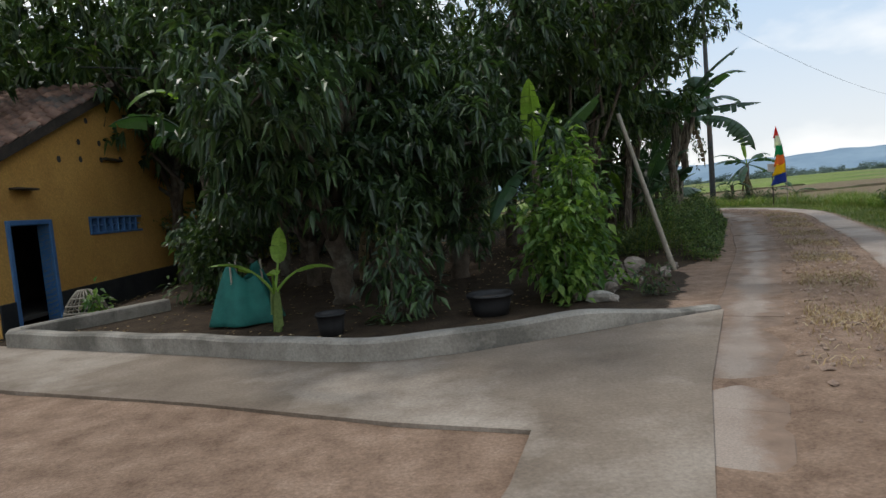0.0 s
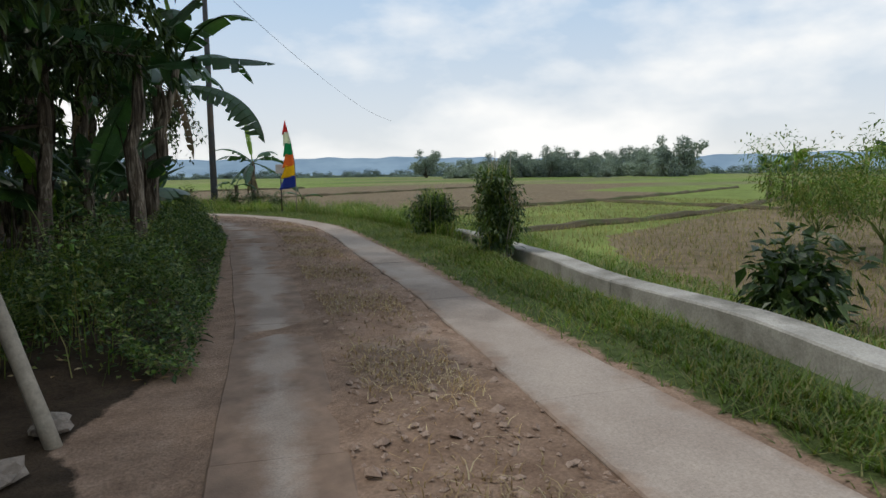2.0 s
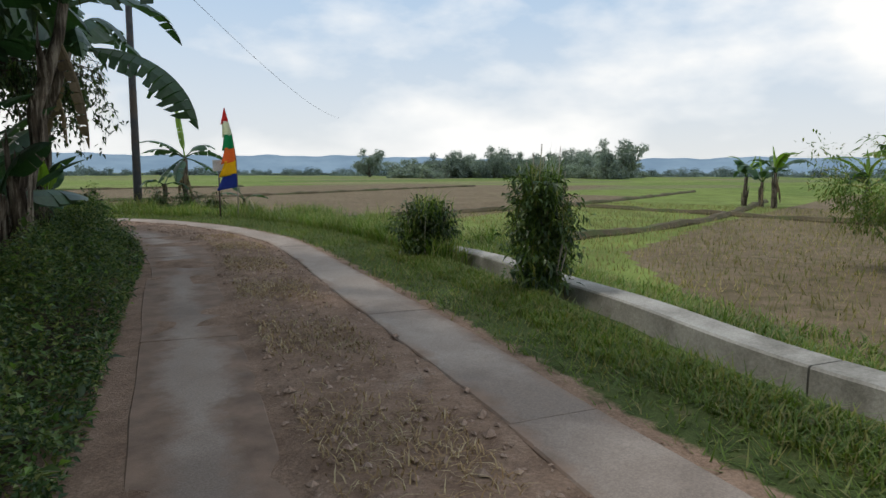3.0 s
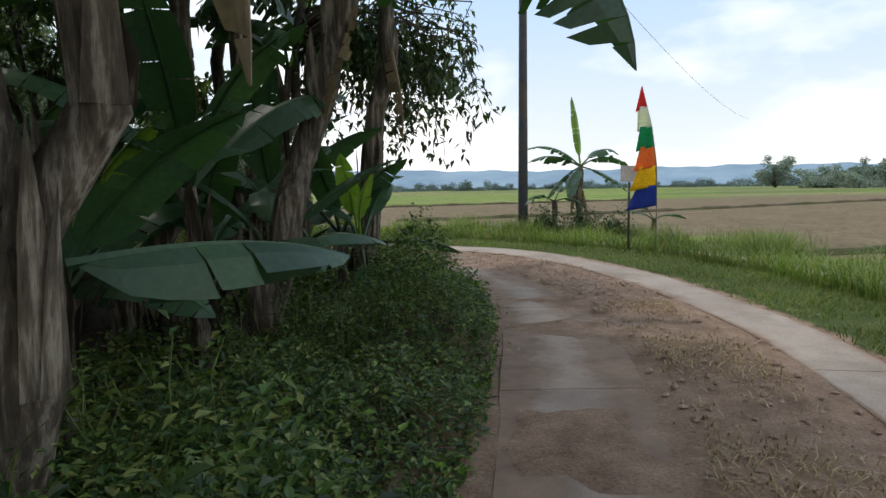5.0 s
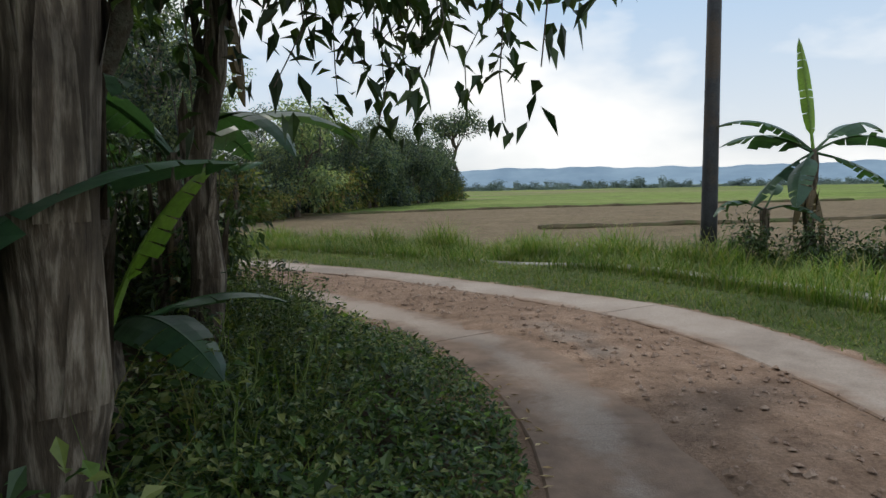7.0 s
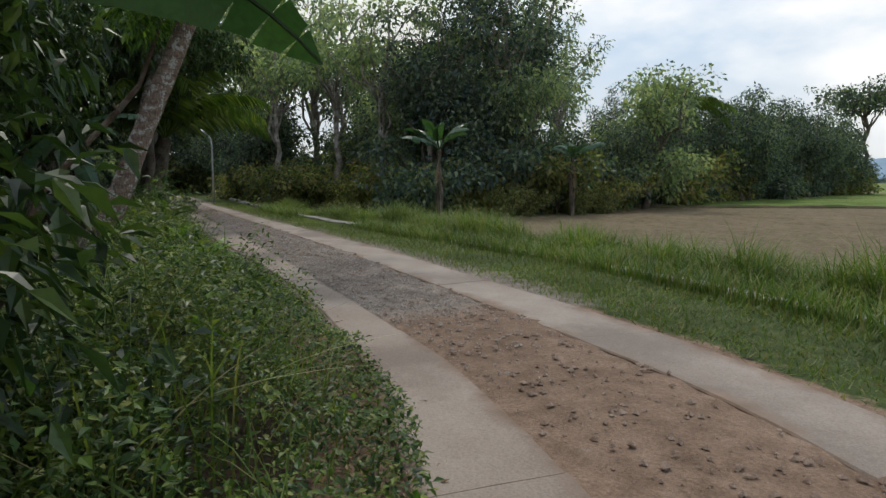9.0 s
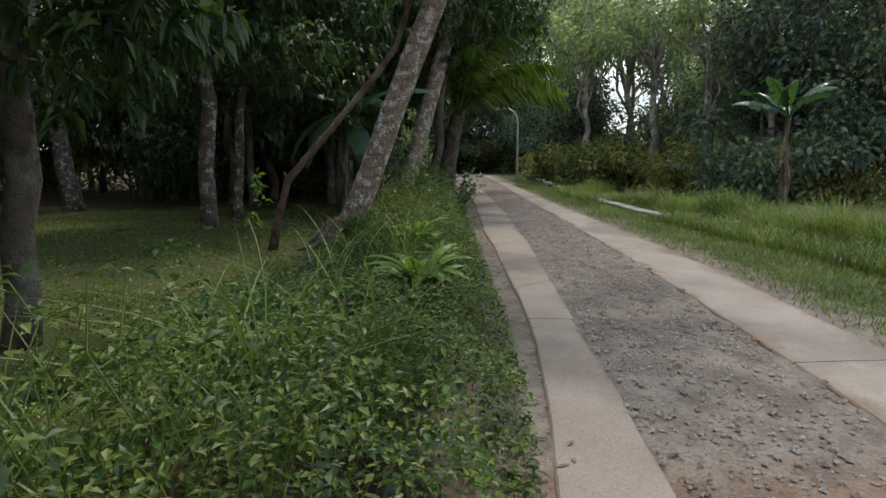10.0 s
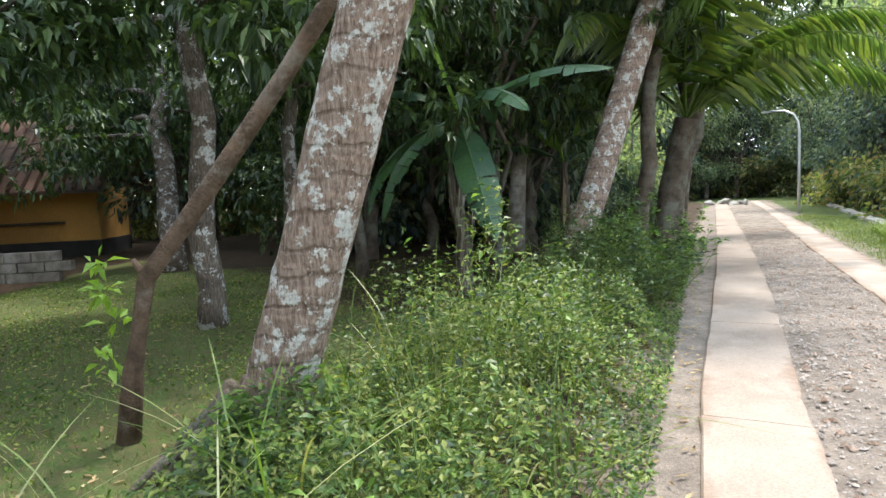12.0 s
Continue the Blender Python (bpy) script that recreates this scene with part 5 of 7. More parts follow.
flag = thing("feather_flag", (12.95, 22.5, -0.1), "tall feather flag in red white green orange yellow blue bands", "flag")
fp = np.array([(0, 0, 0), (0.02, 0, 0.9), (0.0, 0, 1.6), (-0.08, 0.01, 2.2), (-0.24, 0.02, 2.85)])
part("staff", Soup().add(*tube(fp, [0.014, 0.012, 0.01, 0.008, 0.005], 7)).mesh("staff", M_BAMBOO, True), flag)
for k, (cname, c) in enumerate((("blue", (0.03, 0.06, 0.36)), ("yellow", (0.85, 0.56, 0.02)), ("orange", (0.85, 0.24, 0.06)), ("green", (0.02, 0.33, 0.14)), ("white", (0.78, 0.78, 0.78)), ("red", (0.68, 0.05, 0.045)))):
    m = leaf_material(cname + "_flag_cloth", [tuple(q * 0.95 for q in c), c], 0.75, 0.4, 0.2, 3.0, 0.2)
    z0, z1 = 0.88 + 0.327 * k, 0.88 + 0.327 * (k + 1) + 0.012
    rows = 8
    V = []
    for q in range(rows):
        f = q / (rows - 1)
        z = z0 + (z1 - z0) * f
        xs = float(np.interp(z, fp[:, 2], fp[:, 0]))
        full = 0.46 * (1 - (z0 - 0.88) / 2.35) + 0.04
        wd = full * (1.0 - 0.38 * f) if k < 5 else full * (1 - f) + 0.01
        for g in range(6):
            h = g / 5
            V.append((xs - wd * h, 0.05 * math.sin(h * 5 + z * 3) * h, z - 0.07 * h * (1 - f) - 0.02 * h))
    i2, j2 = np.meshgrid(np.arange(rows - 1), np.arange(5), indexing="ij")
    F = np.stack([i2 * 6 + j2, (i2 + 1) * 6 + j2, (i2 + 1) * 6 + j2 + 1, i2 * 6 + j2 + 1], -1).reshape(-1, 4)
    ob = part("cloth_band", mesh_np("cloth_band", V, F, m, True), flag, cname + " cloth band")
    ob.modifiers.new("thick", "SOLIDIFY").thickness = 0.004
flag.rotation_euler = (0, 0, radians(-22))

sign = thing("roadside_sign", (12.72, 22.95, -0.1), "small faded blank sheet sign on a thin dark post", "sign")
part("post", Soup().add(*tube([(0, 0, -0.1), (0, 0, 1.35)], [0.022, 0.02], 8)).mesh("post", M_POLE, True), sign)
ob = part("board", bevel_box("board", (0.36, 0.02, 0.28), M_SIGN, 0.004), sign)
ob.location, ob.rotation_euler = (0.02, -0.03, 1.42), (0, 0, radians(-20))

lamp = thing("street_lamp", (-17.0, 43.0, 0), "slender grey street lamp with a curved arm", "street lamp")
lp = [(0, 0, -0.1), (0, 0, 1.5), (0, 0, 2.7), (-0.03, -0.02, 3.0), (-0.15, -0.1, 3.25), (-0.38, -0.25, 3.4), (-0.75, -0.5, 3.42)]
part("post", Soup().add(*tube(lp, [0.05, 0.045, 0.04, 0.035, 0.032, 0.03, 0.028], 10)).mesh("post", M_LAMPPOLE, True), lamp)
ob = part("lamp_head", bevel_box("lamp_head", (0.34, 0.14, 0.06), M_LAMPPOLE, 0.02, 2), lamp)
ob.location, ob.rotation_euler = (-0.85, -0.57, 3.41), (0, 0, radians(34))


# ---------------------------------------------------------------- plants of the bed and the grove
r1 = np.random.default_rng(21)
tree("mango_tree", (-0.75, 8.2, 0), "large dark mango tree with drooping leaves over the bed", 5.8, 2.35, 27000, 0.17, 0.058, M_MANGO, M_BARK, r1, 0.13, 0.22, 18, 0.85, 0.3, low=0.22)
tree("mango_tree", (0.75, 9.7, 0), "dark mango tree with low dense branches behind the shrub", 5.6, 2.3, 16000, 0.17, 0.058, M_MANGO, M_BARK, r1, 0.11, 0.2, 14, 0.85, 0.3, low=0.2)
tree("mango_tree", (-1.5, 10.4, 0), "dense dark mango tree beside the house", 4.8, 1.75, 11000, 0.16, 0.058, M_MANGO, M_BARK, r1, 0.11, 0.16, 11, 0.9, 0.5, low=0.15)
shrub("leafy_shrub", (1.88, 7.35, 0), "bright green broad-leaved shrub above the stones", 1.5, 0.52, 2600, 0.105, 0.068, M_BRIGHT, r1, 11, 0.35)
shrub("leafy_shrub", (1.62, 6.85, 0), "low bright green shrub with fresh leaves above the stones", 0.95, 0.36, 1100, 0.105, 0.068, M_BRIGHT, r1, 8, 0.35)
shrub("leafy_shrub", (-2.6, 9.4, 0), "dark bush with pale flower specks beside the house", 1.5, 0.62, 2200, 0.12, 0.06, M_BROAD, r1, 10, 0.3)
shrub("leafy_shrub", (0.05, 6.55, 0), "low hanging mango shoots by the kerb", 1.0, 0.42, 420, 0.15, 0.055, M_MANGO, r1, 6, 0.5)
shrub("leafy_shrub", (2.55, 6.75, 0), "small blue-green seedling on bare soil", 0.26, 0.2, 160, 0.07, 0.03, M_BROAD, r1, 5, 0.1)
shrub("leafy_shrub", (-3.9, 8.7, 0), "small pale green plant by the basket", 0.35, 0.22, 120, 0.11, 0.06, M_BRIGHT, r1, 4, 0.3)
banana((-1.2, 6.62, 0), 0.42, r1, [(200, 60, 20, .42), (20, 50, 40, .4), (110, 75, -40, .45), (290, 55, 30, .35)], "small banana seedling with bright leaves", 0.022, dry=0, young=True)
banana((1.65, 8.0, 0), 1.5, r1, [(248, 74.5, -68, .7), (8, 71, -52, .62), (-22, 50, -28, .8), (165, 22, 8, .75), (-60, 5, 70, .6), (222, -12, 78, .8), (176, 15, 60, .95), (90, 55, 20, .9)], "banana plant rising out of a shrub", 0.07, dry=0)
banana((-3.15, 10.9, 0), 2.3, r1, ring_leaves(r1, 6, 1.5, 40, 40), r=0.11)
banana((-0.6, 10.6, 0), 1.2, r1, ring_leaves(r1, 5, 1.0, 55, 40), r=0.07)

# grove beside the lane
for x, y, h, r, lx, ly, n, L in ((5.4, 15.9, 2.7, 0.14, 0.2, 0.0, 6, 1.5), (5.9, 15.0, 2.8, 0.12, 0.7, -0.06, 5, 1.5), (5.9, 18.3, 2.9, 0.12, 0.3, 0.1, 6, 1.6), 
                                 (7.54, 19.57, 3.1, 0.17, 0.37, -0.22, 5, 1.5), (6.3, 19.6, 2.9, 0.12, 0.2, 0.1, 4, 1.5),
                                 (4.4, 13.4, 2.5, 0.11, 0.2, 0.2, 5, 1.5), (3.6, 16.0, 2.6, 0.11, 0.1, 0.2, 5, 1.6), (2.7, 18.8, 2.4, 0.11, 0.1, 0.2, 5, 1.6), (6.7, 20.9, 2.6, 0.10, 0.3, 0.2, 5, 1.4)):
    banana((x, y, 0), h, r1, ring_leaves(r1, n, L, 48, 65, r1.random() * 90), r=r * 0.66, lean=(lx, ly), dry=1)
banana((6.52, 17.4, 0), 2.75, r1, [(-44, 6, 96, 1.8), (40, 50, 40, 1.6), (120, 45, 60, 1.5), (200, 45, 60, 1.6), (255, 30, 80, 1.3)], "tall banana plant with leaf arching over the lane", r=0.10, lean=(0.85, -0.29), dry=1, torn=0.85, fold=1.5)
banana((7.1, 21.8, 0), 3.0, r1, [(14, 14, 52, 2.5), (70, 55, 40, 1.5), (150, 45, 60, 1.5), (230, 50, 60, 1.5), (-40, 30, 80, 1.3)], "banana plant with long ragged leaf over the lane", r=0.09, lean=(0.2, 0.1), dry=1, torn=0.85, fold=1.1)
banana((5.2, 13.1, 0), 2.4, r1, [(-30, 14, 12, 1.25), (-12, 58, -25, 1.5), (70, 50, 40, 1.2), (150, 50, 50, 1.2)], "banana plant leaning to the lane", r=0.085, lean=(0.25, 0.1), dry=1)
banana((6.4, 23.0, 0), 1.5, r1, [(35, 38, 45, 1.5), (80, 40, 60, 1.3), (-30, 40, 70, 1.2), (160, 50, 50, 1.3), (250, 50, 50, 1.3)], "banana plant on the inside of the bend", r=0.09, lean=(0.1, 0.1), dry=2)
# low young bananas in front
for x, y, h, L in ((4.9, 14.9, 0.6, 0.9), (7.15, 20.7, 0.6, 0.7), (5.6, 17.0, 0.6, 0.9)):
    banana((x, y, 0), h, r1, [(r1.random() * 360, 72, -30, L), (r1.random() * 360, 55, 20, L), (40, 25, 30, L * 0.85), (150 + 60 * r1.random(), 60, 30, L), (-40, 30, 50, L)], "young banana sucker among the weeds", 0.04, dry=0, young=h < 0.5)

banana((7.45, 18.5, 0), 0.70, r1, [(255, 80, -62, .52), (305, 74, -35, .48), (184, 10, 22, .7), (-8, 12, 34, .58), (275, -25, 78, .5), (120, 50, 20, .6), (60, 62, -10, .55)], "young banana with bright upright leaves on the bank", 0.04, dry=0, torn=0.15)
banana((6.72, 17.45, 0), 0.75, r1, [(-18, 52, -12, .75), (200, 60, 0, .7), (100, 55, 20, .7), (285, 25, 40, .75), (30, 20, 30, .7)], "young banana with broad upright leaves among weeds", 0.045, dry=0, torn=0.15)
# broad green suckers between the stems
for x, y, h, L, a in ((5.82, 16.1, 0.75, 1.0, 250), (6.27, 18.0, 0.7, 1.0, 230), (5.7, 18.1, 0.6, 0.9, 300), (6.75, 18.9, 1.0, 1.05, 260), (7.35, 19.1, 0.75, 0.85, 240), (6.6, 19.8, 1.1, 1.1, 280), (4.9, 16.6, 0.9, 1.1, 250), (5.1, 14.2, 1.0, 1.1, 270), (5.0, 18.6, 1.0, 1.2, 260), (6.3, 16.9, 1.2, 1.0, 255), (5.2, 20.2, 1.1, 1.2, 270), (3.9, 18.2, 1.1, 1.2, 280), (4.2, 20.9, 1.2, 1.2, 250)):
    banana((x, y, 0), h, r1, [(a, 69, -40, L), (a + 70, 62, -10, L * 0.9), (a + 150, 58, 10, L), (a - 75, 55, 5, L * 0.95), (a + 215, 35, 30, L * 0.9)], "young banana with broad upright green leaves", 0.045, dry=0)

banana((5.95, 15.0, 0), 0.95, r1, [(38, 8, 18, 0.95), (150, 60, 20, 0.7), (205, 65, 10, 0.7), (290, 60, 10, 0.6)], "young banana with one leaf lying flat", 0.045, dry=0, size=1.15, torn=0.3, fold=1.3)
grove = (((2.9, 12.0), 5.4, 2.2), ((3.7, 13.6), 5.2, 1.9), ((1.2, 11.8), 5.5, 2.5), ((2.2, 14.8), 6.0, 2.6), ((-0.6, 14.4), 6.0, 2.7), ((0.4, 17.8), 6.4, 2.8), ((-3.0, 17.4), 6.4, 2.8),
         ((2.9, 10.6), 4.6, 2.0), ((3.6, 14.3), 4.8, 1.9), ((-4.2, 21.5), 7.2, 2.8), ((-7.6, 18.8), 7.5, 2.8), ((-13.5, 18.5), 8.5, 3.0), ((-2.4, 12.6), 5.6, 2.2), ((-9, 12), 7.0, 3.2), ((-12.5, 8.0), 7.0, 3.2), ((-9.5, 17.5), 6.5, 3.0), ((-6.0, 20.2), 6.0, 2.8), ((-13, 14), 7.5, 3.4), ((-4.2, 16.6), 8.0, 2), ((-10.8, 17.0), 9.5, 2), ((-11, 20.4), 9.5, 2), ((-15, 11), 9.0, 2), ((3.0, 20.2), 5.6, 2), ((4.0, 22.3), 5.0, 2), ((1.5, 21.2), 5.4, 2), ((-1.8, 23.0), 5.8, 2))
protos = [tree("broadleaf_tree", (grove[k][0][0], grove[k][0][1], 0), "leafy dark green village tree with thin trunk", grove[k][1], grove[k][2], 5200, 0.17, 0.075, M_BROAD, M_BARK, r1, 0.085, 0.32, 9, 0.9, 0.5, low=0.05, group="village trees") for k in range(3)]
for k, ((x, y), h, s) in enumerate(grove[3:]):
    p = protos[k % 3]
    q = h / 5.4
    ob = copy_thing(p, pose(x, y, float(ground_z(x, y)), 0, 0, 77 * k))
    ob.scale = (q, q, q)

# trees that close the back of the lawn
for k, (x, y, q) in enumerate(((-7.0, 30.6, 1.15), (-9.2, 31.0, 1.25), (-11.6, 30.2, 1.3), (-13.6, 29.0, 1.3), (-15.8, 28.4, 1.35), (-18.6, 26.2, 1.3), (-12.4, 32.0, 1.3), (-15.5, 31.0, 1.45), (-19.5, 24.0, 1.4), (-20.5, 21.0, 1.4), (-21.0, 18.0, 1.4), (-8.5, 17.5, 1.9), (-6.0, 17.0, 1.7))):
    ob = copy_thing(protos[k % 3], pose(x, y, float(ground_z(x, y)), 0, 0, 53 * k + 20))
    ob.scale = (q, q, q)

# hanging twigs of a tree over the bend
hang_tree = thing("broadleaf_tree", (6.7, 21.3, 0), "thin tree with sparse hanging leaves over the lane", "tree")
s = Soup().add(*tube(limb_path((0, 0, -0.1), (0.5, -0.2, 3.4), r1, 9, 0.03), np.linspace(0.075, 0.045, 9), 9, ripple=0.1, rng=r1))
twig_p, twig_d = [], []
for k in range(30):
    e = np.array([0.8 + 1.95 * r1.random(), -0.9 + 1.5 * r1.random(), 2.8 + 1.0 * r1.random()])
    lp = limb_path((0.35 + 0.15 * r1.random(), -0.15, 2.6 + 0.7 * r1.random()), e, r1, 6, 0.08, 0.12)
    s.add(*tube(lp, np.linspace(0.02, 0.008, 6), 5))
    for q in (lp[3], lp[4], lp[5]):
        low = q + np.array([0.25 * r1.normal(), 0.25 * r1.normal(), -0.5 - 1.1 * r1.random()])
        low[2] = max(low[2], 1.5)
        tw = limb_path(q, low, r1, 7, 0.12)
        s.add(*tube(tw, np.linspace(0.006, 0.003, 7), 4, False))
        for c in tw[1:]:
            for _ in range(5):
                twig_p.append(c + 0.05 * r1.normal(size=3))
                twig_d.append(unit(r1.normal(size=3)) + [0, 0, -0.7])
part("trunk", s.mesh("trunk", M_BARK, True), hang_tree)
V, F = leaves_np(np.array(twig_p), np.array(twig_d), 0.085 + 0.055 * r1.random(len(twig_p)), 0.058, r1, 0.25, 0.25)
part("crown", mesh_np("crown", V, F, M_BROAD), hang_tree)

shrub("leafy_shrub", (6.75, 23.05, 0), "dark tangled shrub on the inside of the bend", 1.35, 0.5, 1700, 0.09, 0.045, M_BROAD, r1, 10, 0.4)
shrub("leafy_shrub", (5.9, 23.6, 0), "tall dark tangled shrub on the inside of the bend", 1.7, 0.6, 2200, 0.10, 0.05, M_BROAD, r1, 10, 0.4)

# plant beyond the bend: banana by the utility pole
banana((14.1, 27.4, -0.1), 1.75, r1, [(200, 22, 30, 1.5), (165, 45, 30, 1.25), (75, 80, -70, 1.5), (20, 45, 40, 1.2), (335, 35, 75, 1.1), (225, -15, 60, 1.2), (350, -15, 50, 1.1), (190, -25, 60, 1.0)], "lone banana plant with torn leaves beside a pole", 0.075, dry=3)
banana((13.5, 27.6, -0.1), 0.9, r1, [(200, 30, 60, .8), (60, 60, 20, .6), (300, 20, 60, .7)], "small withered banana plant beside a pole", 0.05, dry=2)
banana((15.9, 27.0, -0.2), 0.5, r1, [(0, 25, 40, .7), (180, 35, 30, .7), (90, 70, 0, .6)], "small banana plant in field grass", 0.04, dry=1)

for x, y, h, r in ((13.1, 27.3, 0.62, 0.5), (13.9, 27.0, 0.58, 0.5), (14.7, 26.9, 0.42, 0.42)):
    shrub("leafy_shrub", (x, y, -0.1), "dark tangled bush at the foot of a pole", h, r, 1300, 0.09, 0.04, M_BROAD, r1, 9, 0.1, "shrub", "pole shrubs")

# shrubs on the channel
def spindle(base, label, h, r, n, rngx):
    t = thing("grassy_shrub", base, label, "shrub", "channel shrubs")
    a, q = rngx.random(n) * 6.28, rngx.random(n) ** 0.6
    zz = rngx.random(n) ** 1.2
    lump = 0.55 + 0.25 * np.sin(a * 2 + zz * 7) + 0.2 * np.sin(a * 3 - zz * 11)
    P = np.stack([r * lump * q * np.cos(a), r * lump * q * np.sin(a), h * 0.72 * zz], -1)
    P2 = P[: n // 3]
    V, T, Q = blades_np(P2, 0.22 + 0.3 * rngx.random(len(P2)), 0.010, rngx, 0.9, 2)
    part("foliage", mesh_np("foliage", V, [T, Q], M_TALL), t)
    s = Soup()
    for _ in range(14):
        b, rr = rngx.random() * 6.28, r * 0.5 * rngx.random()
        s.add(*tube(limb_path((rr * math.cos(b), rr * math.sin(b), -0.1), (rr * 1.4 * math.cos(b), rr * 1.4 * math.sin(b), h * (0.7 + 0.3 * rngx.random())), rngx, 5, 0.05), np.linspace(0.012, 0.004, 5), 5))
    part("canes", s.mesh("canes", M_BAMBOO, True), t, "pale dry canes")
    V, F = crown_leaves(P[::6] + [0, 0, 0.1], np.full(len(P[::6]), r * 0.25), n * 2, 0.075, 0.034, rngx, 0.2)
    V[:, 2] = np.maximum(V[:, 2], 0.01)
    part("leaves", mesh_np("leaves", V, F, M_BROAD), t)
    return t


spindle((9.35, 11.2, 0.0), "tall narrow grassy shrub on the channel bank", 1.45, 0.44, 2600, r1)
spindle((10.55, 13.75, 0.0), "rounded dark shrub on the channel bank", 0.9, 0.55, 2200, r1)
shrub("leafy_shrub", (8.75, 7.2, -0.2), "dark broad-leaved clump beside the channel", 0.75, 0.42, 800, 0.16, 0.085, M_BROAD, r1, 8, 0.3, "shrub", "channel shrubs")
tree("feathery_shrub", (15.6, 9.0, -0.3), "tall feathery weed with fine sparse twigs in the field", 2.2, 1.4, 4600, 0.09, 0.028, M_TALL, M_STEM, r1, 0.02, 0.25, 12, 0.8, 0.1, category="shrub")
tree("feathery_shrub", (13.9, 7.6, -0.3), "tall feathery weed with fine sparse twigs in the field", 2.3, 1.6, 5200, 0.09, 0.028, M_TALL, M_STEM, r1, 0.02, 0.25, 12, 0.8, 0.1, category="shrub")
for k, (x, y) in enumerate(((34.2, 15.7), (35, 16.6), (33.4, 15.0), (27.1, 10.9), (25.3, 9.4), (28, 10.0))):
    banana((x, y, -0.3), 1.1 + 0.2 * (k % 3), r1, ring_leaves(r1, 7, 1.3, 60, 35), "banana clump out in the fields", 0.1, dry=1)

# ---------------------------------------------------------------- coconut palms and trees along the far stretch
r2 = np.random.default_rng(33)
palm((-0.93, 28.04, 0), [(0, 0, -0.1), (0.03, 0.04, 0.12), (0.10, 0.14, 0.45), (0.24, 0.32, 1.0), (0.43, 0.57, 1.8), (0.9, 1.2, 3.7), (1.4, 1.9, 6.4)], [0.27, 0.20, 0.165, 0.15, 0.142, 0.135, 0.12], r2, "leaning coconut palm with ringed lichen-grey trunk", fronds_round(r2, 14), 3.2)
palm((-5.24, 31.0, 0), [(0, 0, -0.1), (-0.02, 0.06, 0.2), (-0.09, 0.28, 0.7), (-0.25, 0.79, 2.0), (-0.41, 1.3, 3.3), (-0.8, 2.5, 6.4)], [0.26, 0.2, 0.175, 0.17, 0.16, 0.14], r2, "leaning coconut palm with pale ringed trunk", fronds_round(r2, 14), 3.2)
palm((-7.4, 33.4, 0), [(0, 0, -0.1), (0.05, 0.1, 1.1), (0.15, 0.3, 2.2)], [0.24, 0.2, 0.17], r2, "young coconut palm with fronds arching over the lane",
     [(20, 45, 35), (50, 60, 30), (75, 42, 40), (100, 65, 20), (140, 50, 40), (200, 50, 50), (260, 45, 50), (310, 55, 40), (340, 62, 30), (5, 70, 10)], 3.4, ringed=False, mat=M_BARK)
bole = thing("palm_root_mound", (-1.0, 28.0, 0), "mossy mound of grey rootlets at the foot of a palm", "roots")
s = Soup()
for k in range(70):
    a, rr = r2.random() * 6.28, 0.34 + 0.24 * r2.random()
    a0 = np.array([0.07 + 0.15 * math.cos(a), 0.07 + 0.15 * math.sin(a), 0.28 + 0.12 * r2.random()])
    a1 = np.array([rr * math.cos(a + 0.2 * r2.normal()), rr * math.sin(a + 0.2 * r2.normal()), -0.06])
    s.add(*tube(limb_path(a0, a1, r2, 6, 0.10, -0.10), np.linspace(0.030, 0.016, 6) * (0.6 + 0.7 * r2.random()), 6))
part("root_mass", s.mesh("root_mass", M_BARK, True), bole)
bent = thing("slender_tree", (-1.42, 27.27, 0), "slender bent tree with bare brown trunk beside lawn", "tree")
bp_ = np.array([(0, 0, -0.1), (0.06, 0.09, 0.4), (0.12, 0.21, 0.88), (0.25, 0.60, 1.35), (0.40, 0.98, 1.82), (0.52, 1.2, 2.1), (0.72, 1.45, 2.5), (0.95, 1.65, 3.3), (1.15, 1.75, 4.2)])
part("trunk", Soup().add(*tube(bp_, [0.066, 0.052, 0.047, 0.043, 0.041, 0.039, 0.036, 0.028, 0.015], 12, ripple=0.22, rng=r2)).mesh("trunk", M_BROWNBARK, True), bent)
for q, d in ((2, (0.03, -0.05, 0.10)), (3, (-0.05, 0.03, 0.07)), (5, (0.03, -0.06, 0.12))):      # stubs of cut twigs
    part("twig_stub", Soup().add(*tube([bp_[q], bp_[q] + np.array(d)], [0.026, 0.014], 7)).mesh("twig_stub", M_BROWNBARK, True), bent)
V, F = crown_leaves([(1.2, 1.6, 4.2), (0.9, 1.3, 3.4), (1.6, 1.4, 3.8), (0.6, 1.7, 3.7)], [0.7, 0.5, 0.6, 0.6], 1200, 0.15, 0.08, r2, 0.5)
part("crown", mesh_np("crown", V, F, M_BRIGHT), bent)
for c, rr, m in (((-0.12, -0.05, 0.62), 0.06, 10), ((-0.12, -0.08, 0.8), 0.07, 12), ((-0.16, -0.1, 0.95), 0.06, 10), ((-0.2, -0.12, 0.38), 0.09, 14)):
    V, F = crown_leaves([c], [rr], m, 0.10, 0.055, r2, 0.0)
    part("shoot", mesh_np("shoot", V, F, M_BANYOUNG), bent, "bright yellow-green side shoot")



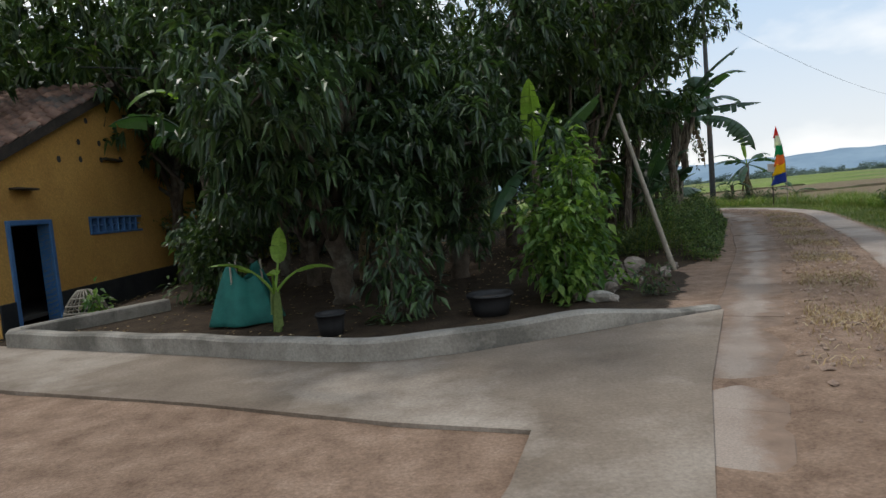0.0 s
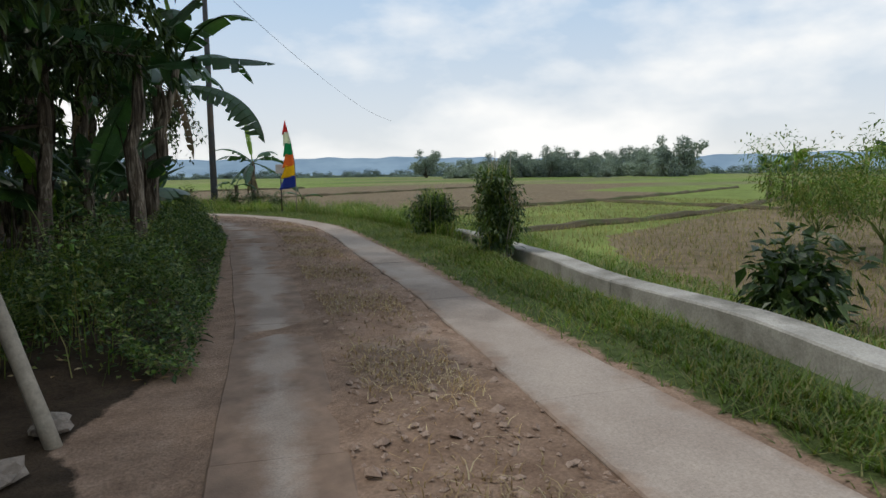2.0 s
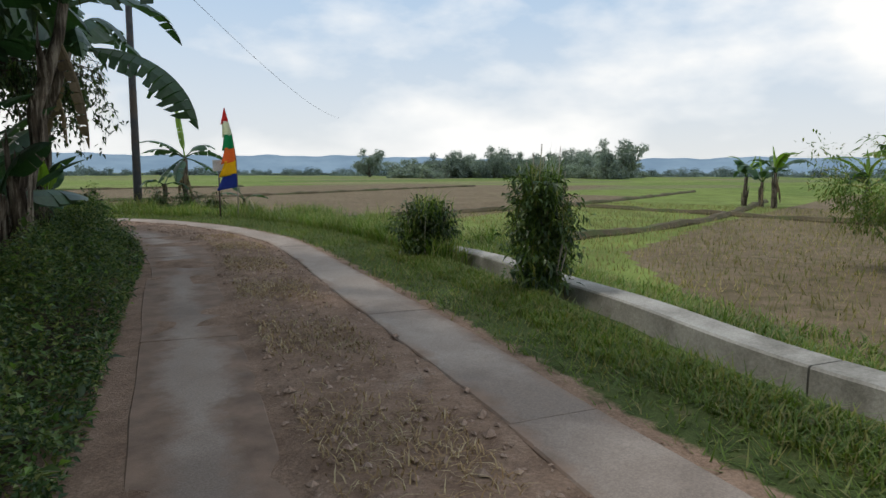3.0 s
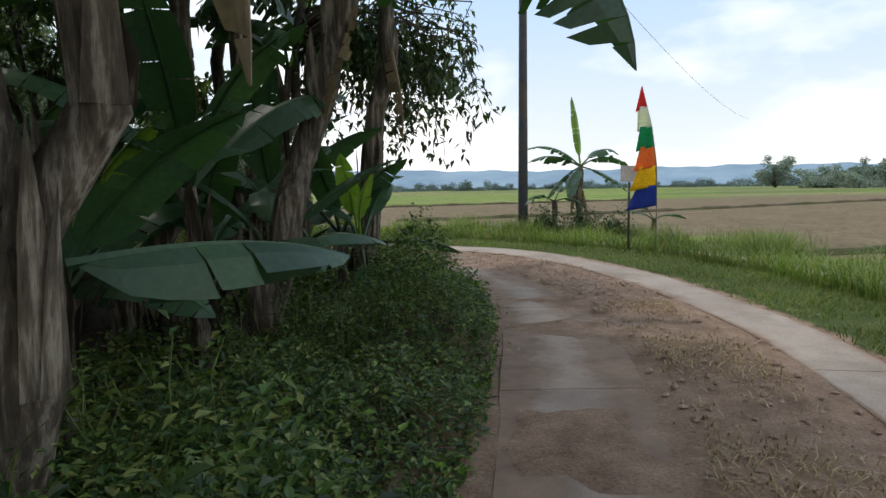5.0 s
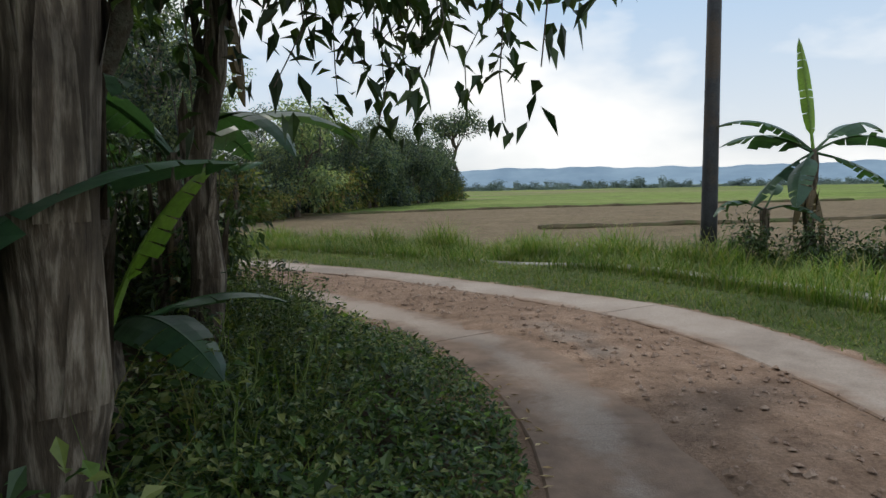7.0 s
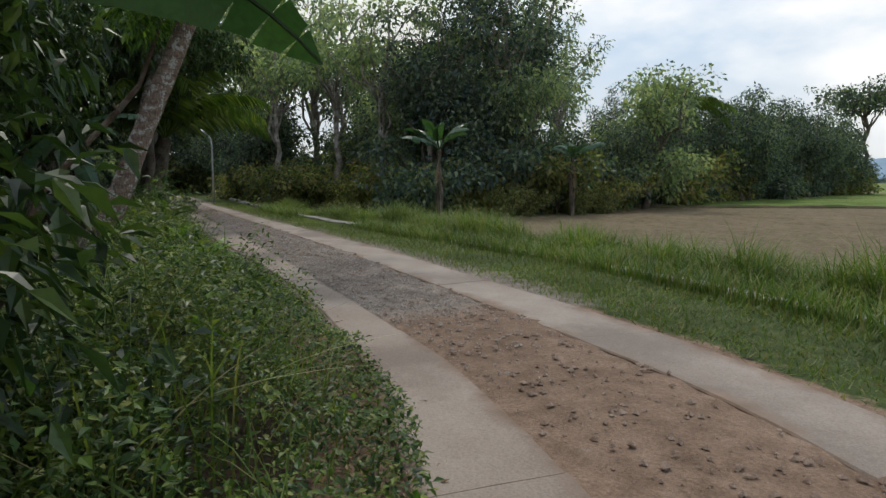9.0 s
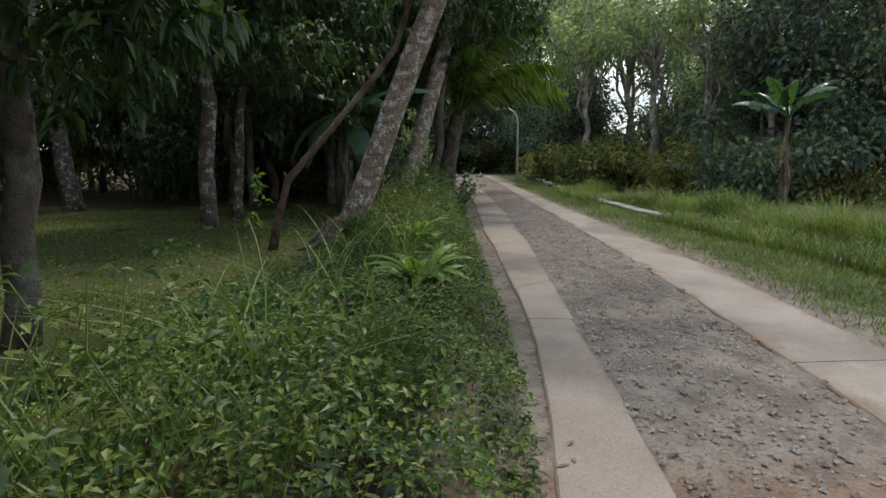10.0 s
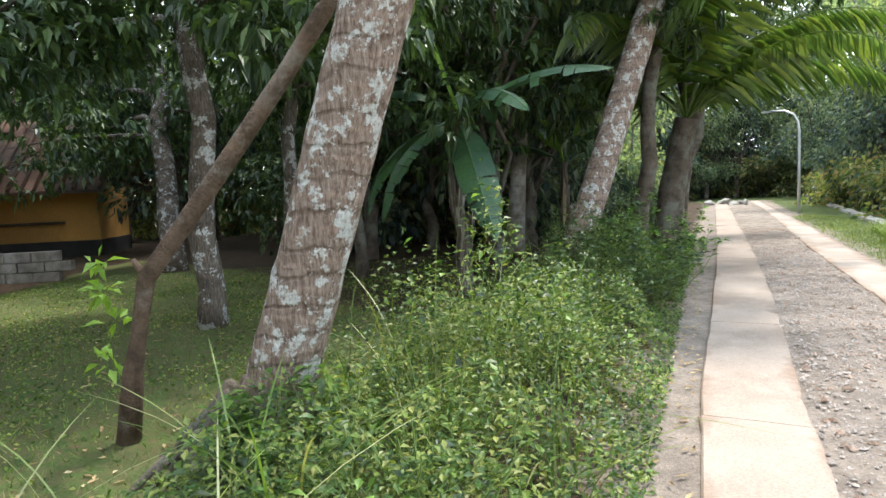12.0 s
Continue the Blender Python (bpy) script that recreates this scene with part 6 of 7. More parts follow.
def tall_tree(at, label, h, r, lean, crown_z, crown_r, n, mat=M_PALEBARK):
    t = thing("lawn_tree", at, label, "tree", "lawn trees")
    s = Soup().add(*tube(limb_path((0, 0, -0.1), (lean[0], lean[1], h), r2, 12, 0.02), np.linspace(r * 1.2, r * 0.7, 12) * np.r_[1.25, np.ones(11)], 12, ripple=0.12, rng=r2))
    cs, rad = [], []
    for k in range(9):
        a = r2.random() * 6.28
        st = np.array([lean[0], lean[1], h]) * (crown_z / h + (1 - crown_z / h) * r2.random())
        e = st + np.array([crown_r * math.cos(a), crown_r * math.sin(a), 0.5 * r2.normal()]) * (0.5 + 0.5 * r2.random())
        lpz = limb_path(st, e, r2, 6, 0.12, 0.1)
        s.add(*tube(lpz, np.linspace(r * 0.35, 0.008, 6), 6))
        for q in lpz[2:]:
            cs.append(q + r2.normal(size=3) * 0.2)
            rad.append(crown_r * (0.22 + 0.2 * r2.random()))
    part("trunk", s.mesh("trunk", mat, True), t)
    V2, F2 = whorl_leaves(cs, rad, int(n * 2.3), 0.14, 0.066, r2, 0.5, ring=7)
    part("crown", mesh_np("crown", V2, F2, M_BROAD), t)
    return t


tall_tree((-4.5, 27.07, 0), "straight tree with pale banded trunk on lawn", 5.5, 0.115, (0.5, 0.2), 2.4, 2.4, 7000, M_SPOTBARK)
tall_tree((-5.5, 27.77, 0), "thin grey straight tree behind the lawn", 5.5, 0.075, (0.6, 0.2), 2.2, 2.2, 6000, M_SPOTBARK)
tall_tree((-10.2, 25.2, 0), "grey leaning tree behind the lawn", 6.0, 0.18, (-1.8, -0.7), 2.4, 2.8, 6000, M_SPOTBARK)
tall_tree((-7.6, 28.6, 0), "thin dark tree behind the lawn", 5.6, 0.08, (0.0, 0.0), 1.6, 2.4, 4600, M_BARK)
tall_tree((-10.4, 28.8, 0), "dark tree behind the lawn", 6.0, 0.12, (0.3, 0.1), 1.2, 2.8, 5200, M_BARK)
tall_tree((-13.5, 27.0, 0), "dark tree behind the lawn", 6.5, 0.14, (0.3, 0.1), 1.4, 3.0, 5200, M_BARK)
tall_tree((2.0, 24.75, 0), "dark leafy tree with drooping twigs beside lawn", 4.2, 0.085, (0.1, 0.3), 1.5, 1.2, 3600, M_BARK)
tall_tree((-8.6, 33.9, 0), "leafy tree arching over the lane", 6.4, 0.12, (0.6, 1.0), 3.7, 2.7, 5200, M_BARK)
tall_tree((-12.5, 36.3, 0), "leafy tree arching over the lane", 6.6, 0.12, (0.6, 1.2), 3.9, 2.7, 5200, M_BARK)
tall_tree((-6.5, 32.5, 0), "dark leafy tree beside the palms over the lane", 5.8, 0.10, (0.3, 0.4), 3.6, 2.2, 4600, M_BARK)
tall_tree((-1.9, 22.6, 0), "dark leafy tree at the edge of lawn", 5.6, 0.10, (0.4, 1.2), 2.3, 2.3, 4200, M_BARK)
banana((-4.95, 29.75, 0), 2.1, r2, [(250, 80, -70, 1.3), (-12, -35, 90, 1.4), (-70, -20, 92, 1.3), (-105, -15, 95, 1.3), (55, 30, 20, 1.5), (20, 30, 60, 1.1), (150, 40, 60, 1.2), (-130, 40, 40, 1.2)], "banana plant with long hanging blue-green leaves", 0.09, dry=0)
banana((-9.5, 32.5, 0), 1.7, r2, ring_leaves(r2, 6, 1.3, 50, 50), r=0.09)



def rosette(at, n, L, label):
    t = thing("broadleaf_herb", at, label, "plant", "bank herbs")
    for k in range(n):
        me2 = banana_blade(L * (0.7 + 0.5 * r2.random()), L * 0.22, r2, radians(35 + 40 * r2.random()), radians(20 + 30 * r2.random()), 0.0, 0.04, 8, 0.25).mesh("leaf", M_BANYOUNG)
        ob2 = part("leaf", me2, t)
        ob2.rotation_euler = (0, 0, radians(137.5 * k))
    return t


rosette((2.42, 27.35, 0.14), 24, 0.5, "bright green rosette of long glossy leaves")
rosette((1.15, 28.25, 0.1), 14, 0.32, "low bright green rosette on the bank")
rosette((0.65, 28.3, 0.25), 16, 0.36, "bright green rosette among the weeds")

# slim trees added so their high crowns, out of view, shade the bank
for x, y, h, lx, ly in ((4.7, 15.6, 6.4, 0.3, 0.2), (5.3, 18.9, 6.6, 0.4, -0.2), (4.5, 21.6, 6.4, 0.5, 0.0), (3.6, 12.9, 6.0, 0.3, 0.2), (6.0, 22.2, 6.2, 0.2, 0.3)):
    tall_tree((x, y, 0), "dark slim shade tree rising out of bananas", h, 0.085, (lx, ly), 3.9, 2.5, 5200, M_BARK)

# ---------------------------------------------------------------- forest beyond the fields
r3 = np.random.default_rng(55)


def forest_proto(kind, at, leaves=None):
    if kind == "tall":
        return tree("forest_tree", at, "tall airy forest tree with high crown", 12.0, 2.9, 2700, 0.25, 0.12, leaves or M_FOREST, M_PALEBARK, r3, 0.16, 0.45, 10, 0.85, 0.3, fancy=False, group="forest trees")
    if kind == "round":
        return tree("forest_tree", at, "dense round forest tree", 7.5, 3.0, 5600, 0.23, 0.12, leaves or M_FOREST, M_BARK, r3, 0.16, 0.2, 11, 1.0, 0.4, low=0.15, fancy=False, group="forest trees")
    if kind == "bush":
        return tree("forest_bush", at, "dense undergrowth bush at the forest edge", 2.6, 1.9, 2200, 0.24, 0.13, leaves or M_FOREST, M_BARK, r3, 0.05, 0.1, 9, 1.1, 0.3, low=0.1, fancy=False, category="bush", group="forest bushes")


f_tall, f_tall2 = forest_proto("tall", (-4.5, 48.5, -0.3)), forest_proto("tall", (-10, 47.0, -0.3), M_HAZELEAF)
f_round, f_round2 = forest_proto("round", (-6.5, 46.5, -0.3)), forest_proto("round", (0.5, 54.0, -0.3), M_HAZELEAF)
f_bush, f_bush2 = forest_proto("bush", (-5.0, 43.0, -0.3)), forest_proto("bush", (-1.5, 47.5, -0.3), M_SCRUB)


def scatter(line, n, wide, kinds, lo, hi, drop=-0.3):
    p = np.array(line, float)
    seg = np.linalg.norm(np.diff(p, axis=0), axis=1)
    cum = np.r_[0, np.cumsum(seg)] / seg.sum()
    for k in range(n):
        u = (k + 0.7 * r3.random()) / n
        q = np.array([np.interp(u, cum, p[:, c]) for c in range(2)])
        a = np.array([np.interp(min(u + 0.02, 1), cum, p[:, c]) for c in range(2)]) - np.array([np.interp(max(u - 0.02, 0), cum, p[:, c]) for c in range(2)])
        nrm = unit(np.array([-a[1], a[0]]))
        q = q + nrm * wide * r3.random()
        s = lo + (hi - lo) * r3.random()
        ob = copy_thing(kinds[int(r3.integers(len(kinds)))], pose(q[0], q[1], drop, 0, 0, 360 * r3.random()))
        ob.scale = (s, s, s * (0.9 + 0.25 * r3.random()))


EDGE = [(-24, 60), (-14, 50.5), (-7, 45.0), (-3, 45.5), (-0.5, 50.5)]
EAST = [(-0.5, 51), (1.0, 57), (3.0, 68), (6, 84), (11, 104)]
scatter(EDGE, 19, 7, [f_tall, f_round, f_tall2, f_round2], 0.72, 0.98)
scatter(EDGE, 24, 1.5, [f_bush, f_bush2], 0.7, 1.3)
scatter([(-14, 47), (-7, 43.5), (-2, 44.5), (1, 50)], 22, 1.5, [f_bush2], 0.3, 0.6)
scatter(EAST, 30, 6, [f_tall, f_round, f_round], 0.5, 0.66)
scatter([(2, 66), (6, 80), (10, 100)], 16, 3, [f_round], 0.85, 1.02)
scatter([(-24, 60), (-14, 53), (-7, 48.5), (-3, 49)], 11, 4, [f_round, f_round2, f_tall2], 0.75, 0.95)
scatter(EAST, 18, 3, [f_round], 0.58, 0.74)
scatter([(-6, 54), (-4, 66), (0, 84), (6, 108)], 22, 6, [f_round, f_tall, f_round2], 0.55, 0.72)
scatter([(-12, 45), (-16, 49)], 4, 2, [f_bush, f_bush2], 0.7, 1.0)
scatter([(8, 98), (13, 110)], 8, 2, [f_bush, f_round], 0.6, 0.9)
scatter(EAST, 22, 1.5, [f_bush, f_bush2], 0.7, 1.3)
scatter([(-34, 66), (-20, 60), (-8, 56)], 16, 10, [f_tall, f_tall2, f_round], 0.85, 1.15)
scatter([(-21.5, 17), (-21.5, 27), (-14.5, 27.6), (-9.5, 31.6)], 24, 3, [f_bush, f_bush2, f_round], 0.7, 1.0, 0)
scatter([(-2, 19.0), (-8.0, 20.5), (-11.5, 19.5)], 10, 2, [f_bush, f_bush2], 0.5, 0.8, 0)
scatter([(-26, 62), (-31, 57), (-36, 48), (-32, 42)], 22, -4, [f_tall, f_round, f_bush, f_bush2, f_round2], 0.8, 1.3, 0)
scatter([(-36, 66), (-42, 54), (-40, 42)], 12, -4, [f_tall, f_round, f_tall2], 1.2, 1.7, 0)
scatter([(-12, 33.4), (-18, 37.0), (-26, 41.6)], 11, 3, [f_round, f_bush, f_tall, f_round2], 0.55, 0.85, 0)
scatter([(-10.5, 34.2), (-26, 43.0)], 12, 0.5, [f_bush, f_bush2], 0.25, 0.5, 0)
scatter([(-10, 29), (-20, 32), (-30, 35)], 12, -4, [f_round, f_tall, f_round2], 0.7, 1.0, 0)
scatter([(-18, 26), (-26, 12), (-16, 2), (-22, -8)], 14, 8, [f_round, f_tall, f_round2], 0.8, 1.1, 0)
for x, y in ((-1.6, 38.6), (-0.6, 46.8)):
    banana((x, y, -0.3), 2.3, r3, [(40 * q + 9 * r3.normal(), 54 + 7 * r3.normal(), 12 + 12 * r3.normal(), 0.95 + 0.25 * r3.random()) for q in range(9)], "pale banana plant before the forest", 0.08, dry=2)
for x, y, h in ((0.2, 62.0, 5.6), (-9, 52, 8), (-15, 56, 8)):
    palm((x, y, -0.3), [(0, 0, -0.1), (0.1, 0.1, h * 0.5), (0.3, 0.2, h)], [0.22, 0.16, 0.13], r3, "coconut palm in the forest edge", fronds_round(r3, 13), 3.0, "forest palms")
for k, (x, y, q) in enumerate(((-14.5, 49.0, 1.0), (-17.5, 50.5, 1.1), (-15.8, 46.0, 0.85), (-20.5, 49.0, 1.0), (-23.0, 51.0, 1.1))):
    ob = copy_thing(f_tall2, pose(x, y, -0.3, 0, 0, 67 * k))
    ob.scale = (q, q, q * 1.1)
scatter([(-15, 46.8), (-22, 51.5), (-29, 56)], 22, 2, [f_bush, f_bush2, f_round], 0.6, 0.9)
scatter([(-34, 46), (-38, 51), (-35, 57)], 16, 2, [f_bush, f_bush2, f_round], 0.9, 1.3, 0)
rs2 = random.Random(8)
for k in range(9):
    tagged(stone((-25.6 + rs2.uniform(-1.2, 1.2), 46.0 + rs2.uniform(-0.9, 0.9), 0), (rs2.uniform(.4, .8), rs2.uniform(.3, .6), rs2.uniform(.2, .45)), rs2, "pale broken rubble heaped at the lane's end", M_CANAL), group="rubble heap")
tree("rain_tree", (10.5, 106, -0.5), "flat-topped spreading tree at the end of the forest", 11.5, 6.5, 3000, 0.4, 0.2, M_FOREST, M_BARK, r3, 0.22, 0.84, 14, 0.42, 0.1, fancy=False)

# far trees along the horizon, distance haze painted into their leaf colours
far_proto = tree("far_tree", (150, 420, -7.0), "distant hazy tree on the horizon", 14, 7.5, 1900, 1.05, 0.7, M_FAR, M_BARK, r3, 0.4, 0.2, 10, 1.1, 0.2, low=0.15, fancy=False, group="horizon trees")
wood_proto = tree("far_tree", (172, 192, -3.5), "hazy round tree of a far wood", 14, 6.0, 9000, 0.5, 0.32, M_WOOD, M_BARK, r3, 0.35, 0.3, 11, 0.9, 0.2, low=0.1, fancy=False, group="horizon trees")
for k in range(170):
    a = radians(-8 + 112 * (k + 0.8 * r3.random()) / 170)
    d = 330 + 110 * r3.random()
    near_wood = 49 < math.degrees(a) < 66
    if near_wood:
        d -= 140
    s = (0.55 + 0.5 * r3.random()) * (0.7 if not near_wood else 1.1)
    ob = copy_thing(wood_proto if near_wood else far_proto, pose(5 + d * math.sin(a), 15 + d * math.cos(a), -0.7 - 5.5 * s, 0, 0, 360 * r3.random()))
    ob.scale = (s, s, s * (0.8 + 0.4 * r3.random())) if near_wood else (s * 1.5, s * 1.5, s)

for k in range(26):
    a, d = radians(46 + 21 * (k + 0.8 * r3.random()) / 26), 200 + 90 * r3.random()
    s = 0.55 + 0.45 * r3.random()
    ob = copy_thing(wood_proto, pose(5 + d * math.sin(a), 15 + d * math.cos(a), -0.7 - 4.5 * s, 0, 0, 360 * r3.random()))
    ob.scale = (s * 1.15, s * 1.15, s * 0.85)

# hills: haze put in as a blue tint and a faint glow
hill_mat = bpy.data.materials.new("haze_tinted_hills")
ht = nodes_of(hill_mat)
ho, hb = ht.nodes.new("ShaderNodeOutputMaterial"), ht.nodes.new("ShaderNodeBsdfPrincipled")
hg = ht.nodes.new("ShaderNodeNewGeometry")
hn = noise_node(ht, 0.012, 6, 0.6, hg.outputs["Position"])
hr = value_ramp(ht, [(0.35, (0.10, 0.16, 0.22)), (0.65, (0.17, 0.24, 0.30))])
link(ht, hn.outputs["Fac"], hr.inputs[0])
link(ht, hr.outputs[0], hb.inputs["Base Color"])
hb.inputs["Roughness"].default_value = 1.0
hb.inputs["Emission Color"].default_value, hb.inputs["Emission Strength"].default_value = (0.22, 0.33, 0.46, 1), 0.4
link(ht, hb.outputs[0], ho.inputs[0])
aa = np.radians(np.linspace(-35, 110, 240))
ridge = 34 + 4 * np.sin(aa * 3 + 1) + 2.5 * np.sin(aa * 11) + 1.5 * np.sin(aa * 53 + 2) + np.sin(aa * 131)
V = np.stack([np.stack([1250 * np.sin(aa), 1250 * np.cos(aa), np.full(240, -2.0)], -1), np.stack([1400 * np.sin(aa), 1400 * np.cos(aa), ridge], -1), np.stack([1750 * np.sin(aa), 1750 * np.cos(aa), ridge * 0.8], -1)], 1)
i2, j2 = np.meshgrid(np.arange(239), np.arange(2), indexing="ij")
F = np.stack([i2 * 3 + j2, (i2 + 1) * 3 + j2, (i2 + 1) * 3 + j2 + 1, i2 * 3 + j2 + 1], -1).reshape(-1, 4)
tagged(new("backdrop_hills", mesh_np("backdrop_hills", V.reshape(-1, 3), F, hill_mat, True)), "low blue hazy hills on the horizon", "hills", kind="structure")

# ---------------------------------------------------------------- weeds, grass, stones: what nobody could count
r4 = np.random.default_rng(77)


def along(line, n, lo, hi, a=0, b=None, left=True):
    """n places beside a line, lo to hi metres to its left (or right)."""
    seg = line[a:b]
    g = unit(np.gradient(seg, axis=0))
    nrm = np.stack([-g[:, 1], g[:, 0]], -1) * (1 if left else -1)
    k = r4.random(n) * (len(seg) - 1)
    i0 = k.astype(int)
    f = (k - i0)[:, None]
    p = seg[i0] * (1 - f) + seg[i0 + 1] * f
    q = lo + (hi - lo) * r4.random(n)
    return p + nrm[i0] * q[:, None], q, k / (len(seg) - 1)


def stuff(name, me, label, category):
    return tagged(new(name, me), label, category, kind="stuff")


def weed_height(x, y):
    """How high the weeds stand along the bank."""
    h = 0.62 + 0.20 * np.sin(x * 1.3 + y * 0.9) + 0.12 * np.sin(x * 3.1 - y * 2.3)
    h = np.where(y > 22.5, 0.44 + 0.12 * np.sin(x * 2.1 + y) + 0.06 * np.sin(5 * x) + 0.6 * np.exp(-((x - 5.9) ** 2 + (y - 24.6) ** 2) / 3.5), h)
    h = h * (1 - 0.42 * (y > 22.5) * smooth01(x, 0.2, 1.2) * (1 - smooth01(x, 3.4, 4.6)))
    h = h + 0.55 * np.exp(-((x + 0.9) ** 2 + (y - 29.2) ** 2) / 0.7) + 0.55 * np.exp(-((x + 4.4) ** 2 + (y - 31.3) ** 2) / 1.6) + 0.3 * np.exp(-((x - 4.3) ** 2 + (y - 9.9) ** 2) / 1.2)
    return np.clip(h, 0.15, 1.2)


cut = int(np.argmin(np.abs(BANK[:, 1] - 23.0)))
end = int(np.argmin(np.abs(BANK[:, 0] + 10.0)))


def weeds(name, n, a, b, width, L, W, mat, label):
    p, q, _ = along(BANK, n, -0.12, width, a, b)
    clear = smooth01(p[:, 1], 19.0, 20.5) * (1 - smooth01(p[:, 1], 25, 26))
    wob = 0.10 + 0.10 * np.sin(p[:, 0] * 3.7 + 1.3 * np.sin(p[:, 1] * 2.9)) + 0.05 * np.sin(p[:, 1] * 11 + p[:, 0] * 5)
    wob = wob - 0.13 + 0.42 * clear + 0.10 * np.sin(p[:, 0] * 5.7 + p[:, 1] * 3.9) * np.sin(p[:, 1] * 7.1)
    h = weed_height(p[:, 0], p[:, 1]) * np.clip((q - wob) / 0.34, 0.06, 1) ** 0.6 * (0.70 + 0.30 * np.sin(p[:, 0] * 7.3 + p[:, 1] * 5.1) * np.sin(p[:, 1] * 8.7 - p[:, 0] * 3.3) + 0.28 * np.sin(p[:, 0] * 3.1 - p[:, 1] * 2.2) * np.sin(p[:, 1] * 2.7 + p[:, 0] * 1.9))
    h *= 1 - np.where(p[:, 1] < 21.5, 0.8, 0.55) * smooth01(q, width * np.where(p[:, 1] < 21.5, 0.38, 0.6), width)
    zz = h * r4.random(n) ** 0.55
    P = np.column_stack([p, ground_z(p[:, 0], p[:, 1]) + zz])
    D = r4.normal(size=(n, 3)) * [1, 1, 0.5] + [0, 0, 0.35]
    ll = L * (0.5 + 0.8 * r4.random(n))
    V, F = leaves_np(P, D, ll, ll * W / L, r4, 0.2, 0.2)
    return stuff(name, mesh_np(name, V, F, mat), label, "weeds")


# two tones of weed leaves: light as in sun, dark for shade and gaps
weeds("hedge_weeds", 95000, 0, cut, 1.3, 0.04, 0.021, M_WEEDSHADE, "dense knee-high leafy weeds along the lane bank")
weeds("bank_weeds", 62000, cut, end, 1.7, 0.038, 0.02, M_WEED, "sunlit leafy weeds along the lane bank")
weeds("bank_dark_weeds", 66000, cut, end, 1.6, 0.036, 0.019, M_WEEDSHADE, "small-leaved weeds in the shaded tone along the lane bank")
weeds("hedge_shrubbery", 4000, 0, cut, 1.2, 0.08, 0.038, M_BROAD, "larger dark leaves among bank weeds")
weeds("bank_herbs", 6000, cut, end, 1.5, 0.055, 0.028, M_BRIGHT, "broader bright leaves among bank weeds")
weeds("bank_dark_leaves", 6000, cut, end, 1.6, 0.055, 0.03, M_BROAD, "darker leaves among bank weeds")
weeds("hedge_bright_leaves", 3500, 0, cut, 1.1, 0.06, 0.032, M_BRIGHT, "bright new leaves among bank weeds")
p, q, _ = along(BANK, 1800, -0.28, 0.3, cut - 30, end)
V, F = leaves_np(np.column_stack([p, ground_z(p[:, 0], p[:, 1]) + 0.012]), r4.normal(size=(1800, 3)) * [1, 1, 0.08], 0.03 + 0.05 * r4.random(1800), 0.02, r4, 0.3, 0.0)
stuff("bank_litter", mesh_np("bank_litter", V, F, M_DRYLEAF), "dry leaf litter along the track edge", "leaf litter")
p, q, _ = along(BANK, 9000, 0.05, 1.3, 0, end)
thin = (r4.random(9000) < np.where(p[:, 1] < 22, 0.25, 0.6))
hh = (weed_height(p[:, 0], p[:, 1]) * np.clip(q / 0.75, 0.15, 1) * (0.5 + 0.7 * r4.random(9000)))[thin]
p = p[thin]
V, T, Q = blades_np(np.column_stack([p, ground_z(p[:, 0], p[:, 1]) - 0.01]), hh, 0.008, r4, 0.7, 3)
stuff("bank_grass", mesh_np("bank_grass", V, [T, Q], M_GRASS), "thin grass stems growing through the bank weeds", "grass")
p, q, _ = along(BANK, 14000, 0.9, 2.6, 0, cut)
hh = 0.16 * r4.random(14000) + 0.03
P = np.column_stack([p, ground_z(p[:, 0], p[:, 1]) + hh])
V, F = simple_leaves(P, r4.normal(size=(14000, 3)) * [1, 1, 0.4] + [0, 0, 0.2], 0.07, 0.035, r4)
stuff("undergrowth", mesh_np("undergrowth", V, F, M_WEEDSHADE), "low undergrowth below the bananas", "weeds")
# leafy weed clumps standing out of the bank
r5 = np.random.default_rng(91)


def weed_clump(x, y, h, r, n, L, mat, label):
    t = thing("weed_clump", (x, y, float(ground_z(x, y)) - 0.02), label, "weed", "bank weeds")
    s, P, D = Soup(), [], []
    for _ in range(int(16 + 40 * r)):
        a, o = r5.random() * 6.28, r * math.sqrt(r5.random())
        top_ = np.array([1.25 * o * math.cos(a), 1.25 * o * math.sin(a), h * (1 - 0.45 * (o / r) ** 2) * (0.75 + 0.4 * r5.random())])
        lp_ = limb_path((0.6 * o * math.cos(a), 0.6 * o * math.sin(a), 0), top_, r5, 6, 0.10)
        s.add(*tube(lp_, np.linspace(0.005, 0.002, 6), 4, False))
        for q in range(n):
            u = 0.25 + 0.75 * r5.random()
            c = lp_[min(5, int(u * 5.99))]
            P.append(c + 0.02 * r5.normal(size=3))
            b = r5.random() * 6.28
            D.append((math.cos(b), math.sin(b), 0.35 + 0.3 * r5.normal()))
    tagged(part("stalk", s.mesh("stalk", M_STEM, True), t), kind="stuff")
    ll = L * (0.55 + 0.7 * r5.random(len(P)))
    V_, F_ = leaves_np(np.array(P), np.array(D), ll, ll * 0.5, r5, 0.25, 0.25)
    part("foliage", mesh_np("foliage", V_, F_, mat), t)
    return t


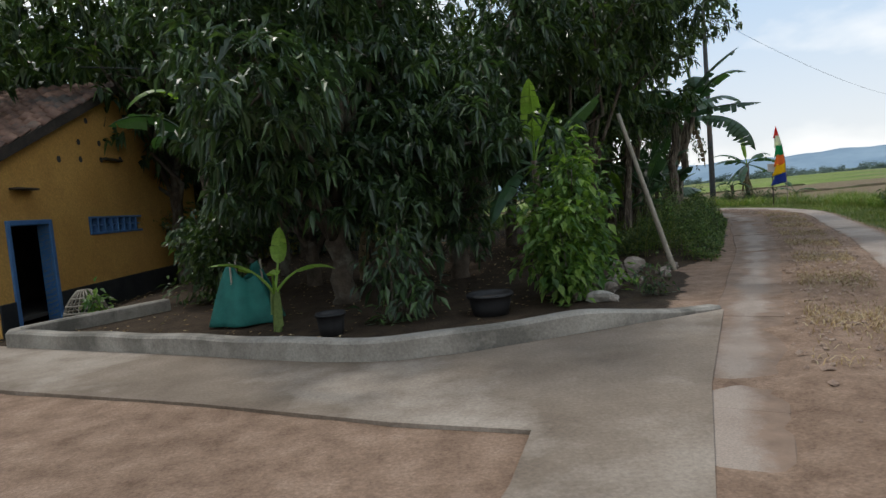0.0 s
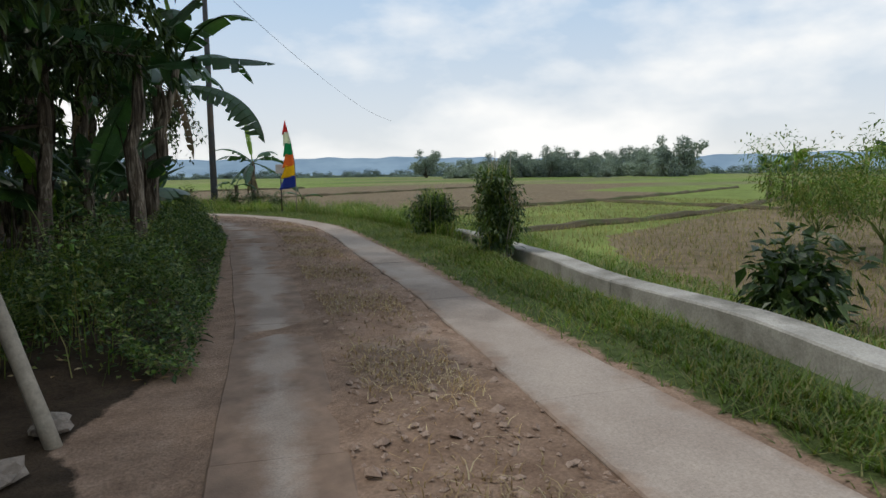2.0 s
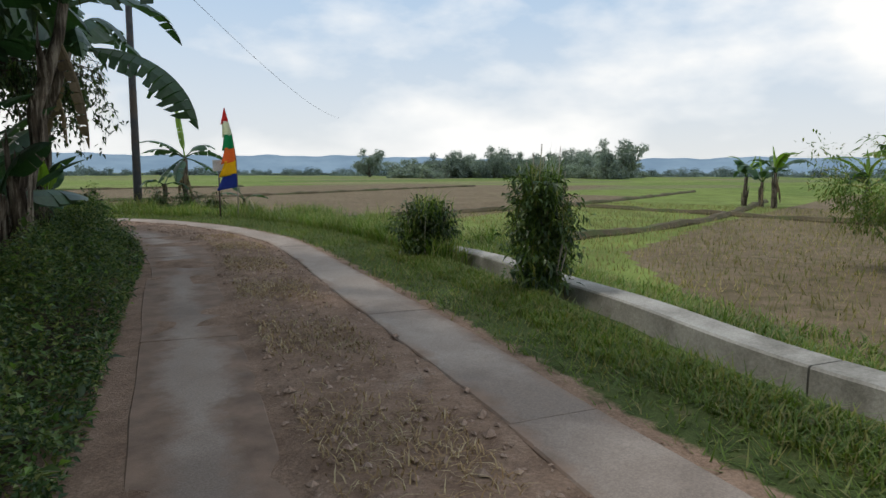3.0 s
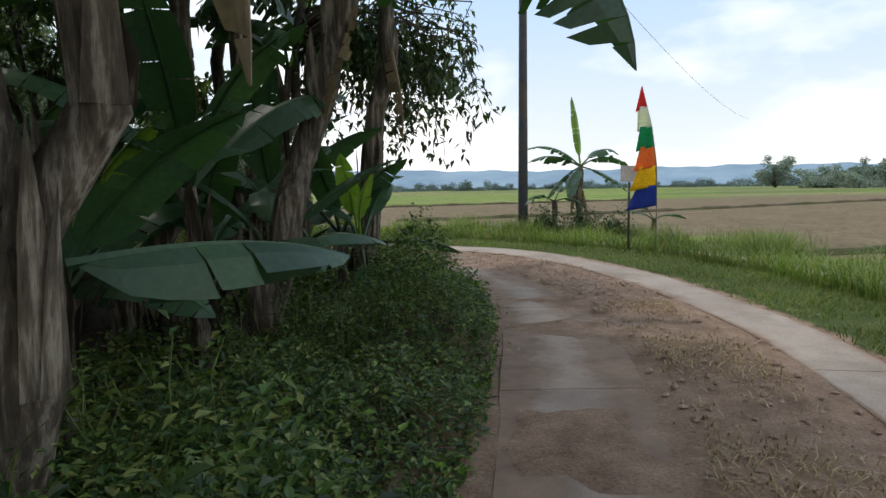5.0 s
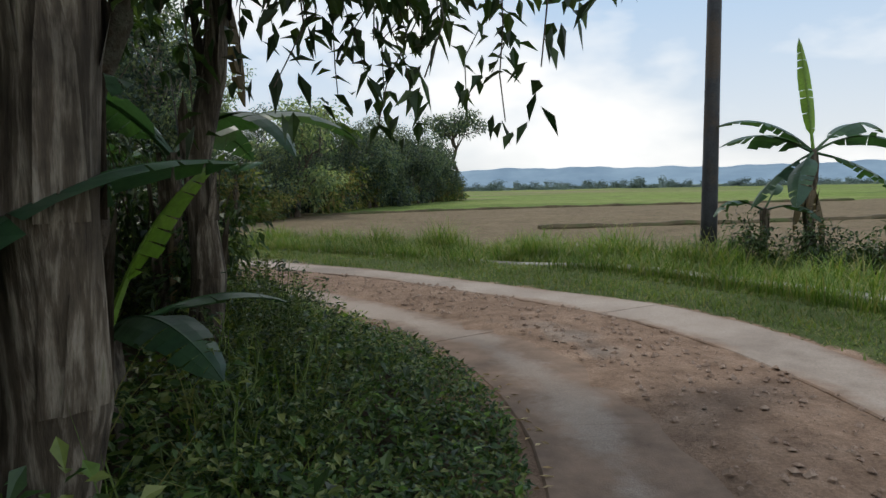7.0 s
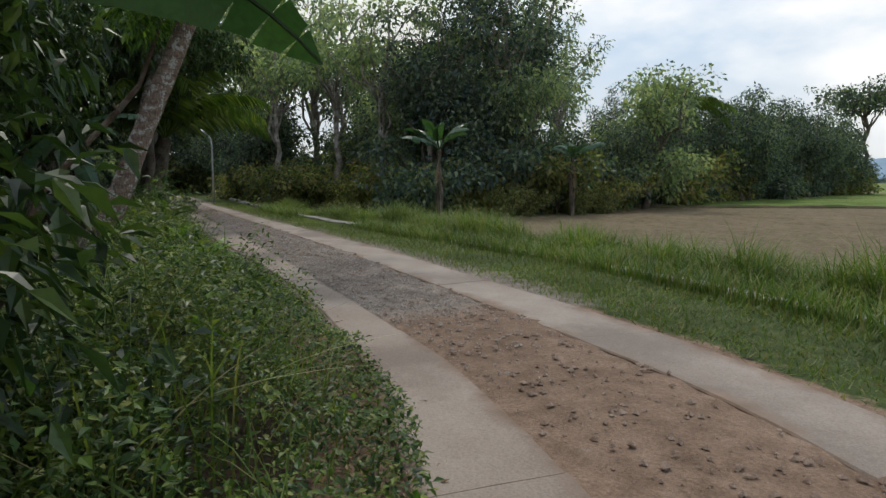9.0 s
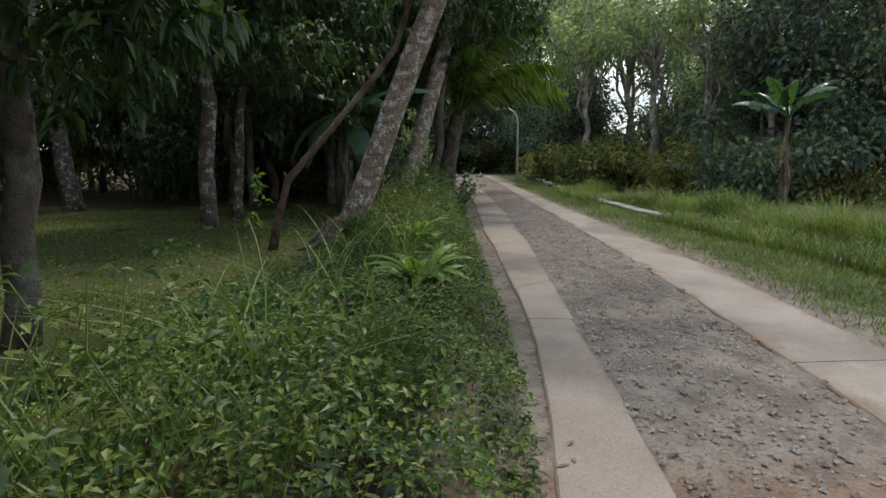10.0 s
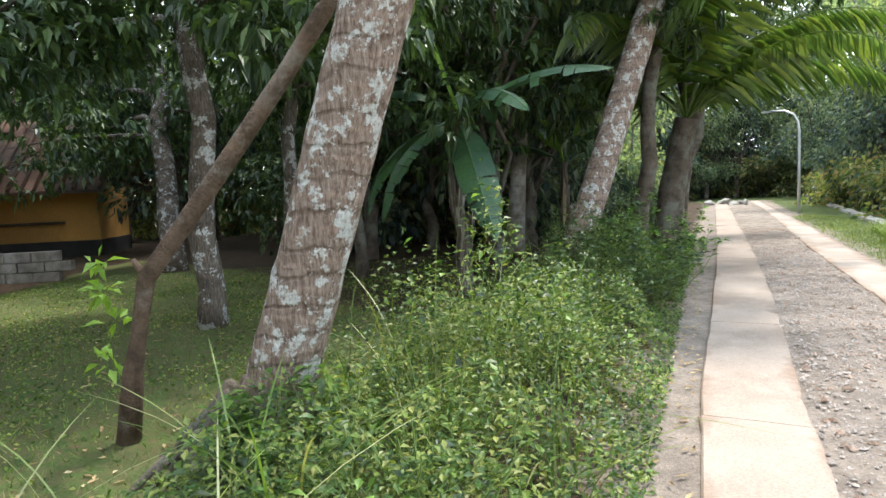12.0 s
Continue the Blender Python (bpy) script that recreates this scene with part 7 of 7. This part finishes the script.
for x, y, h, r, n, L, mat, label in (
        (3.1, 26.0, 0.36, 0.5, 26, 0.062, M_BRIGHT, "fresh yellow-green broad-leaved weed clump"), (3.7, 25.7, 0.38, 0.45, 26, 0.06, M_BRIGHT, "fresh yellow-green broad-leaved weed clump"),
        (2.5, 26.5, 0.30, 0.42, 22, 0.055, M_BRIGHT, "fresh yellow-green broad-leaved weed clump"), (4.3, 25.9, 0.42, 0.4, 24, 0.05, M_WEED, "dense small-leaved weed clump"),
        (2.9, 25.3, 0.24, 0.45, 20, 0.06, M_BRIGHT, "low fresh weed clump at the lawn edge"), (1.6, 27.0, 0.3, 0.35, 20, 0.05, M_BROAD, "dark leafy weed clump"),
        (0.8, 28.0, 0.5, 0.42, 30, 0.045, M_WEED, "dense small-leaved weed clump"), (0.1, 28.7, 0.55, 0.5, 32, 0.045, M_WEED, "dense small-leaved weed clump"),
        (-0.7, 28.9, 0.55, 0.45, 30, 0.04, M_WEED, "dense small-leaved weed clump"), (-1.7, 29.6, 0.62, 0.5, 30, 0.05, M_WEED, "dense small-leaved weed clump"),
        (-0.55, 28.25, 0.42, 0.3, 24, 0.075, M_BRIGHT, "fresh leafy shoots beside a palm"), (-2.9, 30.3, 0.7, 0.5, 30, 0.06, M_BROAD, "dark leafy weed bush on the bank"),
        (-3.9, 31.2, 0.95, 0.6, 36, 0.08, M_BROAD, "dark leafy bush where the bank rises"), (-4.7, 31.9, 1.0, 0.6, 36, 0.08, M_BRIGHT, "light green leafy bush where the bank rises"),
        (5.0, 25.0, 0.75, 0.45, 30, 0.05, M_WEED, "dense small-leaved weed clump"), (5.7, 24.3, 0.85, 0.45, 30, 0.05, M_WEED, "dense small-leaved weed clump"),
        (6.3, 23.9, 0.7, 0.4, 26, 0.055, M_BROAD, "dark leafy weed clump on the bend"), (7.2, 22.9, 0.6, 0.4, 26, 0.05, M_WEEDSHADE, "dense small-leaved weed clump"),
        (7.6, 21.6, 0.62, 0.4, 26, 0.055, M_BROAD, "dark leafy weed clump on the bend"), (7.9, 20.3, 0.6, 0.4, 24, 0.05, M_WEEDSHADE, "dense small-leaved weed clump"),
        (7.7, 18.6, 0.6, 0.4, 26, 0.055, M_WEEDSHADE, "dense small-leaved weed clump"), (6.9, 16.9, 0.6, 0.4, 26, 0.055, M_BROAD, "dark leafy weed clump under bananas"),
        (6.3, 15.2, 0.6, 0.38, 26, 0.055, M_WEEDSHADE, "dense small-leaved weed clump"), (5.4, 13.6, 0.62, 0.4, 26, 0.06, M_BROAD, "dark leafy weed clump under bananas"),
        (4.75, 12.2, 0.6, 0.4, 26, 0.06, M_WEEDSHADE, "dense small-leaved weed clump"), (4.2, 10.6, 0.7, 0.42, 28, 0.05, M_BROAD, "dark small-leaved weed bush at the lane")):
    weed_clump(x, y, h, r, n, L, mat, label)

# grass tufts with arching blades
tufts = np.array([(4.6, 25.55), (5.2, 24.9), (4.1, 26.2), (1.3, 27.75), (0.2, 28.3), (-0.3, 29.3), (-1.9, 29.9), (5.9, 24.4), (6.5, 23.6)])
p = np.repeat(tufts, 22, axis=0)
n = len(p)
p = p + r5.normal(size=(n, 2)) * 0.07
V, T, Q = blades_np(np.column_stack([p, ground_z(p[:, 0], p[:, 1])]), 0.35 + 0.6 * r5.random(n), 0.011, r5, 1.05, 8)
stuff("tuft_grass", mesh_np("tuft_grass", V, [T, Q], M_TALL), "tufts of long arching grass on the bank", "grass")
# long arching grass stems
n = 190
p, q, _ = along(BANK, n, 0.75, 1.6, cut + 6, end)
p = np.round(p * 1.6) / 1.6 + r4.normal(size=(n, 2)) * 0.09
V, T, Q = blades_np(np.column_stack([p, ground_z(p[:, 0], p[:, 1])]), 0.45 + 0.5 * r4.random(n), 0.010, r4, 1.15, 8)
stuff("arching_grass", mesh_np("arching_grass", V, [T, Q], M_PALEGRASS), "long pale arching grass stems on the bank", "grass")

# verge between the right track and the channel
n = 170000
ca, cb = int(np.argmin(np.abs(R_OUT[:, 1] - 3))), int(np.argmin(np.abs(R_OUT[:, 0] + 16)))
p, q, _ = along(R_OUT, n, 0.05, 3.0, ca, cb, False)
ok = (dist_line(p[:, 0], p[:, 1], CANAL[::4]) > 0.34) & ~inside(p[:, 0], p[:, 1], OUT_POLY) & (r4.random(n) < np.clip(q / 0.35, 0.1, 1))
p, q = p[ok], q[ok]
hh = (0.03 + 0.06 * r4.random(len(p))) * (1 + 0.8 * np.sin(p[:, 0] * 1.7 + p[:, 1] * 1.1) ** 2)
V, T, Q = blades_np(np.column_stack([p, ground_z(p[:, 0], p[:, 1]) - 0.01]), hh, 0.012, r4, 1.2, 1)
stuff("verge_grass", mesh_np("verge_grass", V, [T], M_GRASS), "short trodden green grass on the verge", "grass")
n = 90000
p, q, _ = along(CANAL, n, -0.1, 2.1, int(np.argmin(np.abs(CANAL[:, 1] - 3))), int(np.argmin(np.abs(CANAL[:, 0] + 14))), False)
lump = np.sin(p[:, 0] * 0.9 + p[:, 1] * 0.7 + 1.5 * np.sin(p[:, 0] * 0.5)) ** 2 * (0.6 + 0.4 * np.sin(p[:, 0] * 3.1 - p[:, 1] * 2.3))
tallness = (0.12 + 0.30 * smooth01(p[:, 1], 11, 16)) * (0.25 + 1.25 * lump) * (0.35 + 0.65 * smooth01(q, 0.3, 0.9))
tallness = tallness + 0.42 * smooth01(p[:, 1], 26, 29) * (1 - smooth01(-p[:, 0], 2, 8)) * smooth01(q, 0.35, 0.8) * (0.35 + 0.65 * np.sin(p[:, 0] * 1.9 + 1.2 * np.sin(p[:, 1] * 1.1)) ** 2)
ok = (q > 0.3) & (r4.random(n) < 0.45 + 0.55 * smooth01(p[:, 1], 10, 16))
p, tallness = p[ok], tallness[ok]
V, T, Q = blades_np(np.column_stack([p, ground_z(p[:, 0], p[:, 1]) - 0.02]), np.clip(tallness, 0.08, 0.75) * (0.6 + 0.8 * r4.random(len(p))) + 0.07, 0.015, r4, 0.95, 3)
stuff("bank_tall_grass", mesh_np("bank_tall_grass", V, [T, Q], M_TALL), "tall bright grass behind the channel", "grass")
n = 14000
p, q, _ = along(CANAL, n, 0.05, 0.55, int(np.argmin(np.abs(CANAL[:, 1] - 13))), int(np.argmin(np.abs(CANAL[:, 0] + 10))), True)
V, T, Q = blades_np(np.column_stack([p, ground_z(p[:, 0], p[:, 1]) - 0.02]), (0.10 + 0.14 * r4.random(n)) * (2.1 - 1.5 * (smooth01(p[:, 0], -6, -5) * (1 - smooth01(p[:, 0], -2, -1)) + smooth01(p[:, 0], 9.0, 9.6) * smooth01(p[:, 1], 27.2, 27.6))), 0.013, r4, 0.8, 3)
stuff("channel_grass", mesh_np("channel_grass", V, [T, Q], M_TALL), "grass growing in the channel", "grass")
n = 22000
p, q, _ = along(CANAL, n, 0.42, 0.9, int(np.argmin(np.abs(CANAL[:, 1] - 1))), int(np.argmin(np.abs(CANAL[:, 1] - 14))), True)
V, T, Q = blades_np(np.column_stack([p, ground_z(p[:, 0], p[:, 1]) - 0.02]), 0.05 + 0.08 * r4.random(n), 0.012, r4, 0.9, 2)
stuff("wall_foot_grass", mesh_np("wall_foot_grass", V, [T, Q], M_GRASS), "longer grass at the foot of the channel wall", "grass")
# grass clumps at the pole
n = 5000
c = np.array([(12.5, 27.6), (13.3, 27.3), (14.2, 27.2), (15.1, 26.8), (16.0, 23.5), (15.0, 22.8)])[r4.integers(0, 6, n)]
p = c + r4.normal(size=(n, 2)) * 0.42
V, T, Q = blades_np(np.column_stack([p, ground_z(p[:, 0], p[:, 1]) - 0.02]), 0.3 + 0.4 * r4.random(n), 0.014, r4, 0.6, 3)
stuff("pole_grass", mesh_np("pole_grass", V, [T, Q], M_TALL), "rank grass round the utility pole", "grass")

# stubble and rice in the nearer fields
n = 36000
p = np.column_stack([8 + 26 * r4.random(n) ** 1.4, 2 + 20 * r4.random(n)])
ok = inside(p[:, 0], p[:, 1], OUT_POLY) & (dist_line(p[:, 0], p[:, 1], CANAL[::4]) > 0.8)
p = p[ok]
row = np.round(p[:, 0] * 4) / 4
p[:, 0] = row + 0.03 * r4.normal(size=len(p))
V, T, Q = blades_np(np.column_stack([p, ground_z(p[:, 0], p[:, 1]) - 0.01]), 0.06 + 0.13 * r4.random(len(p)), 0.018, r4, 0.6, 1)
stuff("rice_stubble", mesh_np("rice_stubble", V, [T], M_STRAW), "dry cut rice stubble in the field", "stubble")

# lawn behind the bank
n = 62000
p = np.column_stack([-10 + 14 * r4.random(n), 22 + 8.5 * r4.random(n)])
ok = inside(p[:, 0], p[:, 1], BANK_POLY)
p = p[ok]
V, T, Q = blades_np(np.column_stack([p, ground_z(p[:, 0], p[:, 1]) - 0.005]), 0.02 + 0.045 * r4.random(len(p)), 0.009, r4, 1.1, 1)
stuff("lawn_grass", mesh_np("lawn_grass", V, [T], M_GRASS), "thin patchy lawn with fallen leaves", "grass")
n = 3000
p = np.vstack([np.column_stack([-10 + 14 * r4.random(n), 21 + 9 * r4.random(n)]), np.column_stack([-5 + 12 * r4.random(n), 6 + 15 * r4.random(n)])])
ok = inside(p[:, 0], p[:, 1], BANK_POLY)
p = p[ok]
V, F = leaves_np(np.column_stack([p, ground_z(p[:, 0], p[:, 1]) + 0.012]), r4.normal(size=(len(p), 3)) * [1, 1, 0.08], 0.03 + 0.04 * r4.random(len(p)), 0.022, r4, 0.3, 0.0)
stuff("leaf_litter", mesh_np("leaf_litter", V, F, M_DRYLEAF), "fallen dry brown leaves", "leaf litter")


n = 44000
p = np.column_stack([-9 + 12 * r4.random(n), 22.5 + 7.5 * r4.random(n)])
ok = inside(p[:, 0], p[:, 1], BANK_POLY) & (np.sin(p[:, 0] * 2.3 + 1.4 * np.sin(p[:, 1] * 1.9)) + np.sin(p[:, 1] * 3.1 - p[:, 0]) + 0.8 * r4.normal(size=n) > 0.1)
p = p[ok]
V, F = simple_leaves(np.column_stack([p, ground_z(p[:, 0], p[:, 1]) + 0.01 + 0.04 * r4.random(len(p))]), r4.normal(size=(len(p), 3)) * [1, 1, 0.3] + [0, 0, 0.15], 0.032, 0.02, r4)
stuff("lawn_weeds", mesh_np("lawn_weeds", V, F, M_WEED), "low creeping weeds in patches on the lawn", "weeds")


# pebbles, rubble and dry grass in the middle of the lane
def pebbles(P, S):
    base = np.array([(1, 0, 0), (0, 1, 0), (-1, 0, 0), (0, -1, 0), (0, 0, 0.8), (0.6, 0.6, -0.5), (-0.6, -0.6, -0.5)])
    n = len(P)
    V = base[None] * (0.65 + 0.6 * r4.random((n, 7, 1))) * S[:, None, None]
    a = r4.random(n) * 6.28
    ca, sa = np.cos(a)[:, None], np.sin(a)[:, None]
    V = np.stack([V[..., 0] * ca - V[..., 1] * sa * 0.7, V[..., 0] * sa + V[..., 1] * ca * 0.7, V[..., 2] * 0.7], -1) + P[:, None]
    k = np.arange(n)[:, None] * 7
    return V.reshape(-1, 3), np.concatenate([k + f for f in ([0, 1, 4], [1, 2, 4], [2, 3, 4], [3, 0, 4], [1, 0, 5], [3, 2, 6], [0, 3, 6], [2, 1, 5])])


n = 16000
p, q, _ = along(R_IN, n, 0.0, 1.35, ca, int(np.argmin(np.abs(R_IN[:, 0] + 12))), True)
LEFT_POLY = np.vstack([L_IN, L_OUT[::-1]])
ok = (dist_line(p[:, 0], p[:, 1], L_IN[::2]) > 0.05) & inside(p[:, 0], p[:, 1], ROAD_POLY) & ~inside(p[:, 0], p[:, 1], LEFT_POLY)
p = p[ok]
sz = 0.005 + 0.028 * r4.random(len(p)) ** 5
V, F = pebbles(np.column_stack([p, ground_z(p[:, 0], p[:, 1]) + sz * 0.2]), sz)
stuff("lane_pebbles", mesh_np("lane_pebbles", V, F, M_PEBBLE), "loose pebbles and clods between the tracks", "pebbles")
n = 2600
p, q, _ = along(R_IN, n, 0.05, 1.2, ca - 12, int(np.argmin(np.abs(R_IN[:, 1] - 25.5))), True)
ok = inside(p[:, 0], p[:, 1], ROAD_POLY) & ~inside(p[:, 0], p[:, 1], LEFT_POLY) & (np.sin(p[:, 0] * 1.7 + 2.1 * np.sin(p[:, 1] * 0.9)) + 0.7 * r4.normal(size=n) > 0.1)
p = p[ok]
sz = 0.012 + 0.034 * r4.random(len(p)) ** 3
V, F = pebbles(np.column_stack([p, ground_z(p[:, 0], p[:, 1]) + sz * 0.12]), sz)
stuff("lane_rubble", mesh_np("lane_rubble", V, F, M_PEBBLE), "broken reddish clods and rubble between the tracks", "rubble")
n = 15000
p, q, _ = along(R_IN, n, 0.05, 1.2, int(np.argmin(np.hypot(R_IN[:, 0] - 7.4, R_IN[:, 1] - 26.8))), int(np.argmin(np.abs(R_IN[:, 0] + 8))), True)
ok = inside(p[:, 0], p[:, 1], ROAD_POLY) & ~inside(p[:, 0], p[:, 1], LEFT_POLY)
p = p[ok & (p[:, 1] > 25) & (r4.random(n) < smooth01(-p[:, 0], -7.5, -3.5))]
sz = 0.006 + 0.016 * r4.random(len(p)) ** 2.5
V, F = pebbles(np.column_stack([p, ground_z(p[:, 0], p[:, 1]) + sz * 0.15]), sz)
stuff("lane_gravel", mesh_np("lane_gravel", V, F, M_GRAVEL), "coarse grey gravel between the tracks", "gravel")
n = 26000
p, q, k = along(R_IN, n, 0.2, 1.15, ca, int(np.argmin(np.abs(R_IN[:, 1] - 18.5))), True)
ok = (dist_line(p[:, 0], p[:, 1], L_IN[::2]) > 0.12) & ~inside(p[:, 0], p[:, 1], LEFT_POLY) & (np.sin(p[:, 0] * 3 + p[:, 1] * 2.2) + 0.8 * r4.normal(size=n) > 0.2)
p = p[ok]
V, T, Q = blades_np(np.column_stack([p, ground_z(p[:, 0], p[:, 1])]), 0.025 + 0.05 * r4.random(len(p)), 0.007, r4, 1.8, 2)
stuff("dry_lane_grass", mesh_np("dry_lane_grass", V, [T, Q], M_DRYLEAF), "dry flattened grass tufts between the tracks", "grass")
